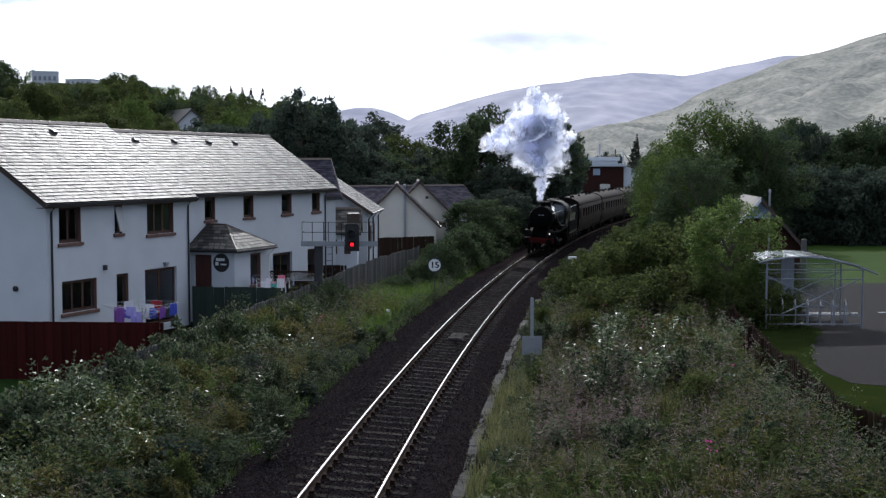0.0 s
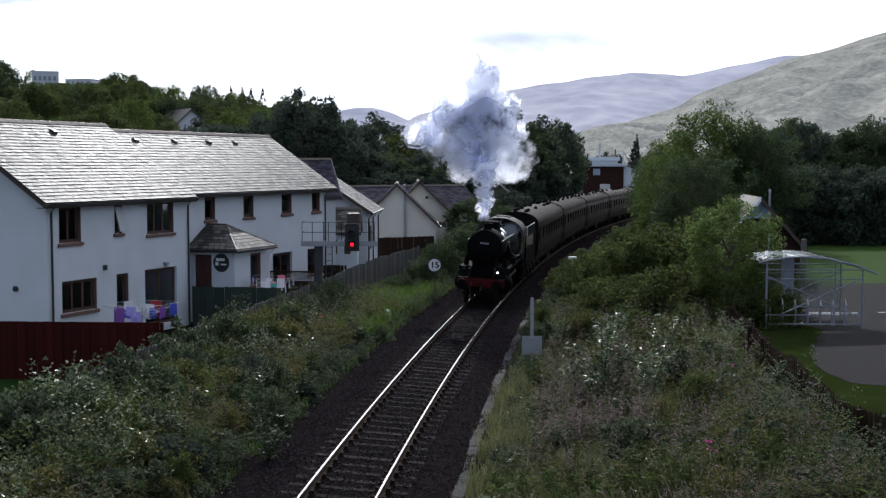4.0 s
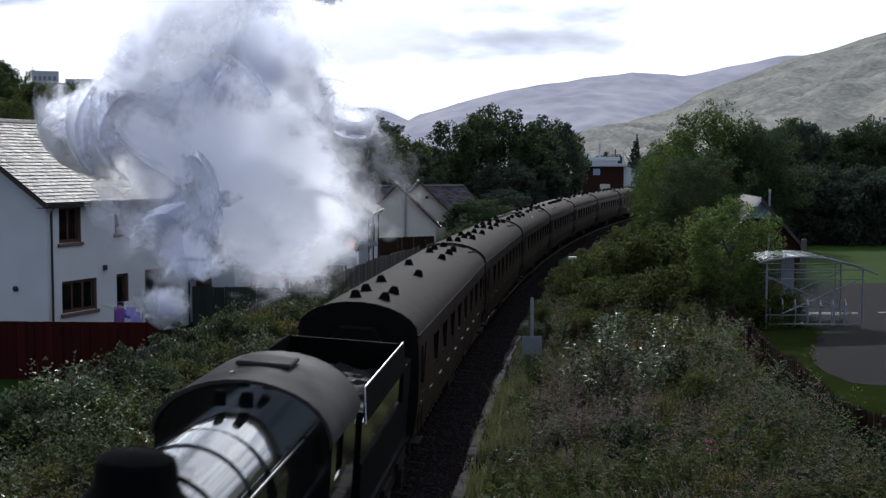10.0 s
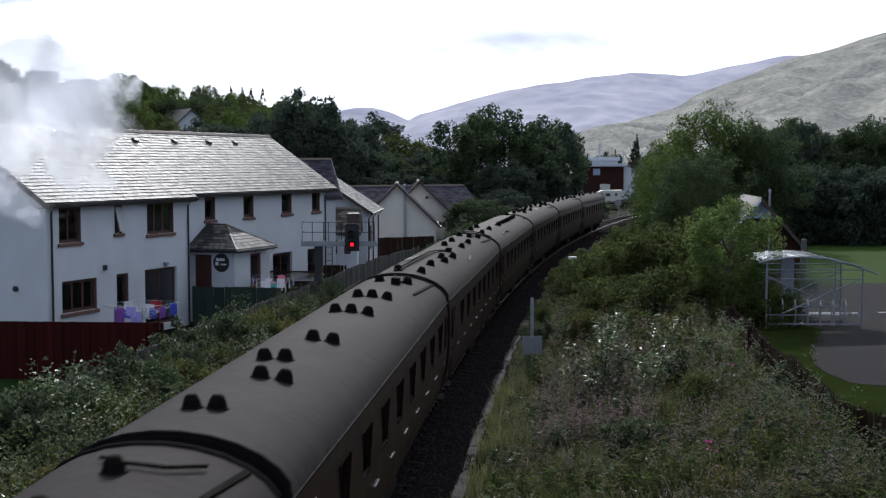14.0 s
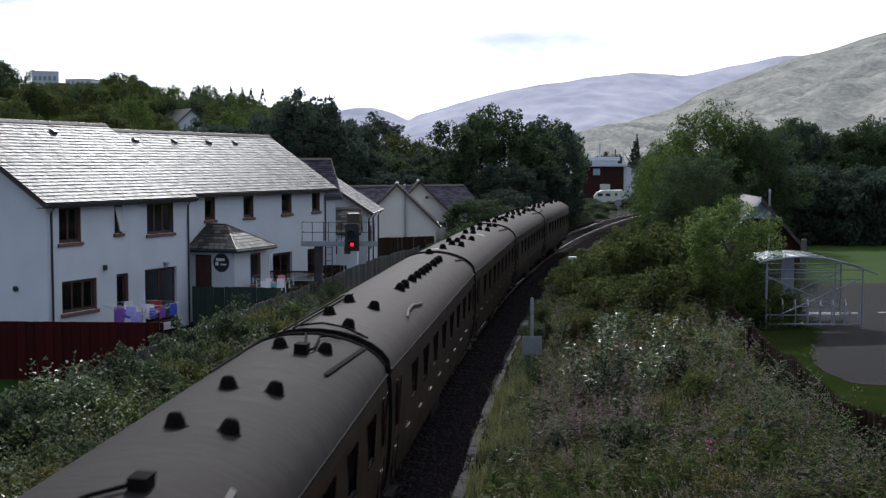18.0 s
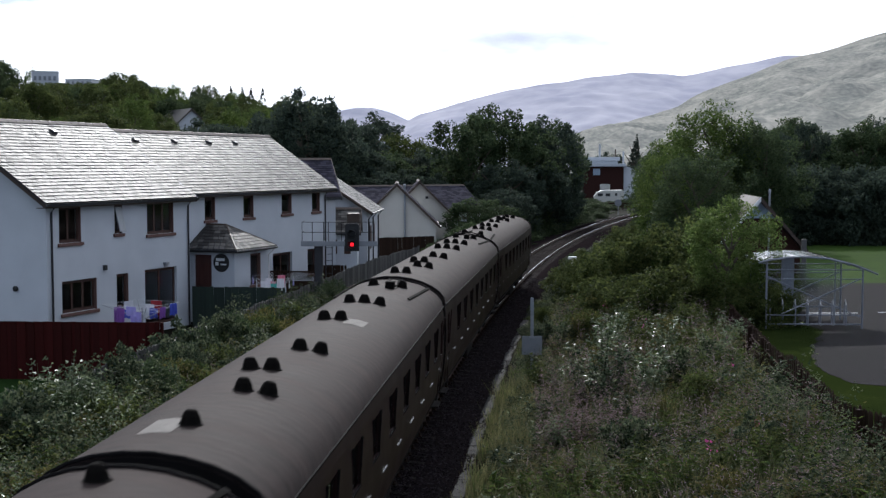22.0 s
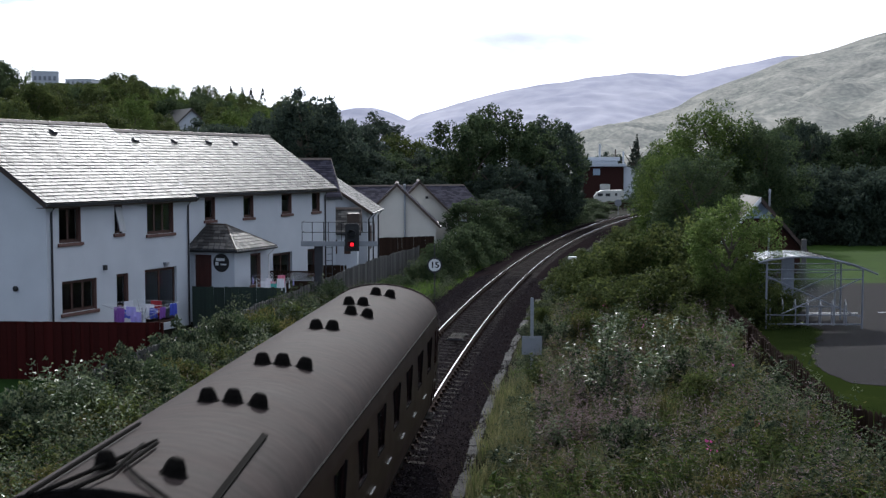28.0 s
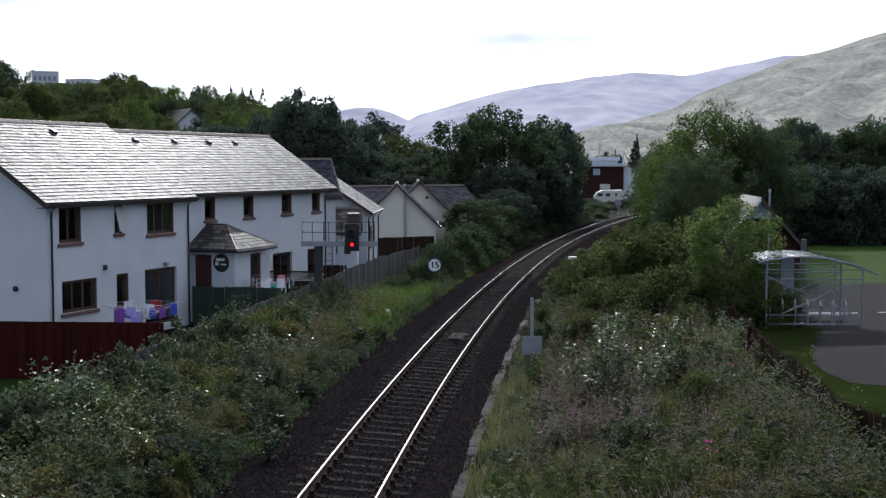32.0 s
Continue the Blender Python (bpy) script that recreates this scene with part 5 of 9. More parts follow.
# ---- cycle shelter and clubhouse by the car park ----
def shelter():
    z0 = float(ground_z(13.0, 43.2)) + 0.09
    c = thing("cycle_shelter", "galvanised cycle shelter with a curved clear roof and racks", "cycle shelter", pose(12.17, 41.9, z0, 0, 0, -2))
    top = lambda x: 1.95 + 0.42 * (1 - ((x + 0.30) / 2.1) ** 2)
    for yy in (0.0, 1.3, 2.6):
        for x in (-1.45, 1.70) if yy != 1.3 else (1.15,):
            part("post", Shape().tube([(x, yy, -0.1), (x, yy, top(x) - 0.03)], 0.032 if yy != 1.3 else 0.022, 8), M["galv_shaded"], c)
        xs = [-1.6 + i * 0.2 for i in range(19)]
        part("roof_hoop", Shape().tube([(x, yy, top(x)) for x in xs], 0.025, 6), M["galv_shaded"], c)
        if yy == 1.3:
            continue
        part("tie_bar", Shape().tube([(-1.45, yy, 1.93), (1.7, yy, 1.93)], 0.022, 6).tube([(-1.45, yy, 1.62), (1.7, yy, 1.62)], 0.018, 6), M["galv_shaded"], c)
        part("brace", Shape().tube([(-0.95, yy, 0.45), (1.6, yy, 1.62)], 0.022, 6).tube([(-1.4, yy, 1.7), (1.65, yy, 0.35)], 0.018, 6), M["galv_shaded"], c)
        part("rail", Shape().tube([(-1.45, yy, 0.42), (1.7, yy, 0.42)], 0.02, 6).tube([(-1.45, yy, 0.12), (1.7, yy, 0.12)], 0.024, 6), M["galv_shaded"], c)
    for i in range(9):
        a, b = -1.75 + i * 0.42, -1.75 + (i + 1) * 0.42
        if b <= 2.1:
            part("roof_sheet", Shape().add([(a, -0.15, top(a) + 0.03), (b, -0.15, top(b) + 0.03), (b, 2.75, top(b) + 0.03), (a, 2.75, top(a) + 0.03), (a, -0.15, top(a) + 0.036), (b, -0.15, top(b) + 0.036), (b, 2.75, top(b) + 0.036), (a, 2.75, top(a) + 0.036)], [(3, 2, 1, 0), (4, 5, 6, 7), (0, 1, 5, 4), (1, 2, 6, 5), (2, 3, 7, 6), (3, 0, 4, 7)]), M["perspex"], c, "clear curved roof sheet")
    part("roof_edge", Shape().tube([(-1.75, -0.15, top(-1.75)), (-1.3, -0.15, top(-1.3)), (-0.4, -0.15, top(-0.4)), (0.5, -0.15, top(0.5)), (1.4, -0.15, top(1.4)), (2.15, -0.15, top(2.1) - 0.03)], 0.035, 6), M["galv_shaded"], c)
    for i in range(7):
        x = -1.2 + i * 0.42
        part("cycle_rack", Shape().tube([(x, 0.5, 0), (x, 0.5, 0.7), (x + 0.05, 0.8, 0.85), (x + 0.1, 1.1, 0.7), (x + 0.1, 1.1, 0)], 0.022, 6), M["galv_shaded"], c)
    for x0, x1 in ((-1.42, 0.1), (0.14, 1.68)):
        part("side_panel", Shape().box(x0, x1, 2.61, 2.616, 0.3, 1.9), M["perspex"], c, "clear side panel")
    part("grey_panel", Shape().box(-0.62, -0.2, 1.5, 1.54, 0.75, 2.2), M["galv_shaded"], c, "upright grey panel")
    return c


shelter()
cl = thing("clubhouse", "small steep-roofed hut with a pale blue gable top", "building", pose(14.95, 60, 1.2, 0, 0, -6))
part("wall", Shape().prism([(-1.9, -0.2), (-1.9, 1.55), (0, 3.7), (1.9, 1.55), (1.9, -0.2)], 0, 6), M["brick_red"], cl)
part("gable_panel", Shape().prism([(-0.72, 2.95), (0, 3.72), (0.72, 2.95)], -0.05, -0.004), M["pale_blue"], cl, "pale blue boarded gable")
for sx in (1, -1):
    part("roof_slope", Shape().add([(sx * 2.2, -0.4, 1.3), (sx * 2.2, 6.4, 1.3), (0, 6.4, 3.8), (0, -0.4, 3.8), (sx * 2.2, -0.4, 1.45), (sx * 2.2, 6.4, 1.45), (0, 6.4, 3.95), (0, -0.4, 3.95)], [(0, 1, 2, 3), (7, 6, 5, 4), (0, 4, 5, 1), (1, 5, 6, 2), (2, 6, 7, 3), (3, 7, 4, 0)]), M["fascia"], cl)
    part("bargeboard", Shape().add([(sx * 2.2, -0.46, 1.25), (sx * 2.2, -0.46, 1.47), (0, -0.46, 3.97), (0, -0.46, 3.75), (sx * 2.2, -0.402, 1.25), (sx * 2.2, -0.402, 1.47), (0, -0.402, 3.97), (0, -0.402, 3.75)], [(0, 1, 2, 3), (7, 6, 5, 4), (0, 4, 5, 1), (1, 5, 6, 2), (2, 6, 7, 3), (3, 7, 4, 0)]), M["fascia" if sx > 0 else "white"], cl)
lp = thing("lamp_post", "slim grey post with a small lamp head", "lamp post", pose(15.3, 59.6, 1.2))
part("pole", Shape().tube([(0, 0, -0.2), (0, 0, 4.15)], 0.05, 8), M["galv"], lp)
part("lamp_head", Shape().lathe([(4.1, 0.05), (4.25, 0.07), (4.34, 0.03)], 10), M["galv"], lp, smooth=True)
lp2 = thing("bollard_post", "short wooden post at the edge of the field", "post", pose(15.93, 56.0, 1.2))
part("pole", Shape().box(-0.1, 0.1, -0.1, 0.1, -0.2, 2.2), M["grey_wood"], lp2, bevel=0.02)
for i in range(3):
    sp = thing("parking_line", "worn white parking line", "road marking", pose(14.2 + i * 2.6, 46 + i * 0.2, 0), kind="structure")
    part("stripe", Shape().box(-0.9, 0.9, -0.05, 0.05, 1.296, 1.303), M["white"], sp)


# ---- washing lines in the gardens ----
def dryer(x, y, z, high, radius, cloths, label, seed):
    d = thing("rotary_dryer", label, "clothes dryer", pose(x, y, z))
    part("pole", Shape().tube([(0, 0, 0), (0, 0, high)], 0.022, 8), M["galv"], d)
    tips = []
    for i in range(4):
        a = seed + i * math.pi / 2
        tip = Vector((radius * math.cos(a), radius * math.sin(a), high + 0.15))
        tips.append(tip)
        part("arm", Shape().tube([(0, 0, high - 0.45), tip], 0.012, 6), M["galv"], d)
    for k in (1.0, 0.75, 0.5):
        pts = [Vector((0, 0, (high + 0.15) * (1 - k) + (high - 0.1) * 0)) * 0 + Vector((t.x * k, t.y * k, high - 0.45 + 0.6 * k)) for t in tips]
        part("line", Shape().tube(pts + [pts[0]], 0.004, 4), M["white"], d)
    r = random.Random(int(seed * 100))
    for i, key in enumerate(cloths):
        k = (1.0, 0.8, 0.6)[i % 3]
        e = i % 4
        p, q = tips[e], tips[(e + 1) % 4]
        u = r.uniform(0.08, 0.72)
        w = r.uniform(0.17, 0.28)
        a, b = p.lerp(q, u) * k, p.lerp(q, min(0.95, u + w / k)) * k
        a.z = b.z = high - 0.45 + 0.6 * k
        hh = r.uniform(0.32, 0.62)
        n = 8
        side = Vector((-(b - a).y, (b - a).x, 0)).normalized()
        sh = Shape()
        rows = []
        for j in range(n + 1):
            base = a.lerp(b, j / n)
            wv = side * (0.035 * math.sin(j * 1.7 + i))
            rows.append([base, base + wv * 0.6 - Vector((0, 0, hh * 0.5)), base + wv - Vector((0, 0, hh + 0.03 * math.sin(j + i)))])
        v = [q2 for rr in rows for q2 in rr]
        f = [(j * 3 + t, j * 3 + t + 1, j * 3 + t + 4, j * 3 + t + 3) for j in range(n) for t in range(2)]
        sh.add(v, f)
        sh.add([q2 + side * 0.006 for q2 in v], [tuple(reversed(q2)) for q2 in f])
        c = new("cloth", sh.mesh("cloth", M[key]))
        c.matrix_basis = pose(x, y, z)
        tagged(c, "washing hung on the rotary dryer, " + {"cloth_blue": "blue", "cloth_violet": "violet", "cloth_white": "white", "cloth_pink": "pink", "cloth_teal": "teal", "cloth_lilac": "lilac", "cloth_red": "dark red"}[key] + " cloth", "laundry", "washing on the dryer")


dryer(-10.95, 46.0, -0.2, 1.70, 1.4, ["cloth_red", "cloth_violet", "cloth_lilac", "cloth_blue", "cloth_white", "cloth_blue", "cloth_lilac", "cloth_violet", "cloth_blue", "cloth_white", "cloth_violet"], "rotary clothes dryer full of washing in the garden", 0.35)
dryer(-7.4, 55.15, -0.25, 1.90, 1.25, ["cloth_pink", "cloth_white", "cloth_teal", "cloth_lilac", "cloth_white", "cloth_pink", "cloth_white", "cloth_white", "cloth_pink", "cloth_lilac", "cloth_white", "cloth_white"], "rotary clothes dryer with pale washing", 0.9)


# ---- plants ----
def leaves(centers, sizes, rnd, aspect=0.55, up=0.5):
    """Rhombic leaves at centers, leaning at random: arrays of corners and faces."""
    n = len(centers)
    nrm = rnd.normal(size=(n, 3))
    nrm[:, 2] = np.abs(nrm[:, 2]) + up
    nrm /= np.linalg.norm(nrm, axis=1)[:, None]
    a = np.cross(nrm, rnd.normal(size=(n, 3)))
    a /= np.linalg.norm(a, axis=1)[:, None] + 1e-9
    b = np.cross(nrm, a)
    s = np.asarray(sizes)[:, None]
    bow = nrm * s * 0.18
    v = np.stack([centers - a * s * 0.5, centers + b * s * aspect * 0.5 - bow, centers + a * s * 0.5, centers - b * s * aspect * 0.5 - bow], 1).reshape(-1, 3)
    return v, np.arange(n * 4).reshape(-1, 4)


TALL = {"round": 2.4, "tall": 5.0, "dome": 1.5}


def crown_mesh(name, seed, key, clumps=60, per=55, leaf=0.2, shape="round", gaps=0.25):
    """A crown within a unit: radius 1, height 0..1, of many leaf clumps round an uneven outline."""
    r = np.random.RandomState(seed)
    cs = []
    while len(cs) < clumps:
        u = r.normal(size=3)
        u /= np.linalg.norm(u)
        rad = r.uniform(0.45, 1.0) ** 0.6
        p = u * rad
        if shape == "round":
            q = np.array([p[0], p[1], 0.55 + p[2] * 0.45])
        elif shape == "tall":
            h = r.rand()
            w = (1 - h) ** 0.9 * (0.35 + 0.65 * min(1, h * 5))
            a = r.rand() * 6.283
            q = np.array([w * math.cos(a) * r.uniform(0.5, 1), w * math.sin(a) * r.uniform(0.5, 1), 0.05 + 0.95 * h])
        else:
            q = np.array([p[0], p[1], abs(p[2])])
        wob = 1 + 0.22 * math.sin(3 * math.atan2(q[1], q[0]) + seed) + 0.12 * math.sin(7 * q[2] + seed * 2)
        q[:2] *= wob
        cs.append(q)
    cs = np.array(cs) * np.array([1, 1, TALL[shape]])
    rad = r.uniform(0.13, 0.26, clumps) * (60 / clumps) ** 0.33
    if shape == "tall":
        rad *= 1.0 - 0.75 * cs[:, 2] / TALL[shape]
    d = r.normal(size=(clumps, per, 3))
    d /= np.linalg.norm(d, axis=2)[:, :, None]
    d *= (r.uniform(0.25, 1.0, (clumps, per, 1)) ** 0.5) * rad[:, None, None] * np.array([1, 1, 0.8]) * (1.35 if shape != 'tall' else 1)
    pts = (cs[:, None, :] + d).reshape(-1, 3)
    pts[:, 2] = np.maximum(pts[:, 2], 0.01)
    v, f = leaves(pts, r.uniform(0.6, 1.3, len(pts)) * leaf, r)
    return quick_mesh(name, v, f, M[key])


def branch_mesh(name, seed, n=7, crown_low=0.3):
    r = random.Random(seed)
    sh = Shape()
    pts = [(0, 0, -0.03)]
    for i in range(1, 7):
        pts.append((r.uniform(-0.03, 0.03) * i, r.uniform(-0.03, 0.03) * i, 0.14 * i))
    sh.tube(pts, 0.055, 8, 0.012)
    for i in range(n):
        z = crown_low * 0.7 + 0.5 * i / n
        a = i * 2.4 + r.uniform(-0.4, 0.4)
        ln = r.uniform(0.45, 0.8)
        k = min(5, int(z / 0.14))
        b = Vector(pts[k])
        m1 = b + Vector((math.cos(a) * ln * 0.4, math.sin(a) * ln * 0.4, 0.10))
        m2 = b + Vector((math.cos(a + 0.2) * ln * 0.9, math.sin(a + 0.2) * ln * 0.9, 0.26))
        sh.tube([b, m1, m2], 0.026, 6, 0.006)
    return sh.mesh(name, M["bark"], smooth=True)


CROWNS = {
    "broad": [crown_mesh("crown", 11 + i, "leaf", 170, 60, 0.085) for i in range(3)],
    "dark": [crown_mesh("crown", 31 + i, "leaf_dark", 170, 60, 0.09) for i in range(3)],
    "light": [crown_mesh("crown", 51 + i, "leaf_light", 150, 60, 0.08) for i in range(2)],
    "fir": [crown_mesh("crown", 71 + i, "leaf_dark", 200, 60, 0.11, "tall") for i in range(2)],
    "near": [crown_mesh("crown", 81 + i, "leaf_bright", 230, 70, 0.052) for i in range(2)],
    "near_dark": [crown_mesh("crown", 85 + i, "leaf", 230, 70, 0.055) for i in range(2)],
    "rowan": [crown_mesh("crown", 89, "rowan_leaf", 260, 70, 0.060)],
    "bush": [crown_mesh("crown", 91 + i, "leaf", 120, 70, 0.085, "dome") for i in range(3)],
    "bush_dark": [crown_mesh("crown", 98 + i, "leaf_dark", 120, 60, 0.10, "dome") for i in range(2)],
    "bush_gloss": [crown_mesh("crown", 195 + i, "gloss_leaf", 100, 70, 0.10, "dome") for i in range(3)],
    "bush_olive": [crown_mesh("crown", 295 + i, "olive", 100, 60, 0.085, "dome") for i in range(2)],
    "bush_weed": [crown_mesh("crown", 495 + i, "weed", 100, 60, 0.095, "dome") for i in range(2)],
    "bush_light": [crown_mesh("crown", 95 + i, "leaf_light", 120, 70, 0.085, "dome") for i in range(2)],
}
BRANCHWORK = [branch_mesh("trunk", 100 + i) for i in range(3)]
tree_rng = random.Random(77)


def plant(kind, x, y, high, radius, label, category="tree", low=0.18, group="", sink=0.0):
    """A tree or bush: trunk with limbs, and a crown from low (share of its height) to the top."""
    z = float(ground_z(x, y)) - sink
    t = thing(category if category != "tree" else "tree", label, category, pose(x, y, z, 0, 0, tree_rng.uniform(0, 360)), group)
    i = tree_rng.randrange(6)
    me = BRANCHWORK[i % 3]
    tr = part("trunk" if category == "tree" else "stem", me, None, t)
    slim = 1.0 if category == "tree" else 0.2
    tr.matrix_basis = Matrix.Diagonal(((radius * 0.9 + 0.3) * slim, (radius * 0.9 + 0.3) * slim, high * (1.0 if slim == 1.0 else 0.5), 1))
    cr = part("crown" if category == "tree" else "foliage", CROWNS[kind][i % len(CROWNS[kind])], None, t)
    cr.matrix_basis = Matrix.Translation((0, 0, high * low)) @ Matrix.Diagonal((radius, radius, high * (1 - low) / TALL['tall' if kind == 'fir' else 'dome' if 'bush' in kind else 'round'], 1))
    return t



# trees beyond the bend
for (bx_, y, h, r, k) in ((0.020, 128, 12.3, 3.9, "broad"), (0.038, 134, 13.2, 4.2, "broad"), (0.060, 131, 11.6, 3.8, "broad"), (0.078, 140, 12.2, 4.2, "dark"), (0.088, 147, 12.4, 3.8, "broad"), (0.097, 158, 10.5, 2.6, "dark"),
                          (0.050, 122, 7.5, 3.6, "dark"), (0.078, 130, 7.5, 3.4, "dark"), (0.014, 112, 4.4, 2.2, "broad"), (0.022, 100, 4.4, 2.3, "broad"), (0.034, 108, 4.2, 2.5, "broad"), (0.048, 112, 5, 2.6, "dark"), (0.062, 121, 5, 2.6, "dark"), (0.090, 140, 5.5, 2.8, "dark"), (0.098, 150, 5.5, 2.2, "dark")):
    plant(k, bx_ * y, y, h, r, "tall dark green broadleaf tree beside the bend of the line" if h > 7 else "dense dark green tree at the foot of the tall trees", low=0.05 if h < 8 else 0.12, group="trees at the bend")
# trees behind the houses
for (bx_, y, h, r, k) in ((-0.106, 120, 13.9, 4.3, "dark"), (-0.122, 126, 12.6, 3.8, "dark"), (-0.09, 124, 11.6, 3.6, "dark"), (-0.140, 134, 11.5, 4.4, "dark"), (-0.092, 135, 11.6, 4.0, "dark"), (-0.165, 130, 10.5, 4.0, "dark"), (-0.185, 136, 11, 4.5, "dark"), (-0.070, 150, 11.2, 4.6, "dark"), (-0.055, 170, 12.2, 4.6, "dark"), (-0.032, 160, 10.2, 3.8, "light"), (-0.018, 175, 9.5, 4.2, "broad"),
                          (-0.045, 135, 8.5, 3.6, "broad"), (-0.020, 140, 8.3, 3.6, "dark"), (-0.004, 145, 8.3, 3.2, "dark"), (-0.062, 128, 8.5, 3.2, "dark"), (0.005, 165, 9.4, 3.4, "dark"), (-0.034, 120, 6.4, 2.5, "dark"), (-0.008, 122, 6.0, 2.4, "dark"), (-0.050, 118, 6.2, 2.5, "dark"), (-0.205, 140, 10, 4.4, "dark"), (-0.23, 142, 9.5, 4.4, "broad"), (-0.105, 150, 12.5, 4.4, "dark")):
    plant(k, bx_ * y, y, h, r, "dark broadleaf tree behind the white houses", low=0.1, group="trees behind the houses")
# wooded hillside on the left
hr = random.Random(9)
SKYLINE = ([-0.40, -0.348, -0.324, -0.27, -0.244, -0.215, -0.18, -0.14, -0.09], [0.086, 0.0830, 0.0755, 0.0675, 0.0725, 0.0655, 0.0590, 0.0560, 0.052])
for i in range(190):
    y = hr.uniform(165, 330)
    b = hr.uniform(-0.40, -0.09)
    h = hr.uniform(7, 12)
    if -0.215 < b < -0.175 and y < 220:
        continue
    level = float(np.interp(b, *SKYLINE)) * hr.uniform(0.90, 1.05)
    if -0.333 < b < -0.262 and y < 300:
        level = min(level, 0.0625)
    elif -0.335 < b < -0.26 and y < 318:
        continue
    h = min(h, 6.72 + level * y - float(ground_z(b * y, y)))
    if h < 3.5:
        continue
    # mostly light leaf colours, in place of backlight on the hill trees
    k = hr.choice(["broad", "light", "light", "near", "light"])
    plant(k, b * y, y, h, hr.uniform(2.6, 4.2) * min(1, h / 8), "tree on the wooded hillside", low=0.05, group="hillside wood")
for b, y, h in ((-0.166, 305, 9.5), (-0.150, 295, 8), (-0.141, 300, 8), (-0.157, 290, 7), (0.150, 260, 11.5), (0.153, 262, 10)):
    z_top = 6.72 + (float(np.interp(b, *SKYLINE)) + 0.0025) * y
    plant("fir", b * y, y, h if b > 0 else max(5.0, z_top - float(ground_z(b * y, y))), 3.0, "slim dark conifer standing above the wood", low=0.02, group="conifers")
plant("fir", 0.1520 * 262, 262, 13.0, 2.1, "slim dark conifer near the far building", low=0.02, group="conifers")
for b, y, h, r in ((0.131, 275, 9.5, 4), (0.118, 268, 8.5, 4)):
    plant("dark", b * y, y, h, r, "dark tree behind the far building", low=0.05, group="far trees")
# right side: trees between line and field
for (bx_, y, h, r, k) in ((0.180, 84, 6.6, 2.7, "near_dark"), (0.185, 80, 7.4, 2.9, "near"), (0.208, 82, 9.3, 3.2, "near"), (0.232, 84, 8.7, 3.2, "near_dark"), (0.252, 82, 8.0, 2.8, "near_dark"), (0.180, 66, 6.2, 2.0, "near"), (0.200, 62, 6.2, 2.5, "near_dark"), (0.176, 98, 7.2, 2.6, "near_dark"), (0.170, 112, 7.0, 2.4, "dark")):
    plant(k, bx_ * y, y, h, r, "broadleaf tree between the line and the field", low=0.02, group="lineside trees")
plant("rowan", 0.2245 * 44, 44, 4.3, 1.58, "bright green young rowan standing above the bank", low=0.04, group="lineside trees")
plant("near", 0.20 * 52, 52, 3.0, 1.5, "green young tree above the bank", low=0.0, group="lineside trees")
for (bx_, y, h, r, k) in ((0.255, 47, 2.4, 1.3, "bush_light"), (0.205, 50, 3.6, 2.0, "bush_light"), (0.175, 53, 3.4, 2.0, "bush_light"), (0.150, 54, 3.2, 1.9, "bush_light"), (0.128, 57, 2.8, 1.7, "bush_light"), (0.112, 60, 2.2, 1.4, "bush_light"), (0.125, 49, 2.2, 1.5, "bush_light"), (0.155, 47, 2.2, 1.5, "bush_light"), (0.185, 45, 2.4, 1.6, "bush_light"), (0.105, 66, 2.2, 1.5, "bush_light"), (0.13, 72, 2.2, 1.6, "bush_light"), (0.145, 78, 2.4, 1.8, "bush_light"), (0.14, 90, 1.6, 1.5, "bush_light"), (0.145, 102, 1.4, 1.5, "bush_light"), (0.155, 118, 1.6, 1.5, "bush_light"), (0.21, 43.5, 1.9, 1.4, "bush_light"), (0.238, 42.5, 1.6, 1.2, "bush_light"), (0.152, 42, 1.5, 1.1, "bush_light"), (0.168, 134, 1.6, 1.6, "bush_light"), (0.185, 150, 2.0, 1.8, "bush_light"), (0.20, 40.5, 1.3, 1.0, "bush_light"), (0.262, 43.2, 1.5, 0.9, "bush_light")):
    plant(k, bx_ * y, y, h, r, "dense green bush on the railway bank", "bush", 0.0, "bank bushes", 0.1)
# dark belt behind the field
for i in range(22):
    b = 0.245 + i * 0.0062
    y = 112 + (i * 37 % 11) * 1.6
    plant("broad" if i % 3 else "dark", b * y, y, float(np.interp(b, [0.24, 0.262, 0.272, 0.288, 0.308, 0.318, 0.333, 0.39], [8.0, 7.6, 9.9, 10.2, 7.0, 7.4, 9.8, 9.4])) - (i * 29 % 5) * 0.2, 2.6 + (i % 3) * 0.4, "dark tree in the belt behind the field", low=0.0, group="belt behind the field")
for i in range(34):
    b = 0.262 + i * 0.0038
    y = 87 + (i * 31 % 7) * 0.7
    plant("bush_dark", b * y, y, 3.6 + (i * 13 % 5) * 0.5, 2.6, "dark undergrowth below the belt of trees", "bush", 0.0, "belt behind the field", 0.2)
for i in range(16):
    b = 0.24 + i * 0.0085
    plant("broad" if i % 2 else "dark", b * 128, 128 + (i % 3) * 2.0, 7.2 + (i * 17 % 5) * 0.3, 3.4, "dark tree in the belt behind the field", low=0.0, group="belt behind the field")
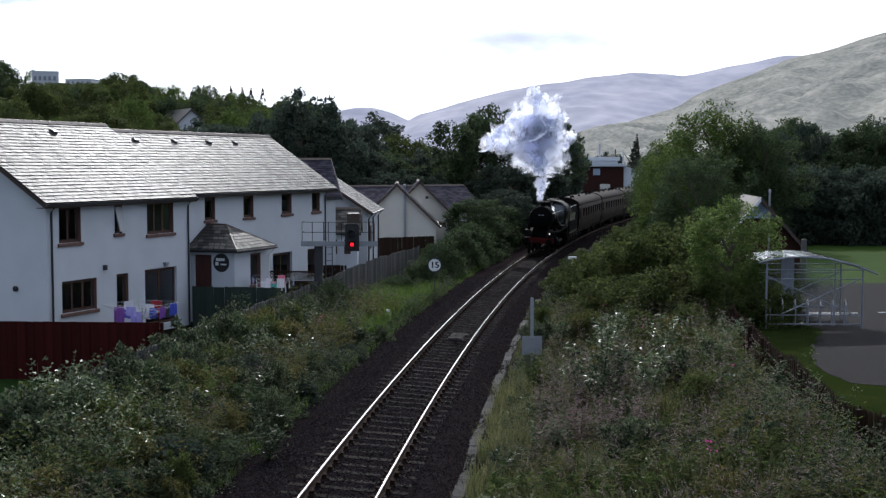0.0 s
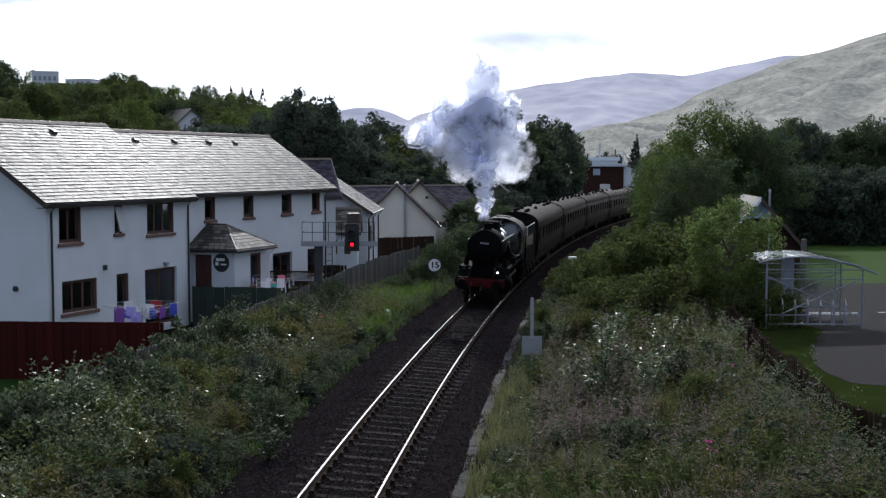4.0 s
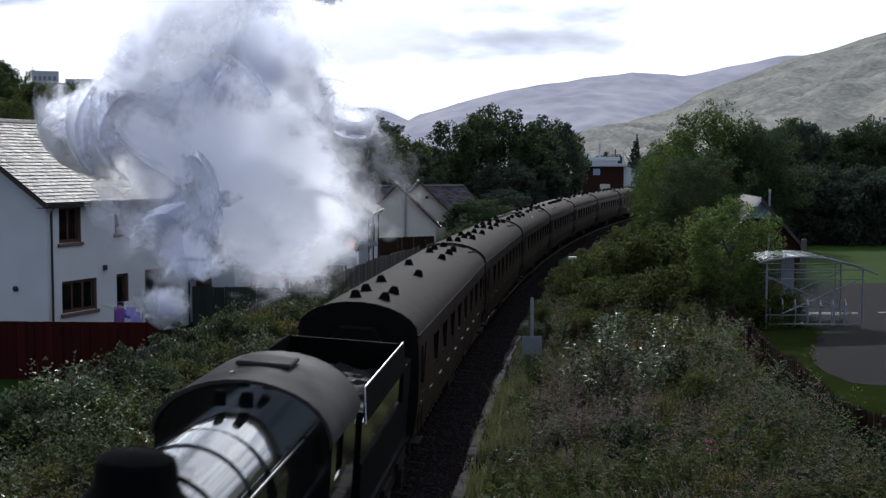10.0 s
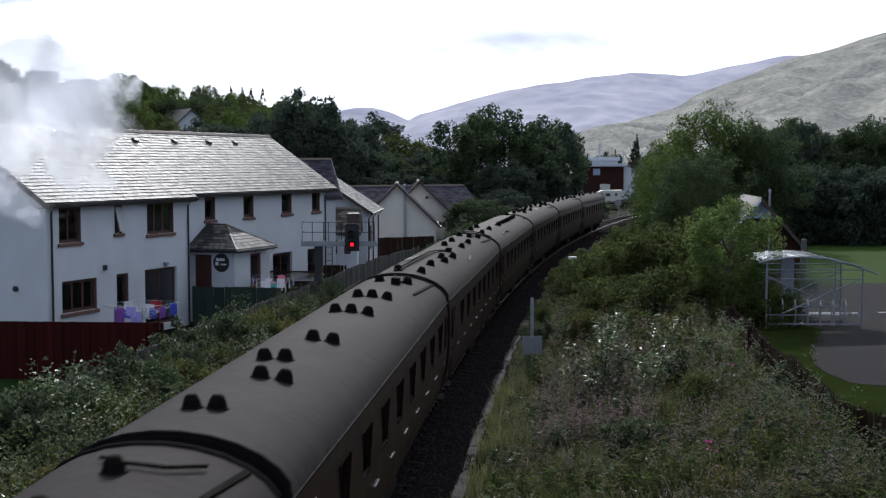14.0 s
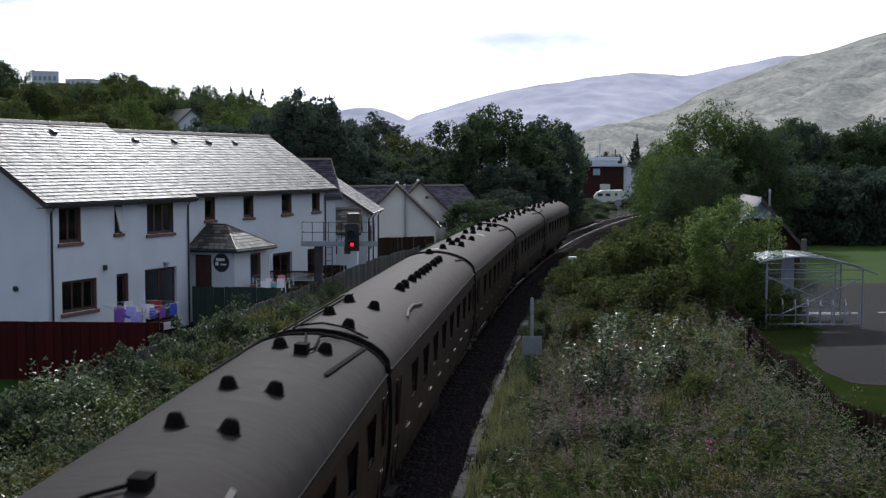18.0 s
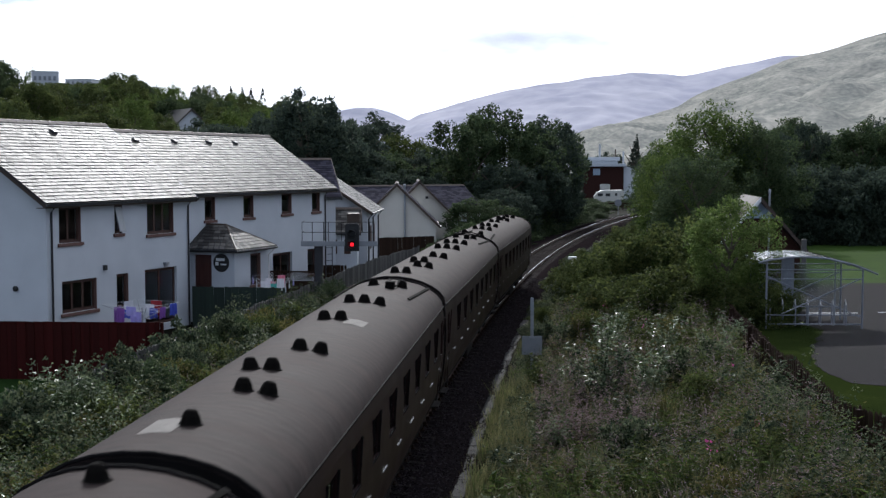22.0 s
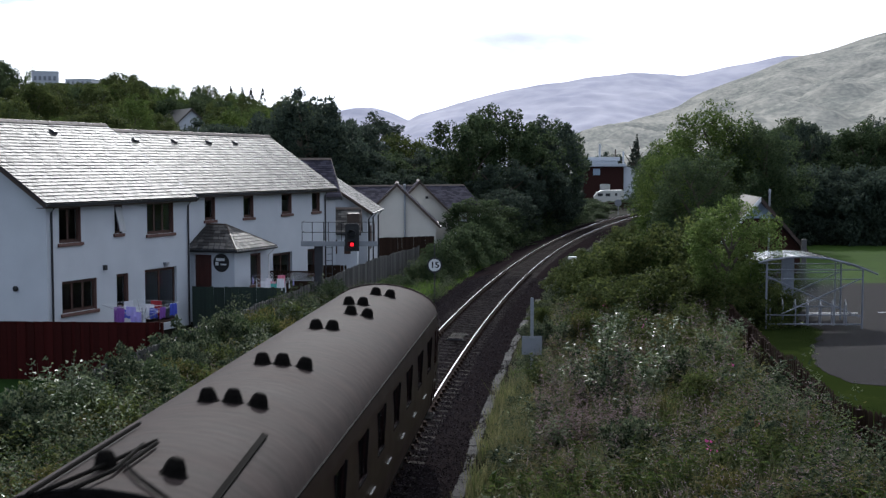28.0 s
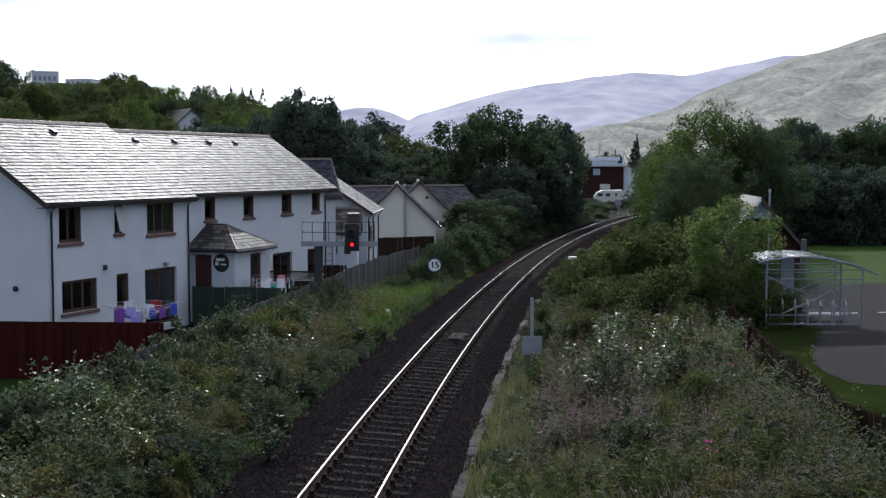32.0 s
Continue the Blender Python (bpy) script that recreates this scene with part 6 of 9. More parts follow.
# left bank: bushes by the fence and the line
for (s_, lat, h, r, k) in ((64, -4.9, 1.9, 1.4, "bush"), (70, -5.0, 2.6, 1.7, "bush"), (76, -4.6, 3.0, 1.9, "bush"), (82, -4.4, 3.2, 2.0, "bush"), (88, -4.8, 3.4, 2.2, "bush"), (95, -4.8, 3.2, 2.0, "bush"), (102, -5.0, 3.6, 2.2, "bush"), (57, -5.3, 1.5, 1.2, "bush"), (110, -5.2, 3.6, 2.3, "bush"), (118, -5.4, 3.8, 2.4, "bush"), (128, -5.6, 3.8, 2.5, "bush"), (138, -6, 3.8, 2.5, "bush"), (148, -7.0, 3.6, 2.5, "bush"),
                           (47.5, -6.6, 2.0, 0.95, "bush"), (45.5, -6.2, 1.4, 1.0, "bush"), (40, -6.6, 1.3, 1.0, "bush"), (52, -6.5, 0.9, 0.8, "bush")):
    q = on_line(s_, lat)
    plant(k, q.x, q.y, h, r, "dark green bush beside the fence and the line", "bush", 0.0, "lineside bushes", 0.1)


def undergrowth(name, label, seed, places, high, per, leaf, key, spread=0.28):
    """Leafy stalks over a strip: places is an array of x, y; one joined mesh."""
    r = np.random.RandomState(seed)
    n = len(places)
    z = ground_z(places[:, 0], places[:, 1])
    h = high * r.uniform(0.55, 1.25, n) * (1.0 + 0.55 * wavy(places[:, 0], places[:, 1], 1.7, seed))
    lean = r.normal(size=(n, 2)) * 0.16
    u = r.rand(n, per) ** 0.7
    rad = spread * (1.1 - u * 0.75) * r.uniform(0.2, 1.0, (n, per))
    a = r.rand(n, per) * 6.283
    p = np.empty((n, per, 3))
    p[:, :, 0] = places[:, None, 0] + lean[:, None, 0] * u * h[:, None] + rad * np.cos(a)
    p[:, :, 1] = places[:, None, 1] + lean[:, None, 1] * u * h[:, None] + rad * np.sin(a)
    p[:, :, 2] = z[:, None] + u * h[:, None]
    pts = p.reshape(-1, 3)
    v, f = leaves(pts, leaf * r.uniform(0.6, 1.4, len(pts)), r, 0.5, 0.8)
    ob = new(name, quick_mesh(name, v, f, M[key]))
    return tagged(ob, label, "undergrowth", kind="stuff"), np.column_stack([places + lean * h[:, None], z + h])


def blades(name, label, seed, places, high, key, width=0.012):
    """Thin upright blades or stalks."""
    r = np.random.RandomState(seed)
    n = len(places)
    z = ground_z(places[:, 0], places[:, 1])
    h = high * r.uniform(0.5, 1.3, n) * (1.0 + 0.4 * wavy(places[:, 0], places[:, 1], 1.2, seed))
    a = r.rand(n) * 6.283
    lean = r.normal(size=(n, 2)) * 0.22 * h[:, None]
    w = width * r.uniform(0.6, 1.5, n)
    v = np.empty((n, 6, 3))
    for k, (sd, up, ln) in enumerate(((-1, 0, 0), (1, 0, 0), (0.8, 0.6, 0.38), (-0.8, 0.6, 0.38), (0.12, 1, 1), (-0.12, 1, 1))):
        v[:, k, 0] = places[:, 0] + sd * w * np.cos(a) + lean[:, 0] * ln
        v[:, k, 1] = places[:, 1] + sd * w * np.sin(a) + lean[:, 1] * ln
        v[:, k, 2] = z - 0.02 + up * h
    face = (np.arange(n)[:, None, None] * 6 + np.array([[0, 1, 2, 3], [3, 2, 4, 5]])).reshape(-1, 4)
    ob = new(name, quick_mesh(name, v.reshape(-1, 3), face, M[key]))
    return tagged(ob, label, "grass", kind="stuff")


def strip(seed, n, s0, s1, lat0, lat1, patch=None, power=1.6):
    """Places along the line, denser near the camera; patch: a size of clumps and a share kept."""
    r = np.random.RandomState(seed)
    s = s0 + (s1 - s0) * r.rand(n) ** power
    lat = r.uniform(lat0, lat1, n)
    inside = lat < np.interp(s, [8, 14, 20, 33, 44, 60], [10.2, 9.55, 9.25, 9.3, 10.0, 11.0]) + r.uniform(-0.5, 0.25, n)
    s, lat = s[inside], lat[inside]
    if patch:
        keep = wavy(s, lat, patch[0], seed) > patch[1]
        s, lat = s[keep], lat[keep]
    t = np.interp(s, LS, LT)
    return np.column_stack([np.interp(s, LS, LX) + lat * np.cos(t), np.interp(s, LS, LY) - lat * np.sin(t)])


def spires(name, label, seed, places, high, key, top_key, rad=0.15, per=26, top=14):
    """Upright willowherb: narrow leaves up a stalk, and a thinner coloured head."""
    r = np.random.RandomState(seed)
    n = len(places)
    z = ground_z(places[:, 0], places[:, 1])
    h = high * r.uniform(0.7, 1.25, n)
    lean = r.normal(size=(n, 2)) * 0.10
    for low, up, cnt, wide, ln, asp, k in ((0.0, 0.82, per, rad, 0.15, 0.24, key), (0.66, 1.06, top, rad * 0.45, 0.07, 0.32, top_key)):
        u = low + (up - low) * r.rand(n, cnt)
        a = r.rand(n, cnt) * 6.283
        w = wide * (1.15 - 0.6 * u)
        out = np.stack([np.cos(a), np.sin(a), r.uniform(-0.35, 0.55, (n, cnt))], 2)
        base = np.stack([places[:, None, 0] + lean[:, None, 0] * u * h[:, None], places[:, None, 1] + lean[:, None, 1] * u * h[:, None], z[:, None] + u * h[:, None]], 2)
        mid = base + out * w[:, :, None] * 0.55
        tip = base + out * (w[:, :, None] * 0.55 + ln * r.uniform(0.6, 1.3, (n, cnt, 1)))
        sidew = np.stack([-np.sin(a), np.cos(a), 0 * a], 2) * (ln * asp * 0.5)
        half = (base + tip) * 0.5
        half[:, :, 2] += 0.012
        v = np.stack([base, half + sidew, tip, half - sidew], 2).reshape(-1, 3)
        ob = new(name if k == key else "seed_heads", quick_mesh(name, v, np.arange(n * cnt * 4).reshape(-1, 4), M[k]))
        tagged(ob, label if k == key else "rosy brown tops of willowherb going to seed", "undergrowth", kind="stuff")


# left bank
undergrowth("bank_weeds", "dense dark green weeds on the bank beside the line", 1, strip(1, 4800, 9, 60, -8.1, -2.9), 0.62, 24, 0.075, "weed")
undergrowth("bank_weeds", "tall leafy nettles along the fence", 2, strip(2, 1500, 9, 50, -8.1, -4.6, (1.9, 0.0)), 1.5, 38, 0.10, "weed", 0.24)
undergrowth("bank_weeds", "yellowing dock and weeds among the green", 3, strip(3, 1100, 9, 45, -7.6, -3.6, (2.2, 0.2)), 0.9, 22, 0.07, "dry", 0.22)
_, tips = undergrowth("bank_weeds", "dark green brambles on the far part of the bank", 4, strip(4, 1600, 40, 150, -7.2, -3.2), 0.7, 20, 0.12, "weed", 0.4)
undergrowth("bank_weeds", "low dark weeds spreading to the ballast edge", 28, strip(28, 1500, 9, 60, -4.6, -2.75, (1.3, -0.05)), 0.38, 20, 0.06, "weed", 0.2)
blades("bank_grass", "long green grass beside the ballast", 5, strip(5, 18000, 9, 90, -4.8, -2.9, (1.1, 0.05)), 0.34, "fresh_blade", 0.005)
blades("bank_grass", "bright grass patch below the grey fence", 6, strip(6, 14000, 40, 60, -6.3, -3.3, (2.6, -0.45), 1.0), 0.72, "fresh_blade", 0.014)
undergrowth("bank_weeds", "yellowing weeds in patches on the bank", 8, strip(8, 900, 9, 50, -7.8, -3.4, (2.6, 0.15)), 1.0, 26, 0.08, "olive", 0.26)
spires("bank_weeds", "upright willowherb stalks along the fence", 31, strip(31, 1700, 9, 52, -8.0, -3.8, (2.1, 0.0)), 1.4, "weed", "rosy", top=7)
spires("bank_weeds", "upright yellow-green willowherb stalks", 32, strip(32, 2000, 9, 50, -7.8, -3.6, (2.4, 0.05)), 1.2, "olive", "olive")
# right bank
undergrowth("bank_weeds", "yellow-green weeds in patches on the bank", 9, strip(9, 1300, 9, 46, 3.5, 10.4, (2.6, 0.0)), 0.7, 24, 0.075, "olive", 0.28)
undergrowth("bank_weeds", "mixed weeds on the rising bank beside the car park fence", 11, strip(11, 4600, 8, 46, 2.9, 10.8), 0.55, 22, 0.075, "weed")
spires("bank_weeds", "tall willowherb stalks gone to seed", 33, strip(33, 1700, 9, 46, 3.8, 10.6, (1.9, 0.0)), 1.2, "weed", "rosy", top=6)
spires("bank_weeds", "brown dying willowherb stalks on the bank", 34, strip(34, 650, 9, 46, 3.9, 10.6, (2.3, 0.15)), 1.05, "dry", "rosy", 0.13)
spires("bank_weeds", "upright yellow-green willowherb stalks", 35, strip(35, 1300, 9, 46, 3.6, 10.6, (1.6, 0.05)), 0.95, "olive", "olive", 0.16)
blades("bank_grass", "tall pale flowering grass on the near bank", 20, strip(20, 22000, 8, 26, 3.4, 10.6, (1.5, -0.1), 1.0), 0.7, "blade", 0.005)
blades("bank_grass", "rosy seeding stalks on the near bank", 24, strip(24, 4000, 8, 34, 3.6, 10.4, (2.0, 0.1), 1.0), 0.8, "rosy", 0.004)
undergrowth("bank_weeds", "pale leafy weeds low on the bank", 36, strip(36, 350, 8, 30, 3.0, 7.5, (1.6, 0.0), 1.0), 0.8, 26, 0.075, "pale_leaf", 0.24)
undergrowth("bank_weeds", "pale leafy weeds below the fence", 37, strip(37, 700, 9, 34, -7.8, -4.5, (1.6, 0.0), 1.0), 1.2, 28, 0.08, "pale_leaf", 0.26)
undergrowth("bank_weeds", "leafy weeds under the lineside trees", 14, strip(14, 2200, 36, 150, 3.8, 11.0), 0.9, 22, 0.12, "weed", 0.4)
blades("bank_grass", "long yellow-green grass on the bank", 15, strip(15, 40000, 8, 60, 3.5, 10.8), 0.62, "blade", 0.009)
blades("bank_grass", "tufts of grass at the edge of the ballast", 18, strip(18, 9000, 8, 60, 2.5, 3.8, (0.9, 0.2)), 0.28, "blade", 0.0045)
blades("bank_grass", "tall pale grass low on the bank", 19, strip(19, 26000, 8, 30, 2.9, 6.0, (1.3, -0.15), 1.0), 0.6, "blade", 0.005)

blades("bank_grass", "dry pale grass fringing the ballast", 25, strip(25, 11000, 8, 70, 2.5, 3.7, (0.8, 0.1)), 0.30, "blade", 0.005)
blades("bank_grass", "fresh green grass fringing the ballast", 26, strip(26, 6000, 8, 60, 2.6, 3.8, (1.1, 0.1)), 0.30, "fresh_blade", 0.005)
undergrowth("bank_weeds", "small leafy weeds creeping over the ballast edge", 27, strip(27, 500, 8, 60, 2.75, 3.5, (1.2, 0.05)), 0.35, 18, 0.06, "weed", 0.2)
spires("bank_weeds", "fresh green willowherb in the foreground", 41, strip(41, 1500, 7, 17, 4.2, 11.0, (1.5, -0.05), 1.0), 0.85, "leaf_bright", "olive", 0.17, 30, 8)
blades("bank_grass", "fresh green grass in the foreground", 42, strip(42, 16000, 7, 17, 3.2, 11.0, (1.7, -0.1), 1.0), 0.55, "fresh_blade", 0.006)
spires("bank_weeds", "fresh green willowherb along the fence", 43, strip(43, 1100, 9, 25, -8.0, -4.6, (1.7, 0.0), 1.0), 1.7, "leaf_bright", "olive", 0.19, 34, 8)
undergrowth("bank_weeds", "pale leafy nettles in the foreground", 44, strip(44, 800, 9, 20, -8.0, -4.2, (1.3, 0.0), 1.0), 1.9, 30, 0.09, "pale_leaf", 0.26)
spires("bank_weeds", "rosy willowherb clumps gone to seed", 38, strip(38, 260, 12, 40, 4.6, 9.5, (1.4, 0.25), 1.0), 1.25, "dry", "rosy", 0.13, 14, 20)


verge_rng = np.random.RandomState(71)
w_ = verge_rng.uniform(22, 46, 16000)
edge_ = np.array([KERB(max(q, 31.4)) for q in w_])
blades("bank_grass", "short rough grass of the verge", 72, np.column_stack([edge_ - np.abs(verge_rng.normal(size=16000)) * 1.1 + 0.18, w_]), 0.07, "verge", 0.007)


def heads(name, label, seed, places, lift, per, size, key, spread):
    r = np.random.RandomState(seed)
    z = ground_z(places[:, 0], places[:, 1]) + lift * r.uniform(0.7, 1.2, len(places))
    p = np.column_stack([places, z])[:, None, :] + r.normal(size=(len(places), per, 3)) * np.array([spread, spread, spread * 1.8])
    p = p.reshape(-1, 3)
    v, f = leaves(p, size * r.uniform(0.6, 1.5, len(p)), r, 0.8, 0.3)
    ob = new(name, quick_mesh(name, v, f, M[key]))
    return tagged(ob, label, "flowers", kind="stuff")


heads("seed_heads", "pale fluffy seed heads of willowherb", 21, strip(21, 300, 9, 44, 4.0, 10.4, (1.4, 0.0)), 1.2, 16, 0.030, "fluff", 0.055)
heads("seed_heads", "pale fluffy seed heads along the fence", 22, strip(22, 220, 9, 50, -8.0, -4.2, (1.6, 0.0)), 1.15, 14, 0.026, "fluff", 0.06)
heads("pink_flowers", "a few pink flower spikes on the banks", 23, np.concatenate([strip(23, 5, 10, 40, 5, 10), strip(24, 6, 10, 40, -7.6, -5)]), 1.1, 12, 0.05, "pink", 0.05)


fence_rng = random.Random(8)
for i in range(46):
    s_ = 12 + 38 * (i + fence_rng.random()) / 46
    q = on_line(s_, fence_rng.uniform(-7.5, -6.0))
    tall = float(np.interp(s_, [12, 17, 20, 23, 26, 33, 44, 50], [2.2, 2.3, 2.2, 1.5, 2.0, 2.0, 1.8, 1.5])) * fence_rng.uniform(0.7, 1.08)
    plant(fence_rng.choice(["bush_gloss", "bush", "bush_gloss", "bush_light"]), q.x, q.y, tall, fence_rng.uniform(0.6, 0.95), "tall leafy bush crowding the grey fence", "bush", 0.0, "fence bushes", 0.1)
mound_rng = random.Random(42)
for i in range(150):
    left = i % 5 < 2
    s_ = 11 + 37 * mound_rng.random() ** 1.15
    lat = mound_rng.uniform(-7.4, -3.2) if left else mound_rng.uniform(3.5, 8.6)
    if 2.8 < lat < 5.6 and s_ < 34 or s_ > 34 and -6.3 < lat < 0:
        continue
    q = on_line(s_, lat)
    kind = mound_rng.choice(["bush_weed", "bush_gloss", "bush_olive", "bush_olive", "bush_weed", "bush_light"] if left else ["bush_light", "bush_gloss", "bush_olive", "bush_weed", "bush_light", "bush_olive"])
    r_ = mound_rng.uniform(0.35, 0.8)
    plant(kind, q.x, q.y, mound_rng.uniform(0.8, 1.7) * (0.75 + 0.4 * r_), r_, "leafy clump of weeds standing out of the bank", "bush", 0.0, "weed clumps", 0.1)


blades("bank_grass", "long yellow-green grass low on the bank", 51, strip(51, 20000, 8, 30, 2.5, 5.6, (0.9, 0.0), 1.0), 0.6, "lit_grass", 0.0055)
blades("bank_grass", "long yellowing grass higher on the bank", 52, strip(52, 22000, 8, 30, 4.5, 9.6, (1.3, 0.05), 1.0), 0.72, "lit_grass", 0.0055)
spires("bank_weeds", "pale willowherb gone to seed beside the paling fence", 53, strip(53, 260, 8, 19, 7.6, 9.9, (1.2, -0.2), 1.0), 1.0, "leaf_bright", "olive", 0.15, 28, 8)
undergrowth("bank_weeds", "tall leafy weeds hiding the foot of the paling fence", 57, strip(57, 700, 7, 16.5, 8.2, 10.4, None, 1.0), 1.15, 30, 0.075, "weed", 0.24)
spires("bank_weeds", "green willowherb in patches on the bank", 56, strip(56, 1500, 9, 30, 4.6, 9.6, (1.5, 0.1), 1.0), 0.95, "leaf_bright", "olive", 0.17, 30, 6)
spires("bank_weeds", "rosy willowherb in the middle of the bank", 54, strip(54, 800, 16, 29, 3.9, 6.4, (1.1, 0.0), 1.0), 1.2, "weed", "rosy", 0.13, 20, 24)
heads("seed_heads", "pale fluffy seed heads beside the fence", 55, strip(55, 260, 8, 24, 6.5, 9.9, (1.2, -0.1), 1.0), 1.1, 16, 0.030, "fluff", 0.055)


# the thicket that fills the bank between fence and line, steep towards the ballast
thick_rng = random.Random(61)
for i in range(64):
    s_ = 12.5 + 23 * (i + thick_rng.random()) / 64
    lat = thick_rng.choice([thick_rng.uniform(-7.5, -6.3), thick_rng.uniform(-6.4, -4.9), thick_rng.uniform(-5.0, -3.9)])
    if s_ > 28 and lat > -5.6:
        lat -= 1.2
    high = float(np.interp(lat, [-7.5, -6.4, -5, -3.9], [2.45, 2.05, 1.6, 1.15])) * thick_rng.uniform(0.85, 1.12)
    # darker leaf kinds nearest the line paint the thicket's shaded flank
    kind = thick_rng.choice(["bush_gloss", "bush_gloss", "bush"]) if lat < -6.4 else thick_rng.choice(["bush_olive", "bush_olive", "bush_light", "bush_gloss"]) if lat < -5 else thick_rng.choice(["bush_dark", "bush_gloss", "bush"])
    q = on_line(s_, lat)
    plant(kind, q.x, q.y, high, thick_rng.uniform(0.8, 1.2), {"bush_gloss": "glossy-leaved bush in the thicket on the bank", "bush_olive": "yellowing bush in the thicket on the bank", "bush_light": "light green bush in the thicket on the bank", "bush_dark": "bush at the thicket's edge, dark for its shaded flank", "bush": "green bush in the thicket on the bank"}[kind], "bush", 0.0, "thicket on the bank", 0.1)


# low dark bushes spilling over the edge of the ballast, with gaps
spill_rng = random.Random(77)
for i in range(26):
    s_ = 11 + 30 * (i + spill_rng.random()) / 26
    if i % 5 == 3:
        continue
    q = on_line(s_, spill_rng.uniform(-3.9, -3.1))
    r_ = spill_rng.uniform(0.35, 0.75)
    plant(spill_rng.choice(["bush_gloss", "bush_dark", "bush_weed"]), q.x, q.y, r_ * spill_rng.uniform(1.1, 1.5), r_, "low dark bush spilling over the edge of the ballast", "bush", 0.0, "weed clumps", 0.1)


# shrubs with large pale-edged leaves standing out of the weeds
def shrub(x, y, high, radius, label, key="gloss_leaf", big=1.0):
    z = float(ground_z(x, y)) - 0.05
    t = thing("shrub", label, "shrub", pose(x, y, z), "shrubs on the banks")
    r = np.random.RandomState(int(abs(x * 131 + y * 17)))
    sh = Shape()
    pts = []
    for i in range(9):
        a, l = r.rand() * 6.283, r.uniform(0.4, 1.0) * radius
        tip = Vector((math.cos(a) * l, math.sin(a) * l, high * r.uniform(0.7, 1.05)))
        mid = Vector((tip.x * 0.35, tip.y * 0.35, tip.z * 0.55))
        sh.tube([(0, 0, 0), mid, tip], 0.014, 5, 0.004)
        for k in range(34):
            u = r.uniform(0.15, 1.0)
            b = mid.lerp(tip, (u - 0.4) / 0.6) if u > 0.4 else mid * (u / 0.4)
            pts.append((b.x + r.normal() * 0.09, b.y + r.normal() * 0.09, b.z + r.normal() * 0.05))
    part("stem", sh, M["weed"], t)
    pts = np.array(pts)
    v, f = leaves(pts, r.uniform(0.08, 0.19, len(pts)) * big, r, 0.45, 1.6)
    part("foliage", quick_mesh("foliage", v, f, M[key]), None, t)
    return t


for (x, y, h, r) in ((-8.85, 27.8, 3.1, 0.5), (-8.5, 28.6, 3.2, 0.5), (-8.2, 29.6, 2.7, 0.5), (-8.65, 28.2, 2.6, 0.6), (-8.6, 29.5, 2.6, 0.7), (-8.2, 31.5, 2.0, 0.8), (-8.0, 33.5, 1.6, 0.7), (-7.6, 35.5, 1.9, 0.9), (-7.0, 38.5, 1.7, 0.9), (-6.5, 42, 1.7, 0.9), (-6.6, 33, 1.4, 0.8), (-5.6, 36, 1.3, 0.8), (-6.2, 29.5, 1.4, 0.9), (-7.6, 27.0, 1.2, 0.8), (-4.8, 33.2, 1.1, 0.8), (-4.4, 38, 1.1, 0.8), (-5.0, 44, 1.5, 0.9), (-5.4, 48.5, 2.2, 0.9), (-4.2, 30, 1.0, 0.7),
                     (4.9, 37.5, 2.0, 0.8), (5.4, 34.0, 1.5, 0.8), (4.0, 33.0, 1.3, 0.6), (2.6, 31.5, 1.2, 0.6), (6.3, 36, 1.5, 0.8), (5.8, 31.5, 1.6, 0.7), (7.2, 33.5, 1.3, 0.7), (3.4, 36.5, 1.3, 0.6), (6.4, 29, 1.2, 0.7), (4.3, 28.8, 1.2, 0.7), (1.4, 27.6, 0.9, 0.6), (2.2, 28.5, 0.8, 0.6), (7.6, 29.5, 1.1, 0.7), (5.2, 39.5, 2.1, 0.8), (8.2, 36, 1.3, 0.8)):
    shrub(x, y, h, r, "leafy shrub with pale leaves among the weeds", "pale_leaf" if h > 1.25 else "gloss_leaf")
for (x, y, h, r, key) in ((3.9, 31.0, 2.75, 0.55, "pale_leaf"), (4.3, 31.8, 2.6, 0.6, "gloss_leaf"), (3.6, 32.2, 2.4, 0.6, "gloss_leaf"), (4.1, 31.3, 1.7, 0.8, "gloss_leaf"), (2.6, 27.5, 1.3, 0.5, "pale_leaf"), (4.9, 30.0, 1.8, 0.5, "pale_leaf"), (1.2, 25.2, 0.9, 0.5, "leaf_bright"), (1.9, 24.6, 0.8, 0.6, "leaf_bright"), (0.75, 23.8, 0.8, 0.5, "pale_leaf")):
    shrub(x, y, h, r, {"pale_leaf": "tall shrub with pale glinting leaves on the bank", "gloss_leaf": "tall dark leafy shrub on the bank", "leaf_bright": "bright green leafy plant low on the bank"}[key], key, 1.1)
sr = random.Random(12)
for i in range(30):
    s_ = 14.5 + 33 * (i + sr.random()) / 30
    q = on_line(s_, sr.uniform(-7.7, -6.3))
    shrub(q.x, q.y, sr.uniform(1.5, 2.5), sr.uniform(0.6, 1.0), "tall leafy shrub growing against the grey fence", "gloss_leaf" if i % 3 else "leaf_light")
for i in range(34):
    left = i % 2
    s_ = 13 + 34 * sr.random() ** 1.2
    q = on_line(s_, sr.uniform(-6.2, -3.4) if left else sr.uniform(3.6, 8.6))
    shrub(q.x, q.y, sr.uniform(0.7, 1.4), sr.uniform(0.45, 0.9), "leafy weed plant with pale stems on the bank", sr.choice(["gloss_leaf", "olive", "leaf_light", "gloss_leaf"]), sr.uniform(0.6, 1.1))
edge_rng = random.Random(31)
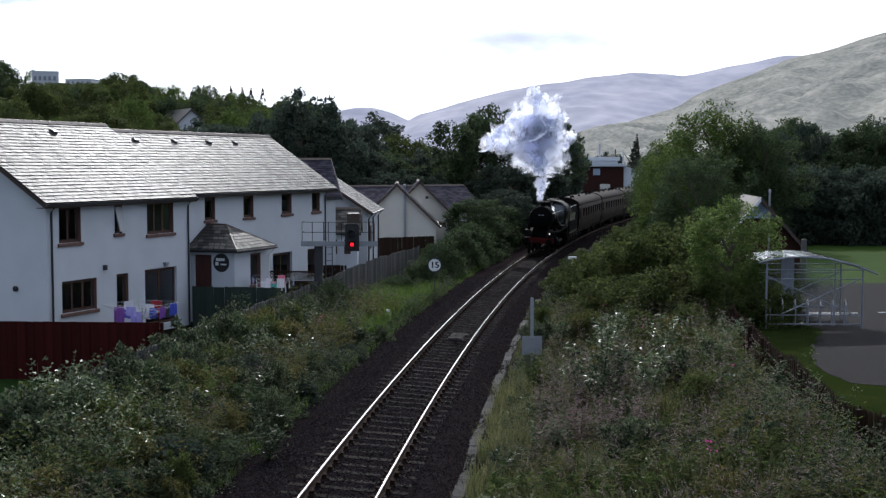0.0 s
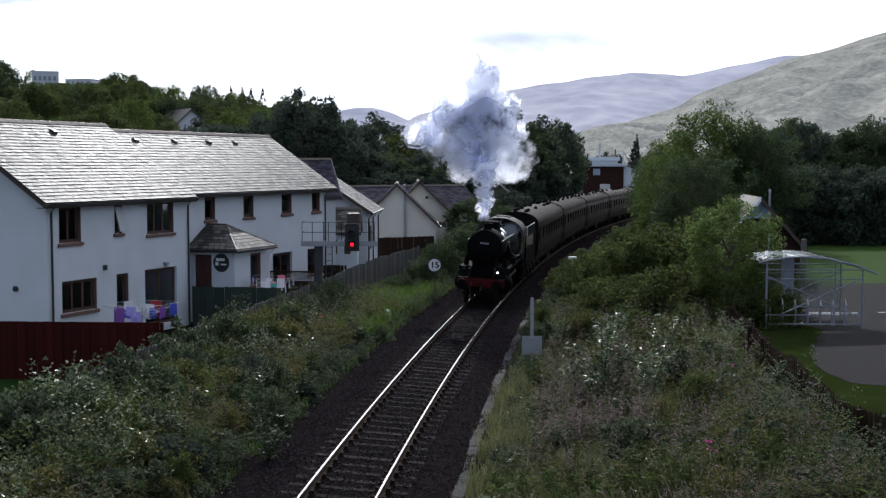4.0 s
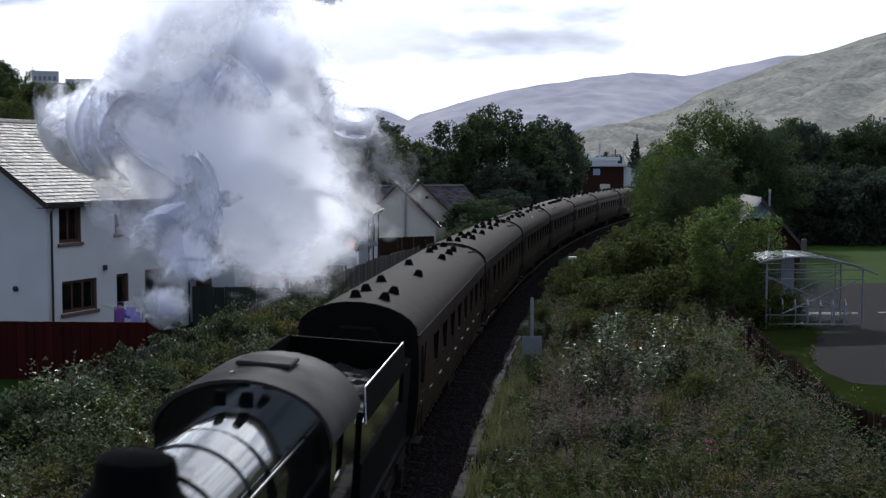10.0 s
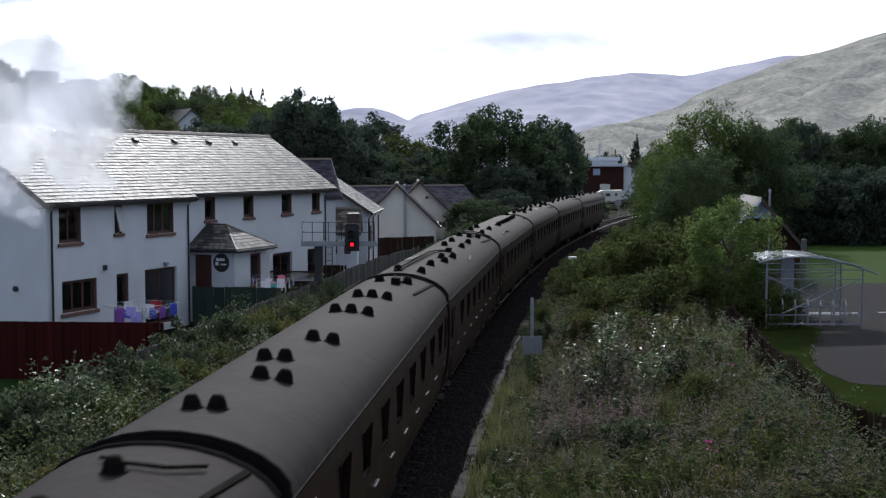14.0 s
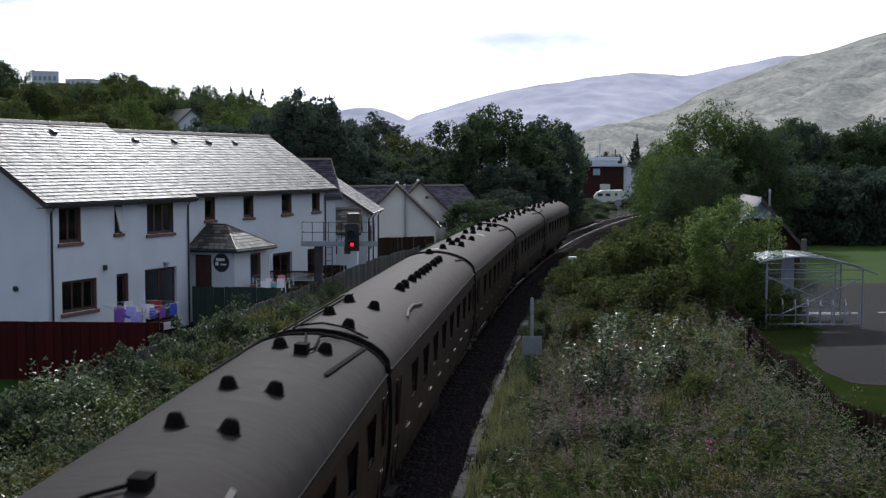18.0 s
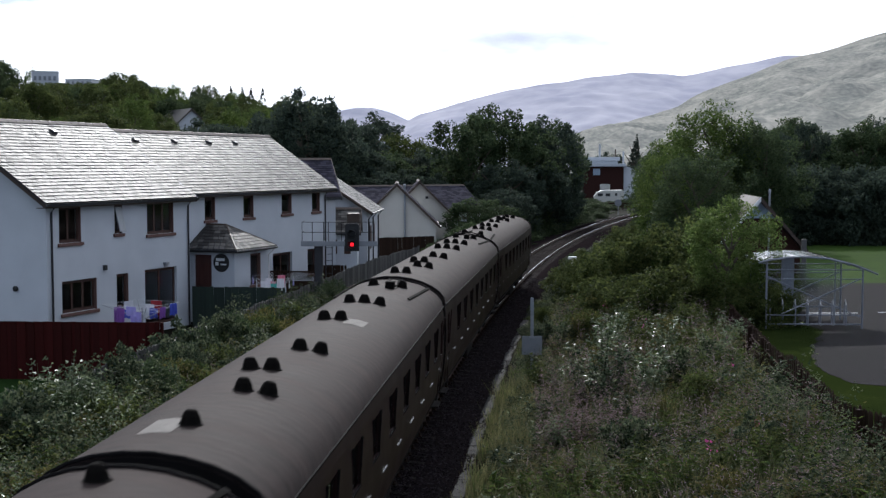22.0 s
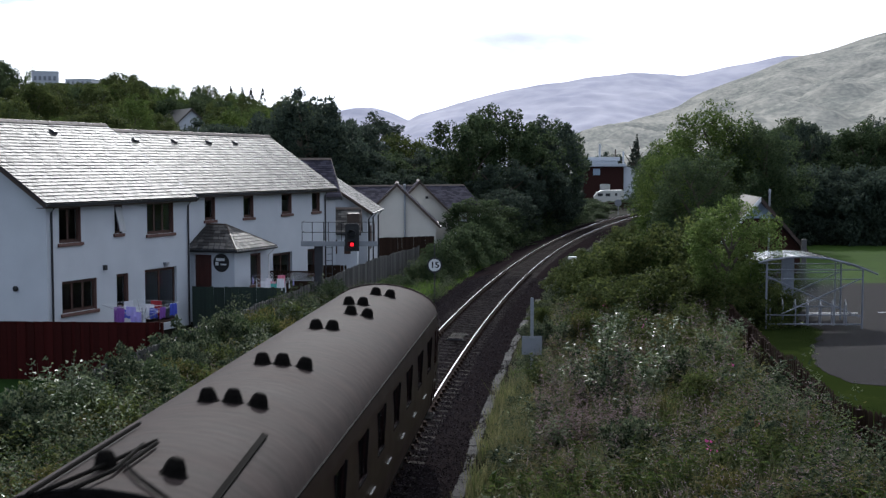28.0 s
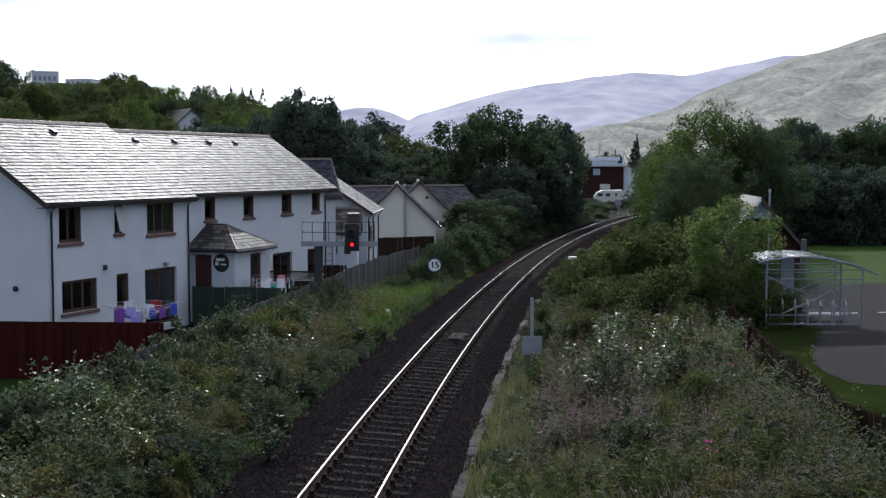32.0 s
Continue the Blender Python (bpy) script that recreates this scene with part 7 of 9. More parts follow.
for i in range(30):
    s_ = 43 + 46 * (i + edge_rng.random()) / 30
    q = on_line(s_, edge_rng.uniform(2.7, 3.6))
    plant(edge_rng.choice(["bush_weed", "bush_gloss", "bush_light"]), q.x, q.y, edge_rng.uniform(0.6, 1.1), edge_rng.uniform(0.55, 0.85), "low weedy bush leaning over the ballast", "bush", 0.0, "weed clumps", 0.1)
# scrub round the far end of the line
for (b, y, h, r) in ((0.106, 160, 1.8, 2.2), (0.112, 172, 1.8, 2.4), (0.118, 184, 1.8, 2.6), (0.110, 190, 2.0, 2.6), (0.124, 196, 1.2, 2.4), (0.135, 205, 1.2, 2.6), (0.116, 206, 1.6, 2.6), (0.148, 210, 1.6, 2.8), (0.122, 168, 1.0, 1.6)):
    plant("bush", b * y, y, h, r, "low scrub near the far bend", "bush", 0.0, "far scrub", 0.2)

# houses up on the wooded hill
for (b, y, z, w, d, hgt, yaw) in ((-0.311, 300, 25.3, 6, 6, 2.9, 15), (-0.285, 302, 24.2, 6.5, 6, 2.3, -8)):
    h = thing("hill_house", "white flat-roofed house among the trees on the hill", "house", pose(b * y, y, z, 0, 0, yaw))
    part("wall", Shape().box(-w / 2, w / 2, 0, d, -4, hgt), M["harling"], h, bevel=0.05)
    part("roof", Shape().box(-w / 2 - 0.1, w / 2 + 0.1, -0.1, d + 0.1, hgt, hgt + 0.2), M["harling"], h, bevel=0.05)
    for i in range(5):
        part("window", Shape().box(-w / 2 + 0.5 + i * w / 5.5, -w / 2 + 1.1 + i * w / 5.5, -0.08, -0.004, 0.9, 1.9), M["grey_paint"], h, bevel=0.03)
h = simple_house("hill_cottage", pose(-0.197 * 215, 215, 9.5, 0, 0, 35), 7, 9, 3.2, 6.4, "white cottage with a dark roof among the trees", -3, False, "slate")


# ---- the train ----
PITCH = 20.2


def front_of_coaches(t):
    """Where the first coach's leading end is along the line at t seconds."""
    return float(np.polyval(RUN, t))


RUN = [-6.0994305e-05, 0.0045243803, -0.068557897, -8.2093821, 101.57004]


def train_pose(s):
    """On the rails with +y the way the train runs (towards the camera)."""
    p = on_line(s, 0.05)
    return pose(p.x, p.y, 0, 0, -CANT, 180 - math.degrees(turn_on_line(s)))


def coach_section():
    """Body outline: x, z from the left sill over the roof to the right sill."""
    side = [(1.30, 1.02), (1.355, 1.45), (1.37, 1.9), (1.35, 2.5), (1.305, 2.95), (1.262, 3.18)]
    roof = []
    for i in range(1, 12):
        a = math.pi * i / 12
        roof.append((1.262 * math.cos(a) * (1 - 0.02 * math.sin(a)), 3.185 + 0.60 * math.sin(a) ** 1.03))
    return side, roof


SIDE, ROOF = coach_section()
HALF_LEN = 9.83


def dome_vent():
    return Shape().lathe([(-0.02, 0.15), (0.015, 0.15), (0.03, 0.125), (0.11, 0.105), (0.165, 0.075), (0.18, 0.05), (0.18, 0.0)], 8).mesh("roof_vent", M["vent"])


VENT = dome_vent()


def roof_height(x):
    return float(np.interp(x, sorted(q[0] for q in ROOF), [q[1] for q in sorted(ROOF)]))


def wheelset(r, gauge=0.7525, spokes=0):
    sh = Shape()
    turn = Matrix.Rotation(radians(90), 4, "Y")
    for c in (-gauge, gauge):
        m = Matrix.Translation((c, 0, 0)) @ turn
        s = 1 if c > 0 else -1
        sh.lathe([(-s * 0.075, r + 0.028), (-s * 0.045, r + 0.028), (-s * 0.040, r), (s * 0.06, r - 0.004), (s * 0.06, r - 0.07), (s * 0.02, r - 0.08), (s * 0.02, 0.12), (s * 0.08, 0.1), (s * 0.08, 0.0)], 24, m, caps=False)
        if spokes:
            for i in range(spokes):
                sh.box(-0.02, 0.025, -0.03, 0.03, 0.1, r - 0.07, Matrix.Translation((c + s * 0.035, 0, 0)) @ Matrix.Rotation(2 * math.pi * i / spokes, 4, "X"))
            sh.box(-0.03, 0.03, -0.12, 0.12, r * 0.35, r - 0.06, Matrix.Translation((c + s * 0.03, 0, 0)) @ Matrix.Rotation(math.pi, 4, "X"))
    sh.tube([(-gauge - 0.2, 0, 0), (gauge + 0.2, 0, 0)], 0.075, 10)
    return sh


COACH_WHEEL = wheelset(0.457).mesh("wheelset", M["under"], smooth=True)
ROLLING = []


def bogie(parent, y):
    b = part("bogie", Shape().box(-1.02, -0.94, -1.75, 1.75, 0.42, 0.62).box(0.94, 1.02, -1.75, 1.75, 0.42, 0.62).box(-1.0, 1.0, -0.25, 0.25, 0.45, 0.75), M["under"], parent, "dark bogie frame", at=pose(0, y, 0), bevel=0.02)
    for yy in (-1.3, 1.3):
        w = part("wheelset", COACH_WHEEL, None, b, at=pose(0, yy, 0.457))
        ROLLING.append((w, yy, 0.457, 0.457))
        for x in (-0.98, 0.98):
            part("axlebox", Shape().box(x - 0.1, x + 0.1, yy - 0.16, yy + 0.16, 0.34, 0.62), M["under"], b, bevel=0.02)
    for x in (-1.03, 1.03):
        part("spring", Shape().lathe([(0.42, 0.09), (0.75, 0.09)], 10, pose(x, 0, 0)), M["under"], b)
    return b


def coach_body():
    """Sides (with window openings) and roof as shared meshes."""
    k = HALF_LEN
    roof_line = [(1.288, 3.16)] + [(1.278, 3.185)] + [(x * 1.012, z) for x, z in ROOF] + [(-1.278, 3.185), (-1.288, 3.16)]
    v, f = [], []
    st = [-k, -k + 0.05] + [-k + 0.05 + (2 * k - 0.1) * i / 20 for i in range(1, 20)] + [k - 0.05, k]
    n = len(roof_line)
    for y in st:
        v += [(x, y, z) for x, z in roof_line]
    for i in range(len(st) - 1):
        f += [(i * n + j, i * n + j + 1, (i + 1) * n + j + 1, (i + 1) * n + j) for j in range(n - 1)]
    inner = [(x * 0.97, z - 0.04) for x, z in roof_line]
    b0 = len(v)
    for y in (-k, k):
        v += [(x, y, z) for x, z in inner]
    f += [(j, b0 + j, b0 + j + 1, j + 1) for j in range(n - 1)]
    e0 = (len(st) - 1) * n
    f += [(e0 + j, e0 + j + 1, b0 + n + j + 1, b0 + n + j) for j in range(n - 1)]
    roof = Shape().add(v, f)
    return roof


ROOF_MESH = coach_body().mesh("roof", M["coach_roof"], smooth=True)
END_MESH = Shape().prism([(x, z) for x, z in SIDE] + [(x * 0.985, z - 0.01) for x, z in ROOF] + [(-x, z) for x, z in reversed(SIDE)], -0.03, 0.03).mesh("end_wall", M["coach_end"])


def coach_side_mesh(sign, openings):
    """One side as upright strips: sill to roof, with window holes."""
    ys = sorted({-HALF_LEN, HALF_LEN, *[a for a, b, z0, z1 in openings], *[b for a, b, z0, z1 in openings]})
    zs = sorted({q[1] for q in SIDE} | {z for o in openings for z in o[2:]})
    xat = lambda z: float(np.interp(z, [q[1] for q in SIDE], [q[0] for q in SIDE]))
    sh = Shape()
    for i in range(len(ys) - 1):
        for j in range(len(zs) - 1):
            a, b, c, d = ys[i], ys[i + 1], zs[j], zs[j + 1]
            if any(o[0] <= (a + b) / 2 <= o[1] and o[2] <= (c + d) / 2 <= o[3] for o in openings):
                continue
            sh.add([(sign * xat(c), a, c), (sign * xat(c), b, c), (sign * xat(d), b, d), (sign * xat(d), a, d)], [(0, 1, 2, 3)])
            sh.add([(sign * (xat(c) - 0.05), a, c), (sign * (xat(c) - 0.05), b, c), (sign * (xat(d) - 0.05), b, d), (sign * (xat(d) - 0.05), a, d)], [(3, 2, 1, 0)])
    for a, b, c, d in openings:
        for q in ([(c, a), (c, b)], [(d, a), (d, b)], [(c, a), (d, a)], [(c, b), (d, b)]):
            (z0, y0), (z1, y1) = q
            sh.add([(sign * xat(z0), y0, z0), (sign * xat(z1), y1, z1), (sign * (xat(z1) - 0.05), y1, z1), (sign * (xat(z0) - 0.05), y0, z0)], [(0, 1, 2, 3)])
    return sh.mesh("body_side", M["coach_side"])


WINDOWS = [(-8.0 + i * 2.02, -8.0 + i * 2.02 + 0.80, 2.16, 2.82) for i in range(8)]
DOORS = [(-9.45, -8.85), (8.85, 9.45), (0.35 - 0.3, 0.35 + 0.3)]
SIDES = {sg: coach_side_mesh(sg, WINDOWS + [(a + 0.12, b - 0.12, 2.05, 2.85) for a, b in DOORS[:2]]) for sg in (1, -1)}


ROOF_SOOTY = ROOF_MESH.copy()
ROOF_SOOTY.materials[0] = M["coach_roof_sooty"]


def coach(i, vents, label, extras=()):
    c = thing("coach", label, "railway coach", None, "coaches of the train")
    for sg in (1, -1):
        sd = part("body_side", SIDES[sg], None, c, "dark maroon coach side")
        for a, b, z0, z1 in WINDOWS:
            g = part("window", Shape().box(sg * 1.29 - 0.004, sg * 1.29 + 0.004, a - 0.01, b + 0.01, z0 - 0.01, z1 + 0.01), M["glass"], sd)
            g.visible_shadow = False
            part("window_frame", Shape().box(sg * 1.335 - 0.02, sg * 1.335 + 0.015, a - 0.03, a, z0 - 0.03, z1 + 0.03).box(sg * 1.335 - 0.02, sg * 1.335 + 0.015, b, b + 0.03, z0 - 0.03, z1 + 0.03).box(sg * 1.35 - 0.02, sg * 1.35 + 0.012, a, b, z0 - 0.035, z0), M["coach_end"], sd)
        for i_ in range(8):
            part("grab_handle", Shape().box(sg * 1.38 - 0.008, sg * 1.38 + 0.014, -7.0 + i_ * 2.02, -6.5 + i_ * 2.02, 1.70, 1.712), M["bright_steel"], sd)
        for a, b in DOORS[:2]:
            part("door", Shape().box(sg * 1.36 - 0.01, sg * 1.36 + 0.018, a, a + 0.03, 1.1, 2.95).box(sg * 1.36 - 0.01, sg * 1.36 + 0.018, b - 0.03, b, 1.1, 2.95).box(sg * 1.375 - 0.01, sg * 1.375 + 0.02, a + 0.05, a + 0.12, 1.75, 1.85), M["coach_side"], sd)
            part("door_handle", Shape().box(sg * 1.39 - 0.01, sg * 1.39 + 0.02, b - 0.16, b - 0.04, 1.68, 1.72), M["bright_steel"], sd)
        part("solebar", Shape().box(sg * 1.18 - 0.06, sg * 1.18 + 0.06, -HALF_LEN, HALF_LEN, 0.82, 1.02), M["under"], c)
        for fy in (-9.5, 8.7):
            part("footboard", Shape().box(sg * 1.30 - 0.10, sg * 1.30 + 0.10, fy, fy + 0.8, 0.78, 0.82), M["under"], c)
        part("gutter_strip", Shape().box(sg * 1.29 - 0.012, sg * 1.29 + 0.025, -HALF_LEN, HALF_LEN, 3.165, 3.19), M["coach_end"], c)
    for x_ in (-1.2, 0.35):
        part("seat_row", Shape().box(x_, x_ + 0.85, -8.6, 8.6, 1.05, 2.05), M["inside"], c)
    part("floor_pan", Shape().box(-1.3, 1.3, -HALF_LEN, HALF_LEN, 1.02, 1.08), M["under"], c)
    part("roof", ROOF_SOOTY if i < 3 else ROOF_MESH, None, c, "sooty dark coach roof" if i < 3 else "dirty brown-grey coach roof")
    for y in (-1, 1):
        part("end_wall", END_MESH, None, c, at=pose(0, y * (HALF_LEN - 0.03), 0))
        part("gangway", Shape().prism([(-0.55, 1.1), (-0.55, 3.0), (-0.35, 3.3), (0.35, 3.3), (0.55, 3.0), (0.55, 1.1)], min(y * HALF_LEN, y * (HALF_LEN + 0.235)), max(y * HALF_LEN, y * (HALF_LEN + 0.235))), M["coach_end"], c, "black gangway bellows", bevel=0.03)
        rim = [(x * 1.01, z + 0.008) for x, z in [(1.265, 3.12)] + ROOF + [(-1.265, 3.12)]]
        part("roof_rim", Shape().tube([(x, y * (HALF_LEN - 0.02), z) for x, z in rim], 0.03, 6), M["coach_roof" if i == 6 and y < 0 else "coach_end"], c)
        for x in (-0.86, 0.86):
            part("buffer", Shape().lathe([(0, 0.12), (0.2, 0.10), (0.21, 0.2), (0.25, 0.2)], 14, pose(x, y * (HALF_LEN - 0.2), 1.05, -90 * y, 0, 0)), M["under"], c)
        bogie(c, y * 7.0)
    part("battery_box", Shape().box(-1.15, 1.15, -1.6, 0.4, 0.35, 0.82), M["under"], c, bevel=0.03)
    part("tank", Shape().lathe([(-0.9, 0.24), (0.9, 0.24)], 14, pose(0.6, 2.4, 0.55, 90, 0, 0)), M["under"], c)
    for along_, x in vents:
        y = HALF_LEN + 0.27 - along_
        part("roof_vent", VENT, None, c, at=pose(-x, y, roof_height(x) - 0.012, 0, math.degrees(-x * 0.45), 0))
    for nm, sh, key, lb in extras:
        part(nm, sh, M[key], c, lb)
    return c


def row(a, *xs):
    return [(a, x) for x in xs]


L, C, R = -0.30, 0.01, 0.34
PAIRS = row(1.75, L, C) + row(4.0, C, R) + row(5.6, L, C) + row(7.8, C, R) + row(11.8, L, C, R) + row(14.7, L, C, R) + row(18.4, L - 0.03, R + 0.02)
VENTS = [
    row(1.5, L, R) + row(2.9, L, R) + row(5.2, L) + row(7.5, R) + row(10.5, L) + row(13.5, R) + row(15.75, L, R) + row(17.2, L, R) + row(18.7, -0.15),
    PAIRS,
    row(1.4, L, R) + row(3.8, 0.3) + row(5.7, 0.5) + row(6.6, 0.3) + row(7.7, 0.54) + row(12.15, -0.22, 0.39) + row(14.6, -0.22, 0.39) + row(18.3, -0.29, 0.43),
    row(1.05, R) + row(2.6, L) + row(4.1, R) + row(4.85, L) + [(a, 0.35) for a in (8.1, 8.9, 10.4, 11.5, 12.5, 13.3, 14.1, 15.4, 16.3, 17.1)] + row(19.4, -0.2),
    row(1.8, -0.05) + row(4.0, C, R) + row(5.7, L, C) + row(7.7, C, R) + row(11.6, L, C) + row(14.6, L, C, R) + row(18.4, L - 0.03, R + 0.02),
    PAIRS,
    row(1.2, L, R + 0.03) + row(4.7, L + 0.05, 0.06, 0.38) + row(7.65, L + 0.06, 0.05, 0.38) + row(11.7, -0.2, 0.09) + row(14.0, 0.06, 0.38) + row(15.6, -0.23, 0.06) + row(17.7, 0.04, 0.36),
]


def pipe_on_roof(pts, r=0.022):
    """A pipe on a roof: points are (metres from the leading end, metres across)."""
    return Shape().tube([(-x, HALF_LEN + 0.27 - a, roof_height(x) + 0.05) for a, x in pts], r, 6)


def strip_on_roof(a0, x0, a1, x1, w=0.05):
    sh = Shape()
    p = [(-x0 - w, HALF_LEN + 0.27 - a0, roof_height(x0 + w) + 0.02), (-x0 + w, HALF_LEN + 0.27 - a0, roof_height(x0 - w) + 0.02), (-x1 + w, HALF_LEN + 0.27 - a1, roof_height(x1 - w) + 0.02), (-x1 - w, HALF_LEN + 0.27 - a1, roof_height(x1 + w) + 0.02)]
    return sh.add(p + [(x, y, z + 0.02) for x, y, z in p], [(3, 2, 1, 0), (4, 5, 6, 7), (0, 1, 5, 4), (1, 2, 6, 5), (2, 3, 7, 6), (3, 0, 4, 7)])


def patch_on_roof(a0, a1, x0, x1):
    sh = Shape()
    n = 4
    v = []
    for i in range(n + 1):
        x = x0 + (x1 - x0) * i / n
        v += [(-x, HALF_LEN + 0.27 - a0, roof_height(x) + 0.006), (-x, HALF_LEN + 0.27 - a1, roof_height(x) + 0.006)]
    sh.add(v, [(2 * i, 2 * i + 1, 2 * i + 3, 2 * i + 2) for i in range(n)])
    return sh


def end_gear():
    """The filler box, its bent pipes and the grab rail at a coach's far end."""
    return [("filler_box", Shape().box(-0.24, -0.04, HALF_LEN + 0.27 - 18.0, HALF_LEN + 0.27 - 17.7, roof_height(0.14) - 0.03, roof_height(0.14) + 0.16), "vent", "black filler box on the roof"),
            ("roof_pipe", pipe_on_roof([(17.8, 0.10), (18.5, 0.08), (19.35, -0.06), (19.55, -0.12), (19.6, -0.42)]), "vent", "black bent pipe"),
            ("roof_pipe", pipe_on_roof([(17.85, 0.22), (18.2, 0.28), (19.4, 0.16), (19.6, 0.24), (19.65, 0.5)]), "vent", "black bent pipe"),
            ("roof_rail", pipe_on_roof([(16.6, -0.98), (19.9, -0.98)]), "vent", "black grab rail"),
            ("roof_strip", strip_on_roof(16.6, 0.74, 19.8, 0.88, 0.03), "vent", "dark strip on the roof")]


EXTRAS = [[("roof_strip", strip_on_roof(18.4, 0.78, 19.8, 0.92, 0.03), "vent", ""), ("roof_pipe", pipe_on_roof([(19.2, -0.45), (18.9, -0.1), (18.9, 0.3), (19.3, 0.6)]), "vent", "")], end_gear(), [], [], [], end_gear(), []]
EXTRAS[2] = end_gear() + [("roof_pipe", pipe_on_roof([(1.0, -0.33), (8.3, -0.30), (9.0, -0.08), (9.6, 0.20)]), "vent", "black pipe along the roof"), ("roof_pipe", pipe_on_roof([(1.0, -0.18), (7.7, -0.12), (8.7, 0.12), (9.1, 0.42)]), "vent", "black pipe along the roof"),
             ("roof_hatch", strip_on_roof(5.6, -0.62, 7.0, -0.62, 0.16), "dull_metal", "pale roof hatch"), ("roof_strip", strip_on_roof(9.1, 0.98, 10.3, 0.9, 0.03), "dull_metal", ""), ("pipe_joint", Shape().box(-0.30, -0.12, HALF_LEN + 0.27 - 9.7, HALF_LEN + 0.27 - 9.4, roof_height(0.2), roof_height(0.2) + 0.13), "vent", "")]
EXTRAS[3] = [("roof_pipe", pipe_on_roof([(0.3, -0.68), (6.2, -0.66)]), "vent", "black pipe along the roof"), ("roof_pipe", pipe_on_roof([(0.3, -0.52), (3.5, -0.50), (6.2, -0.46)]), "vent", "black pipe along the roof"), ("roof_pipe", pipe_on_roof([(0.8, -0.6), (0.9, -0.1), (0.7, 0.35), (0.45, 0.8)]), "vent", ""),
             ("roof_strip", pipe_on_roof([(4.6, 1.0), (5.3, 0.92), (6.2, 0.90), (7.2, 1.0)], 0.03), "dull_metal", "pale curved strip"), ("roof_strip", strip_on_roof(18.6, 0.75, 20.0, 0.9, 0.03), "vent", "")]
EXTRAS[4] = end_gear() + [("roof_patch", patch_on_roof(1.3, 2.1, -0.52, -0.14), "patch", "bare pale patch on the roof"), ("roof_patch", patch_on_roof(11.1, 11.8, 0.12, 0.52), "patch", "bare pale patch on the roof")]
EXTRAS[6] = [("roof_pipe", pipe_on_roof([(0.1, -0.55), (0.6, -0.40), (1.1, -0.28), (2.2, -0.12)]), "vent", "black bent pipe on the roof"), ("roof_pipe", pipe_on_roof([(0.3, 0.62), (0.7, 0.2), (1.1, -0.08), (2.1, -0.08)]), "vent", "black bent pipe on the roof"), ("roof_pipe", pipe_on_roof([(0.2, -0.66), (3.3, -0.66)]), "vent", ""), ("roof_pipe", pipe_on_roof([(0.2, -0.25), (0.9, -0.12), (2.0, -0.2)]), "vent", ""), ("roof_strip", strip_on_roof(0.3, 0.9, 3.5, 0.75, 0.03), "vent", "dark strip on the roof")]
COACHES = [coach(i, VENTS[i], "dark maroon railway coach, dirty brown roof" + (" at the tail" if i == 6 else " with roof vents" if i == 3 else " with bare patch" if i == 4 else ""), EXTRAS[i]) for i in range(7)]


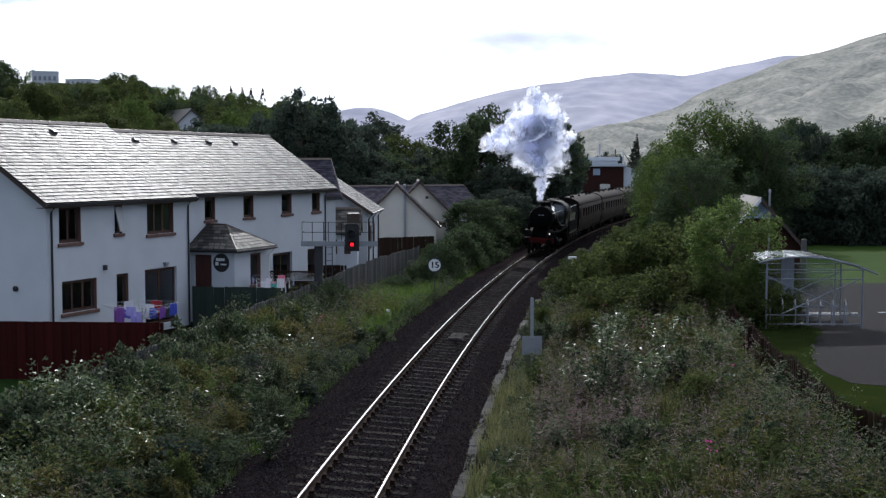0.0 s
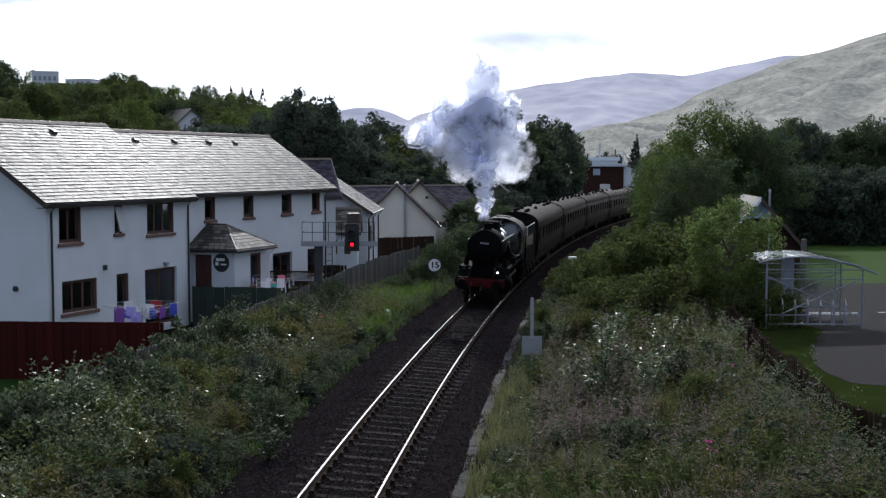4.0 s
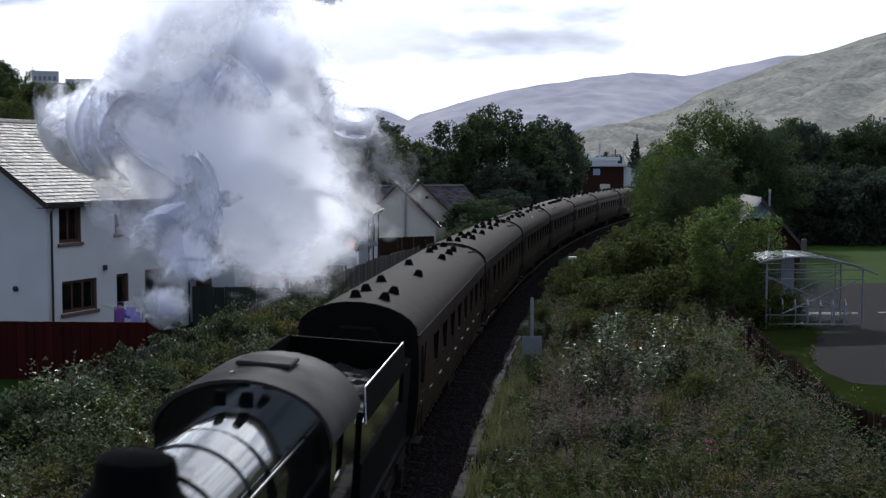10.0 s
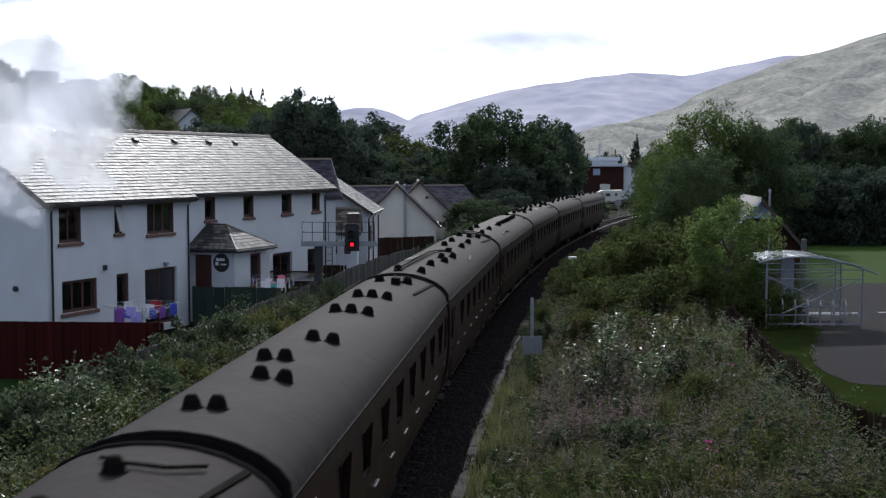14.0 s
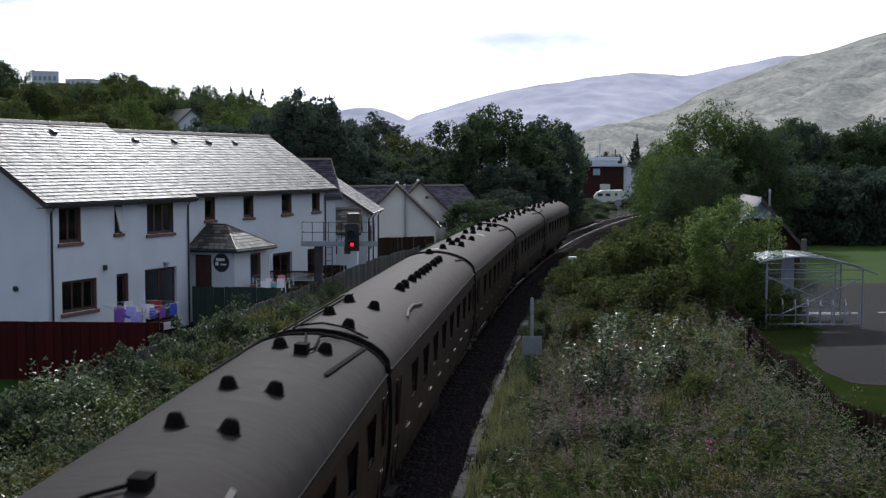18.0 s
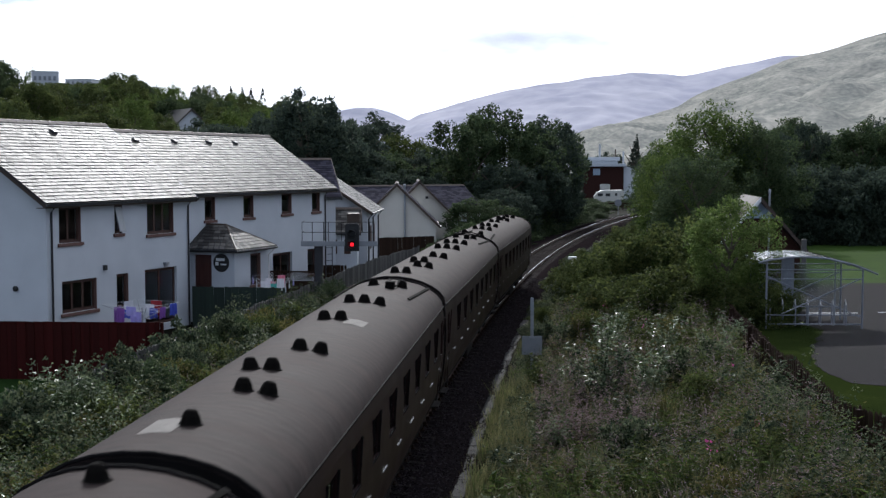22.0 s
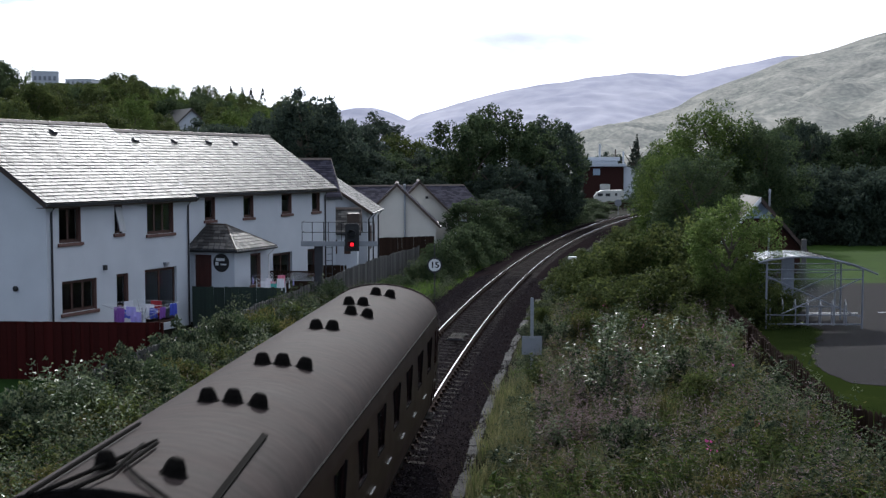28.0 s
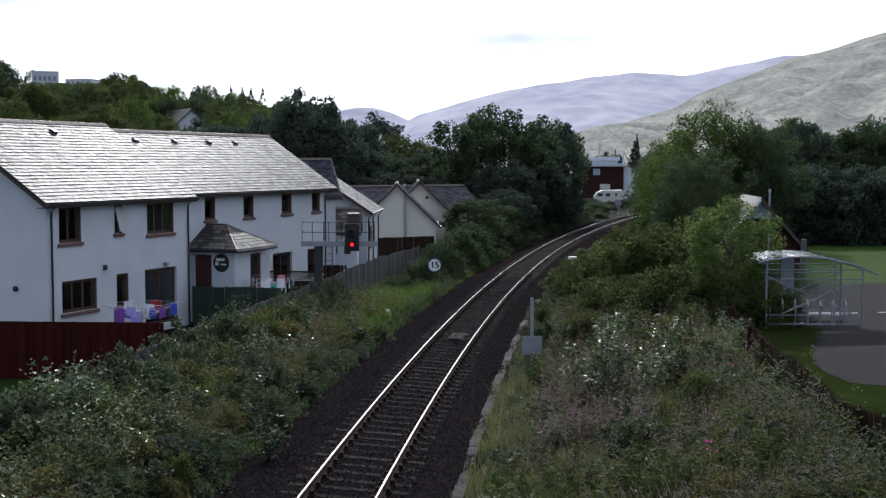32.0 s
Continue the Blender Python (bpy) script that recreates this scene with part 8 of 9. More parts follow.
def locomotive():
    L = thing("steam_locomotive", "black steam locomotive with red buffer beam, coupled to a tender", "locomotive")
    BZ, BR = 2.73, 0.79
    roty = Matrix.Rotation(radians(-90), 4, "X")
    axis = lambda y, x=0, z=BZ: Matrix.Translation((x, y, z)) @ roty
    # boiler barrel, smokebox, firebox
    part("smokebox", Shape().lathe([(2.75, BR + 0.02), (2.77, BR + 0.05), (4.55, BR + 0.05), (4.60, BR + 0.02), (4.64, BR - 0.1), (4.66, 0)], 40, axis(0), caps=False), M["loco_matt"], L, "sooty black smokebox", smooth=True)
    door = part("smokebox_door", Shape().lathe([(4.64, 0.70), (4.68, 0.70), (4.74, 0.55), (4.79, 0.3), (4.81, 0.0)], 36, axis(0), caps=False), M["loco_matt"], L, "domed smokebox door", smooth=True)
    part("door_wheel", Shape().tube([(0.0, 4.82, BZ), (0.0, 4.9, BZ)], 0.04, 8), M["loco_matt"], door)
    part("hinge", Shape().box(-0.1, 0.6, 4.70, 4.78, BZ + 0.2, BZ + 0.27).box(-0.1, 0.6, 4.70, 4.78, BZ - 0.27, BZ - 0.2), M["loco_matt"], door)
    pl = part("number_plate", Shape().box(-0.27, 0.27, 4.785, 4.80, BZ + 0.14, BZ + 0.28), M["loco_matt"], door, "black plate with five pale bars", bevel=0.01)
    for i in range(5):
        part("plate_bar", Shape().box(-0.20 + i * 0.085, -0.155 + i * 0.085, 4.801, 4.807, BZ + 0.175, BZ + 0.245), M["galv"], pl)
    part("shed_plate", Shape().lathe([(0, 0.075), (0.02, 0.075)], 20, Matrix.Translation((0, 4.70, BZ - 0.52)) @ roty), M["galv"], door, "small oval pale plate")
    part("boiler", Shape().lathe([(-1.0, BR + 0.03), (0.0, BR + 0.015), (2.75, BR - 0.02)], 40, axis(0)), M["loco"], L, "glossy black boiler barrel", smooth=True)
    for y in (2.2, 1.0, -0.2):
        part("boiler_band", Shape().lathe([(y, BR + 0.0), (y, BR + 0.022 + (0.02 - 0.008 * y)), (y + 0.06, BR + 0.022 + (0.02 - 0.008 * y)), (y + 0.06, BR)], 40, axis(0), caps=False), M["loco"], L)
    fb_ = [(0.84, 1.7), (0.90, 2.3)] + [(0.90 * math.cos(a), 2.66 + 0.90 * math.sin(a)) for a in [math.pi * i / 14 for i in range(1, 14)]] + [(-0.90, 2.3), (-0.84, 1.7)]
    part("firebox", Shape().prism(fb_, -3.5, -1.0), M["loco"], L, "round-topped firebox", smooth=True)
    ch = [(0, 0.30), (0.05, 0.25), (0.12, 0.205), (0.29, 0.20), (0.34, 0.215), (0.38, 0.235), (0.41, 0.22), (0.41, 0.16), (0.22, 0.155)]
    part("chimney", Shape().lathe([(BZ + BR - 0.08 + z, r) for z, r in ch], 24, pose(0, 3.65, 0), caps=False), M["loco_matt"], L, "short black chimney", smooth=True)
    part("dome", Shape().lathe([(BZ + BR - 0.14, 0.58), (BZ + BR - 0.03, 0.46), (BZ + BR + 0.06, 0.41), (BZ + BR + 0.25, 0.40), (BZ + BR + 0.32, 0.37), (BZ + BR + 0.365, 0.28), (BZ + BR + 0.375, 0)], 28, pose(0, 1.75, 0), caps=False), M["loco_matt"], L, "polished black dome", smooth=True)
    for x in (-0.18, 0.18):
        part("safety_valve", Shape().lathe([(3.6, 0.09), (3.78, 0.08), (3.80, 0.05)], 12, pose(x, -2.2, 0)), M["loco_matt"], L)
    part("whistle", Shape().tube([(0.3, -3.3, 3.5), (0.3, -3.3, 3.85)], 0.03, 8), M["bright_steel"], L)
    for sg in (1, -1):
        part("handrail", Shape().tube([(sg * 0.84, -2.8, BZ + 0.36), (sg * 0.80, 2.6, BZ + 0.36), (sg * 0.82, 4.5, BZ + 0.34)], 0.018, 8), M["bright_steel"], L, "bright handrail")
        part("running_plate", Shape().box(sg * 1.18 - 0.02, sg * 1.18 + 0.02, -5.1, 4.3, 1.62, 1.78).box(min(sg * 0.6, sg * 1.17), max(sg * 0.6, sg * 1.17), -5.1, 4.3, 1.72, 1.76), M["loco_matt"], L, "black running plate", bevel=0.006)
        part("front_drop", Shape().add([(sg * 0.5, 4.3, 1.76), (sg * 1.15, 4.3, 1.76), (sg * 1.15, 4.75, 1.36), (sg * 0.5, 4.75, 1.36), (sg * 0.5, 4.3, 1.70), (sg * 1.15, 4.3, 1.70), (sg * 1.15, 4.72, 1.30), (sg * 0.5, 4.72, 1.30)], [(0, 1, 2, 3), (7, 6, 5, 4), (0, 4, 5, 1), (1, 5, 6, 2), (2, 6, 7, 3), (3, 7, 4, 0)]), M["loco_matt"], L)
        part("main_frame", Shape().box(sg * 0.58 - 0.02, sg * 0.58 + 0.02, -5.0, 5.3, 0.75, 1.75), M["under"], L)
        cyl = part("cylinder", Shape().lathe([(3.25, 0.37), (3.3, 0.39), (4.35, 0.39), (4.4, 0.35), (4.46, 0.2), (4.48, 0.0)], 24, axis(0, sg * 0.97, 1.0), caps=False), M["loco_matt"], L, "outside cylinder", smooth=True)
        part("valve_chest", Shape().lathe([(3.1, 0.17), (4.55, 0.17), (4.6, 0.1), (4.6, 0)], 16, axis(0, sg * 0.95, 1.5), caps=False), M["loco_matt"], cyl, smooth=True)
        part("slidebar", Shape().box(sg * 1.0 - 0.05, sg * 1.0 + 0.05, 1.95, 3.25, 1.10, 1.16).box(sg * 1.0 - 0.05, sg * 1.0 + 0.05, 1.95, 3.25, 0.84, 0.90), M["bright_steel"], L)
        part("piston_rod", Shape().tube([(sg * 1.0, 2.2, 1.0), (sg * 1.0, 3.3, 1.0)], 0.04, 8), M["bright_steel"], L)
        part("cab_side", wall_with_holes(sg * 1.20 - 0.02, sg * 1.20 + 0.02, -5.1, -2.9, 1.76, 3.12, [(-3.9, -3.3, 2.45, 3.0)]), M["loco"], L, "black cab side with a window")
        part("cab_step", Shape().box(sg * 1.2 - 0.12, sg * 1.2 + 0.12, -5.05, -4.6, 0.5, 0.54).box(sg * 1.2 - 0.12, sg * 1.2 + 0.12, -5.05, -4.6, 1.0, 1.04).box(sg * 1.2 - 0.02, sg * 1.2 + 0.02, -5.05, -4.6, 0.5, 1.7), M["under"], L)
        part("lubricator", Shape().box(sg * 1.1 - 0.14, sg * 1.1 + 0.14, 0.6, 0.95, 1.76, 2.05).lathe([(0, 0.08), (0.25, 0.08)], 10, pose(sg * 1.1, 0.2, 1.78)), M["loco_matt"], L, bevel=0.01)
        part("steam_pipe", Shape().tube([(sg * 0.72, 3.5, 2.5), (sg * 0.92, 3.5, 2.1), (sg * 0.95, 3.6, 1.7)], 0.13, 10), M["loco_matt"], L, smooth=True)
        part("injector_pipe", Shape().tube([(sg * 0.92, 1.9, 2.9), (sg * 1.03, 1.2, 2.3), (sg * 1.05, -1.0, 2.0), (sg * 1.1, -3.2, 1.9)], 0.03, 6), M["bright_steel"], L)
        part("buffer", Shape().lathe([(0, 0.15), (0.30, 0.12), (0.32, 0.1), (0.50, 0.1), (0.52, 0.23), (0.58, 0.22)], 20, Matrix.Translation((sg * 0.82, 5.3, 1.06)) @ roty), M["loco_matt"], L, smooth=True)
        part("guard_iron", Shape().box(sg * 0.75 - 0.03, sg * 0.75 + 0.03, 5.0, 5.06, 0.12, 0.9), M["under"], L)
        part("front_step", Shape().box(sg * 1.1 - 0.15, sg * 1.1 + 0.15, 4.85, 5.15, 0.5, 0.53).box(sg * 1.1 - 0.02, sg * 1.1 + 0.02, 4.98, 5.02, 0.5, 1.3), M["under"], L)
    cr = [(1.25 * math.cos(a), 3.05 + 0.80 * math.sin(a)) for a in [math.pi * i / 16 for i in range(17)]]
    part("cab_roof", Shape().prism(cr + [(x * 0.97, z - 0.05) for x, z in reversed(cr)], -5.35, -2.75), M["cab_roof"], L, "sooty curved cab roof", smooth=True)
    cf_ = [(1.18, 1.76), (1.18, 3.05)] + [(1.19 * math.cos(a), 3.03 + 0.76 * math.sin(a)) for a in [math.pi * i / 12 for i in range(1, 12)]] + [(-1.18, 3.05), (-1.18, 1.76)]
    part("cab_front", Shape().prism(cf_, -2.91, -2.88), M["loco"], L, "cab front plate")
    for sg in (1, -1):
        part("cab_window", Shape().prism([(sg * 0.98, 2.75), (sg * 0.98, 3.2), (sg * 1.08, 3.15), (sg * 1.12, 2.75)][::sg], -2.875, -2.868), M["glass"], L)
    part("roof_ventilator", Shape().box(-0.4, 0.4, -4.6, -3.9, 3.83, 3.90), M["cab_roof"], L, bevel=0.02)
    part("front_platform", Shape().box(-1.12, 1.12, 4.72, 5.27, 1.27, 1.31), M["loco_matt"], L, bevel=0.006)
    part("saddle", Shape().box(-0.55, 0.55, 3.0, 4.4, 0.9, 2.1), M["loco_matt"], L)
    beam = part("buffer_beam", Shape().box(-1.11, 1.11, 5.27, 5.32, 0.89, 1.29), M["red_beam"], L, "red buffer beam", bevel=0.01)
    part("drawhook", Shape().tube([(0, 5.3, 1.06), (0, 5.55, 1.06), (0, 5.62, 1.14)], 0.035, 8).tube([(0, 5.52, 1.04), (0, 5.52, 0.5)], 0.03, 8), M["under"], beam)
    part("brake_hose", Shape().tube([(0.45, 5.3, 0.9), (0.45, 5.42, 1.1), (0.45, 5.46, 0.9), (0.43, 5.45, 0.5)], 0.03, 8), M["black"], beam)
    for x, lit in ((-0.76, True), (0.0, False), (0.62, False)):
        lamp = part("lamp_bracket" if not lit else "head_lamp", Shape().box(x - 0.08, x + 0.08, 5.05, 5.25, 1.32, 1.74).lathe([(1.74, 0.06), (1.81, 0.04)], 10, pose(x, 5.15, 0)) if lit else Shape().box(x - 0.02, x + 0.02, 5.2, 5.24, 1.33, 1.5), M["loco_matt"], L, bevel=0.01)
        if lit:
            part("lamp_lens", Shape().lathe([(0, 0.028), (0.02, 0.028)], 16, Matrix.Translation((x, 5.255, 1.63)) @ roty), M["head_lamp"], lamp, "lit lamp lens")
    # wheels and rods
    PW = wheelset(0.48, spokes=10).mesh("wheelset", M["under"], smooth=False)
    DW = wheelset(0.787, spokes=15).mesh("driving_wheels", M["loco_matt"], smooth=False)
    w = part("pony_wheelset", PW, None, L, "leading wheels", at=pose(0, 4.35, 0.48))
    ROLLING.append((w, 4.35, 0.48, 0.48))
    for y in (1.75, -0.5, -2.95):
        w = part("driving_wheelset", DW, None, L, "spoked driving wheels", at=pose(0, y, 0.787))
        ROLLING.append((w, y, 0.787, 0.787))
    rods = []
    for sg in (1, -1):
        sh = Shape().box(sg * 0.95 - 0.03, sg * 0.95 + 0.03, -2.95, 1.75, -0.05, 0.05)
        for y in (1.75, -0.5, -2.95):
            sh.lathe([(-0.04, 0.1), (0.04, 0.1)], 14, Matrix.Translation((sg * 0.95, y, 0)) @ Matrix.Rotation(radians(90), 4, "Y"))
        rods.append((part("coupling_rod", sh, M["bright_steel"], L, "bright coupling rod", at=pose(0, 0, 0.787)), 0.0 if sg > 0 else math.pi / 2))
    return L, rods


LOCO, RODS = locomotive()


def tender():
    T = thing("tender", "black locomotive tender loaded with coal", "tender")
    prof = lambda w, z: w
    for sg in (1, -1):
        part("side_sheet", Shape().add([(sg * 1.14, -3.3, 1.2), (sg * 1.14, 3.2, 1.2), (sg * 1.14, 3.2, 2.75), (sg * 1.14, -3.3, 2.75), (sg * 1.10, -3.3, 1.2), (sg * 1.10, 3.2, 1.2), (sg * 1.10, 3.2, 2.75), (sg * 1.10, -3.3, 2.75)], [(0, 1, 2, 3), (7, 6, 5, 4), (0, 4, 5, 1), (1, 5, 6, 2), (2, 6, 7, 3), (3, 7, 4, 0)]), M["loco"], T, "black tender side")
        part("coping", Shape().add([(sg * 1.20, -2.2, 2.75), (sg * 1.20, 3.2, 2.75), (sg * 1.14, 3.0, 3.28), (sg * 1.14, -2.0, 3.28), (sg * 1.16, -2.2, 2.75), (sg * 1.16, 3.2, 2.75), (sg * 1.10, 3.0, 3.28), (sg * 1.10, -2.0, 3.28)], [(0, 1, 2, 3), (7, 6, 5, 4), (0, 4, 5, 1), (1, 5, 6, 2), (2, 6, 7, 3), (3, 7, 4, 0)]), M["loco_matt"], T)
        # bright steel on one edge only: it paints that rim's highlight
        part("top_edge", Shape().tube([(sg * 1.12, -2.0, 3.29), (sg * 1.12, 3.0, 3.29), (sg * 1.20, 3.22, 2.75)], 0.014, 6), M["bright_steel" if sg < 0 else "loco_matt"], T, "top edge, bright on one side for its highlight")
        part("frame", Shape().box(sg * 1.14 - 0.02, sg * 1.14 + 0.02, -3.3, 3.3, 0.55, 1.18), M["under"], T)
        part("valance", Shape().box(sg * 1.20 - 0.03, sg * 1.20 + 0.03, -3.4, 3.4, 1.1, 1.22), M["loco"], T)
        for y in (-2.05, 0.0, 2.05):
            part("axlebox", Shape().box(sg * 1.2 - 0.08, sg * 1.2 + 0.08, y - 0.18, y + 0.18, 0.45, 0.8), M["under"], T, bevel=0.02)
            part("leaf_spring", Shape().prism([(-0.05, 0.0), (0.05, 0.0), (0.05, 0.14), (-0.05, 0.14)], -0.55, 0.55, pose(sg * 1.2, y, 0.85)), M["under"], T)
    part("tank_top", Shape().box(-1.17, 1.17, -3.3, 3.2, 1.2, 2.1).box(-1.18, 1.18, -3.3, -2.0, 2.1, 2.78), M["loco_matt"], T)
    part("rear_sheet", Shape().box(-1.21, 1.21, -3.34, -3.3, 1.2, 2.78).box(-1.12, 1.12, -2.06, -2.0, 2.78, 3.26), M["loco_matt"], T)
    part("front_sheet", Shape().box(-1.12, 1.12, 3.0, 3.05, 1.2, 2.9), M["coal"], T)
    part("floor_beam", Shape().box(-1.12, 1.12, -3.45, 3.35, 0.95, 1.12), M["under"], T)
    r = np.random.RandomState(8)
    nx, ny = 14, 30
    gx, gy = np.meshgrid(np.linspace(-1.08, 1.08, nx), np.linspace(-1.95, 2.95, ny))
    gz = 2.55 + 0.30 * (1 - (gx / 1.3) ** 2) + r.uniform(-0.09, 0.09, gx.shape) + 0.12 * np.sin(gy * 1.3) - 0.12 * (gy > 2)
    i = (np.arange(ny - 1)[:, None] * nx + np.arange(nx - 1)[None, :]).ravel()
    part("coal", quick_mesh("coal", np.stack([gx.ravel(), gy.ravel(), gz.ravel()], 1), np.stack([i, i + 1, i + nx + 1, i + nx], 1), M["coal"]), None, T, "heap of black coal")
    part("water_filler", Shape().lathe([(2.78, 0.25), (2.95, 0.25), (3.0, 0.15)], 16, pose(0, -2.7, 0)), M["loco_matt"], T)
    for x in (-0.86, 0.86):
        part("buffer", Shape().lathe([(0, 0.12), (0.25, 0.10), (0.26, 0.2), (0.3, 0.2)], 14, pose(x, -3.4, 1.05, 90, 0, 0)), M["under"], T)
    TW = wheelset(0.64, spokes=12).mesh("wheelset", M["under"])
    for y in (-2.05, 0.0, 2.05):
        w = part("wheelset", TW, None, T, at=pose(0, y, 0.64))
        ROLLING.append((w, y, 0.64, 0.64))
    return T


TENDER = tender()


# ---- steam ----
def steam_object_mesh(name, verts, faces, uvs, key):
    me = bpy.data.meshes.new(name)
    me.from_pydata(verts, [], faces)
    lay = me.uv_layers.new(name="sheet")
    lay.data.foreach_set("uv", np.array(uvs, np.float32).ravel())
    me.materials.append(M[key])
    me.shade_smooth()
    return me


def puff_mesh(seed, sheets=4):
    """A billow about one metre in radius: soft bowed sheets standing at all angles through one another."""
    r = np.random.RandomState(seed)
    verts, faces, uvs, n, rings = [], [], [], 14, 3
    ring = [(math.cos(2 * math.pi * q / n), math.sin(2 * math.pi * q / n)) for q in range(n)]
    for i in range(sheets):
        at = r.normal(size=3)
        at *= 0.5 * r.rand() ** 0.5 / np.linalg.norm(at)
        nrm, k = r.normal(size=3), len(verts)
        nrm /= np.linalg.norm(nrm)
        a = np.cross(nrm, r.normal(size=3))
        a /= np.linalg.norm(a)
        b, w = np.cross(nrm, a), r.uniform(0.75, 1.05)
        verts.append(tuple(at + nrm * 0.28 * w))
        for g in range(1, rings + 1):
            q = g / rings
            verts += [tuple(at + (a * c + b * d) * w * q + nrm * 0.28 * w * (1 - 1.6 * q * q)) for c, d in ring]
        if i:
            faces.append((k - 1, k, k + 1))     # a clear thread that holds the sheets together
            uvs += [(9, 9)] * 3
        for q in range(n):
            q2 = (q + 1) % n
            faces.append((k, k + 1 + q, k + 1 + q2))
            uvs += [(0, 0), (ring[q][0] / rings, ring[q][1] / rings), (ring[q2][0] / rings, ring[q2][1] / rings)]
            for g in range(rings - 1):
                lo, hi = k + 1 + g * n, k + 1 + (g + 1) * n
                faces.append((lo + q, hi + q, hi + q2, lo + q2))
                uvs += [(ring[j][0] * m_ / rings, ring[j][1] * m_ / rings) for j, m_ in ((q, g + 1), (q, g + 2), (q2, g + 2), (q2, g + 1))]
    return steam_object_mesh("steam_puff", verts, faces, uvs, "steam_billow")


def wisp_mesh(seed):
    """A thin veil of steam: one sheet, bowed and crumpled."""
    r = np.random.RandomState(seed)
    ph = r.rand(6) * 6.283
    verts, faces, uvs, rings, n = [], [], [], 7, 28
    for k in range(rings + 1):
        for j in range(n):
            an, q = 2 * math.pi * j / n, max(k / rings, 0.006)
            x, z = q * math.cos(an), q * math.sin(an)
            verts.append((x, 0.35 * q * q + 0.14 * math.sin(3.1 * x + ph[0]) * math.cos(2.7 * z + ph[1]) + 0.08 * math.sin(6 * z + ph[2]), z))
    co = lambda k, j: (k / rings * math.cos(2 * math.pi * j / n), k / rings * math.sin(2 * math.pi * j / n))
    for k in range(rings):
        for j in range(n):
            j2 = (j + 1) % n
            for tri in (((k, j), (k + 1, j), (k + 1, j2)), ((k, j), (k + 1, j2), (k, j2))):
                faces.append(tuple(a * n + b for a, b in tri))
                uvs += [co(a, b) for a, b in tri]
    return steam_object_mesh("steam_wisp", verts, faces, uvs, "steam_thin")


DENSE = [puff_mesh(200 + i) for i in range(5)]
THIN = [wisp_mesh(300 + i) for i in range(4)]
CHIMNEY_BACK = 3.65
PUFFS = []


def steam():
    r = random.Random(21)
    # height over the chimney, aside, behind, size, which shape
    spec = [(0.12, 0, 0.0, 0.30), (0.45, 0.0, 0.3, 0.50), (0.95, 0.03, 0.7, 0.60), (1.5, -0.05, 1.1, 0.72), (2.1, 0.18, 1.6, 0.82), (2.3, -0.35, 1.8, 0.88), (2.9, 0.40, 2.3, 0.95), (3.0, -0.35, 2.4, 1.05), (3.5, 0.75, 2.8, 0.95), (3.6, 0.05, 2.8, 1.20), (3.7, -0.75, 3.0, 1.0),
            (4.3, 0.35, 3.2, 1.10), (4.5, -0.45, 3.4, 1.05), (5.0, 0.1, 3.6, 0.95), (5.5, -0.2, 3.9, 0.70), (3.2, 1.5, 3.6, 0.55), (2.9, 1.15, 3.2, 0.55), (4.6, 1.1, 4.0, 0.5),
            (3.4, -2.0, 4.2, 1.10), (3.0, -2.6, 4.6, 0.95), (2.7, -1.9, 3.8, 0.85), (4.0, -1.5, 4.0, 0.95), (2.9, -1.2, 3.0, 0.75)]
    spec = [(*q, i % 5) for i, q in enumerate(spec)]
    for i in range(13):
        u = (i * 0.618) % 1.0
        a = i * 1.9
        w = r.uniform(0.2, 1.0)
        spec.append((2.3 + 2.5 * u, 0.8 * w * math.cos(a) - 0.2, 2.0 + 1.4 * w * abs(math.sin(a)), r.uniform(1.5, 2.4), -1))
    for i, (h, x, back, rad, k) in enumerate(spec):
        ob = new("steam_puff" if k >= 0 else "steam_wisp", DENSE[k] if k >= 0 else THIN[i % 4])
        ob.scale = (rad, rad, rad)
        tagged(ob, "billow of white steam from the locomotive chimney" if k >= 0 else "thin wisp of drifting white steam", "steam", "steam from the chimney")
        PUFFS.append((ob, h, x, back, rad, k >= 0, i))


steam()


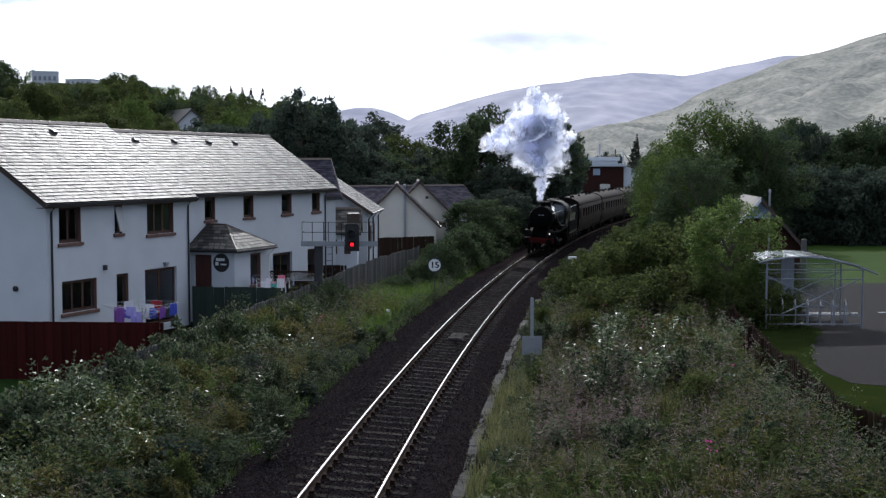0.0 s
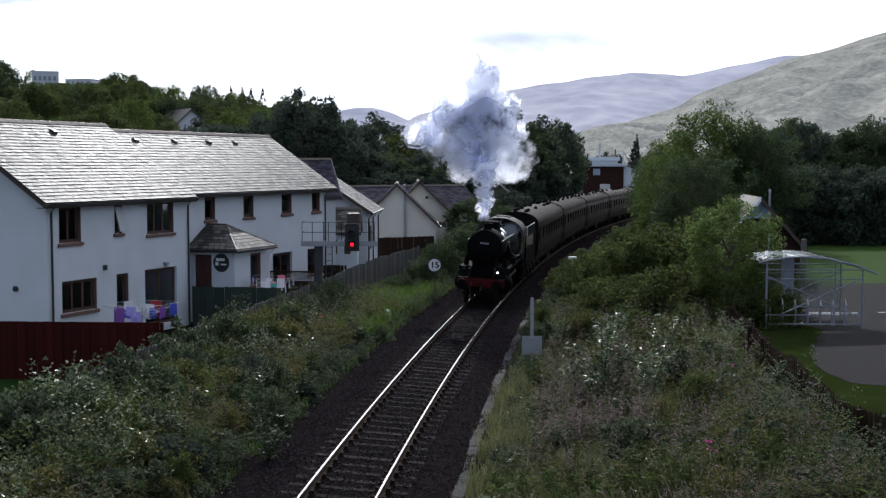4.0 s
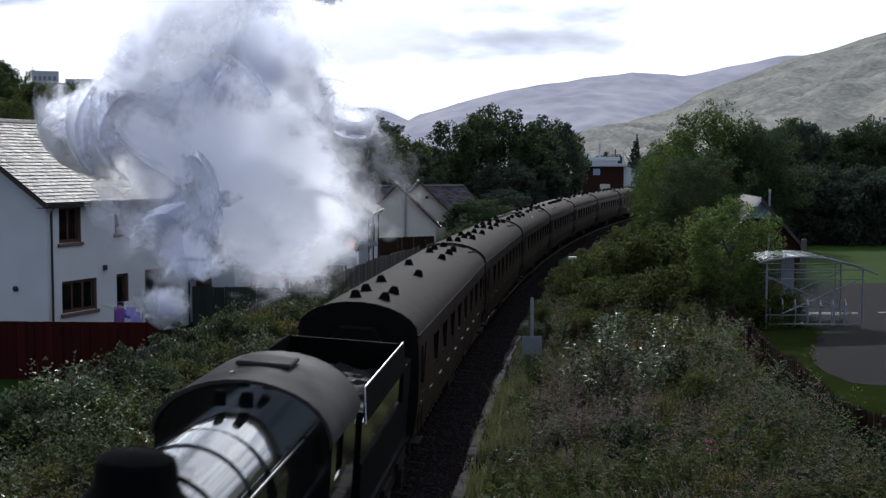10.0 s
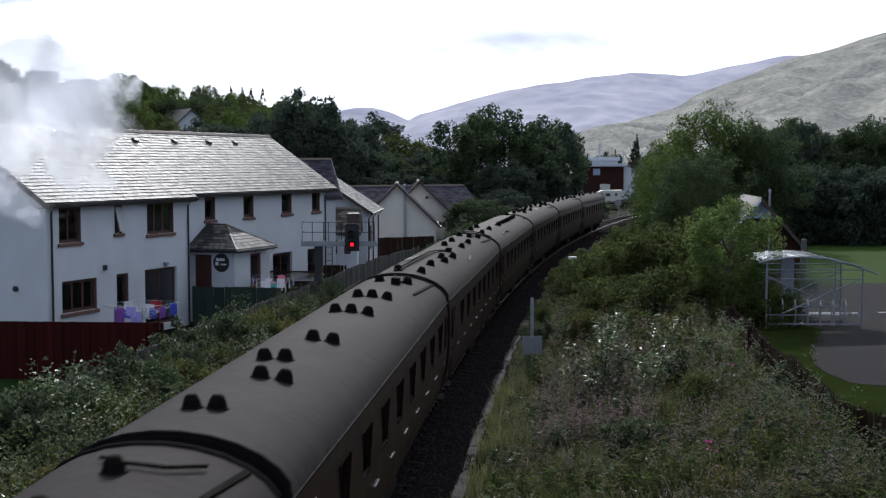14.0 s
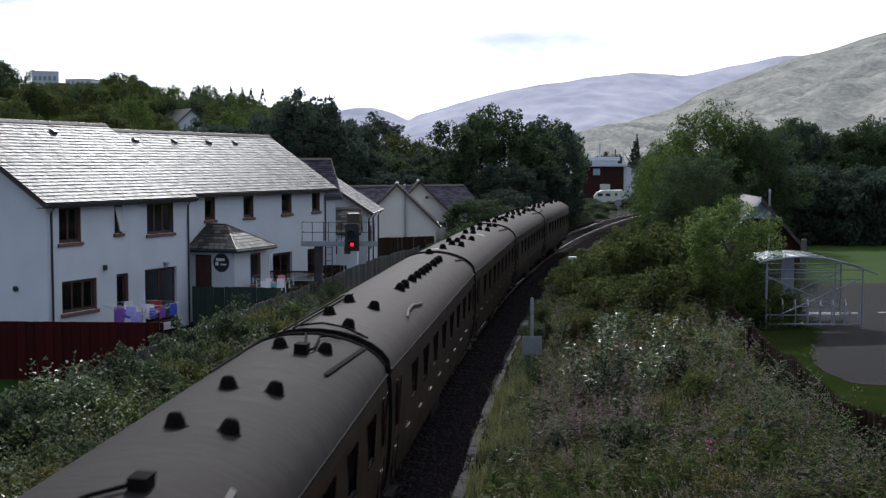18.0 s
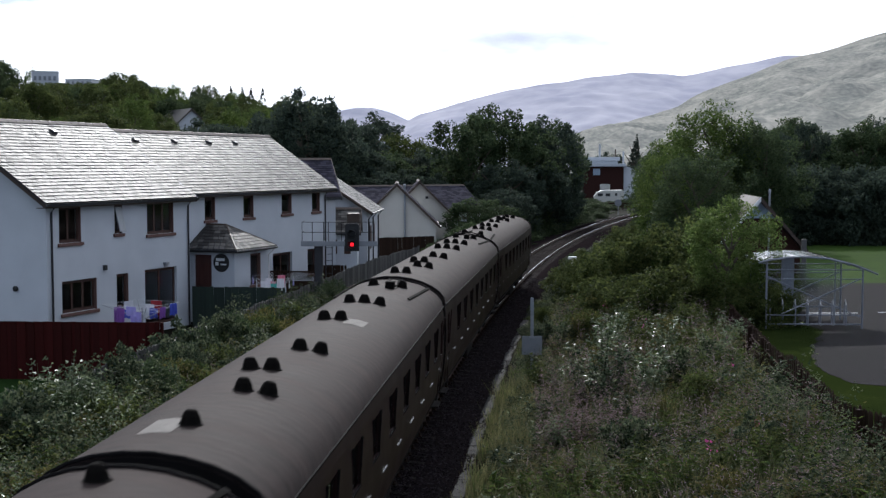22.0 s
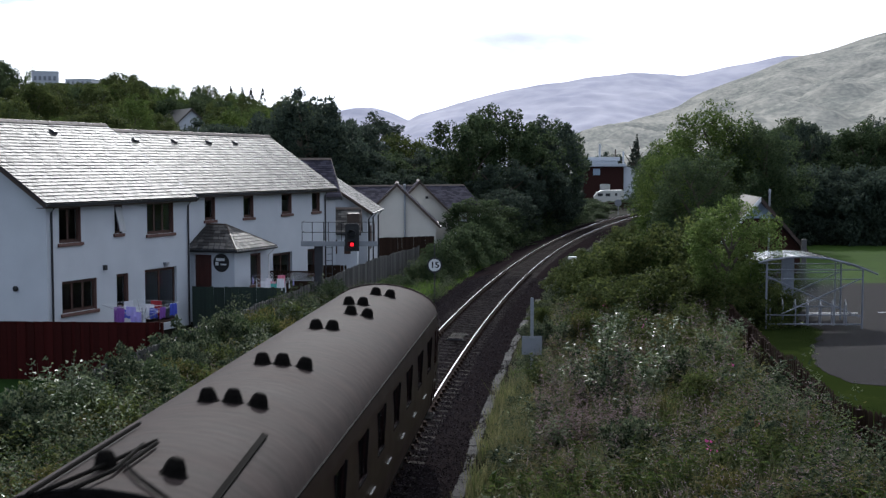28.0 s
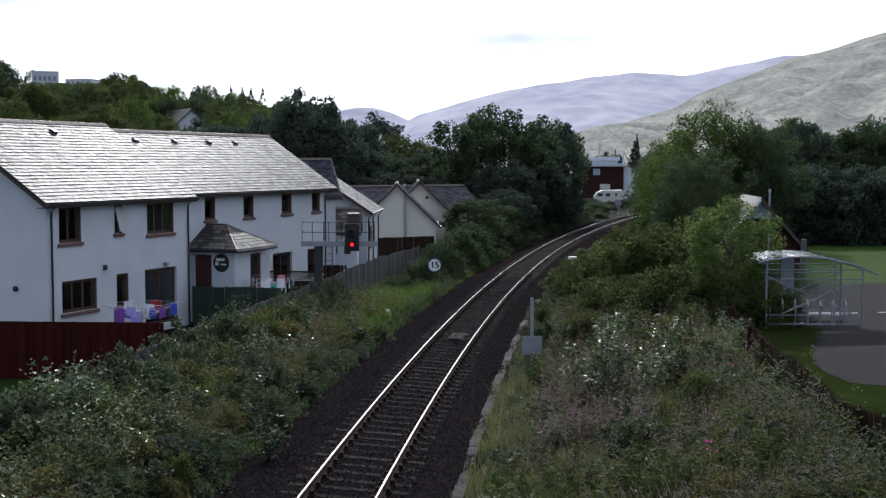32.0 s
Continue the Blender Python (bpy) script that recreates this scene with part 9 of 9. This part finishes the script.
# ---- what moves ----
def motions():
    loco_mid = -7.3 - 5.15          # centres ahead of the first coach's leading end
    tender_mid = -3.55
    times = [i * 0.4 for i in range(81)]
    for i, c in enumerate(COACHES):
        walk(c, [(t, train_pose(front_of_coaches(t) + PITCH * i + PITCH / 2)) for t in times])
    walk(TENDER, [(t, train_pose(front_of_coaches(t) + tender_mid)) for t in times])
    walk(LOCO, [(t, train_pose(front_of_coaches(t) + loco_mid) @ pose(0.09, 0, 0)) for t in times])
    # wheels roll, rods go round
    fine = [i / 15 for i in range(481)]
    way = [front_of_coaches(0) - front_of_coaches(t) for t in fine]
    for w, y, z, r in ROLLING:
        walk(w, [(t, Matrix.Translation((0, y, z)) @ Matrix.Rotation(-d / r, 4, "X")) for t, d in zip(fine, way)])
    for rod, phase in RODS:
        walk(rod, [(t, Matrix.Translation((0, 0.30 * math.sin(d / 0.787 + phase), 0.787 + 0.30 * math.cos(d / 0.787 + phase)))) for t, d in zip(fine, way)])
    # steam: each billow rides with the chimney, churns, then is left behind and drifts off to the left
    for ob, h, x, back, rad, dense, i in PUFFS:
        rr = random.Random(500 + i)
        free = (9.3 - 0.10 * h + rr.uniform(-0.1, 0.1)) if dense else (9.1 - 0.08 * h + rr.uniform(-0.4, 0.4))
        wind = Vector((-1.1 + rr.uniform(-0.4, 0.4), 0.4 + rr.uniform(-0.4, 0.6), 0.2 + rr.uniform(-0.3, 0.3))) if dense else Vector((rr.uniform(-2.4, 0.1), rr.uniform(-0.2, 2.0), rr.uniform(-0.75, 0.1)))
        if h < 1.2:
            wind = Vector((-0.3, 1.6, 2.6))
        leave = rr.uniform(9.9, 10.7) if dense else rr.uniform(11.0, 12.6)
        rows = []
        spin = Vector((rr.uniform(-1, 1), rr.uniform(-1, 1), rr.uniform(-1, 1))).normalized()

        def place(t):
            s = front_of_coaches(t) + loco_mid - CHIMNEY_BACK
            p = on_line(s + back * (0.5 + 0.05 * t), 0, 3.95)
            sway = 0.12 * h * math.sin(0.9 * t + i * 1.3)
            lean = -h * float(np.interp(t, [0, 6, 8.2, 9.2], [0.06, 0.08, 0.11, -0.04]))
            lift = h * float(np.interp(t, [0, 3, 6, 7.2, 8.2, 9.2], [1.42, 1.48, 1.03, 0.98, 0.97, 1.15]))
            return p + Vector((x * float(np.interp(t, [0, 3, 6], [1.5, 1.4, 1.0])) + lean + 0.3 * sway, 0.2 * sway, lift + 0.06 * h * math.sin(1.7 * t + i)))

        t = 0.0
        while t <= 32.0001:
            if t <= free:
                p = place(t)
            else:
                p0 = place(free)
                v0 = (place(free) - place(free - 0.1)) / 0.1
                d = t - free
                tau = 0.3
                gone = 1 - math.exp(-d / tau)
                p = p0 + v0 * (tau * gone) + wind * (d - tau * gone)
            if t > leave:
                g = min(t, 18.0) - leave
                p = p + Vector((-(5.0 if dense else 1.2) * g * g - max(0.0, t - 18.0) * 14, 0.1 * g * g, (0.8 if dense else 0.22) * g * g + max(0.0, t - 18.0) * 2))
            turn = Matrix.Rotation(0.16 * t, 4, spin) if dense else Matrix.Rotation(spin.x * 0.9, 4, "Z") @ Matrix.Rotation(spin.y * 0.7, 4, "X") @ Matrix.Rotation(6 * spin.z + 0.12 * t * (1 if spin.y > 0 else -1), 4, "Y")
            rows.append((t, Matrix.Translation(p) @ turn))
            t += 0.4
        walk(ob, rows)


motions()
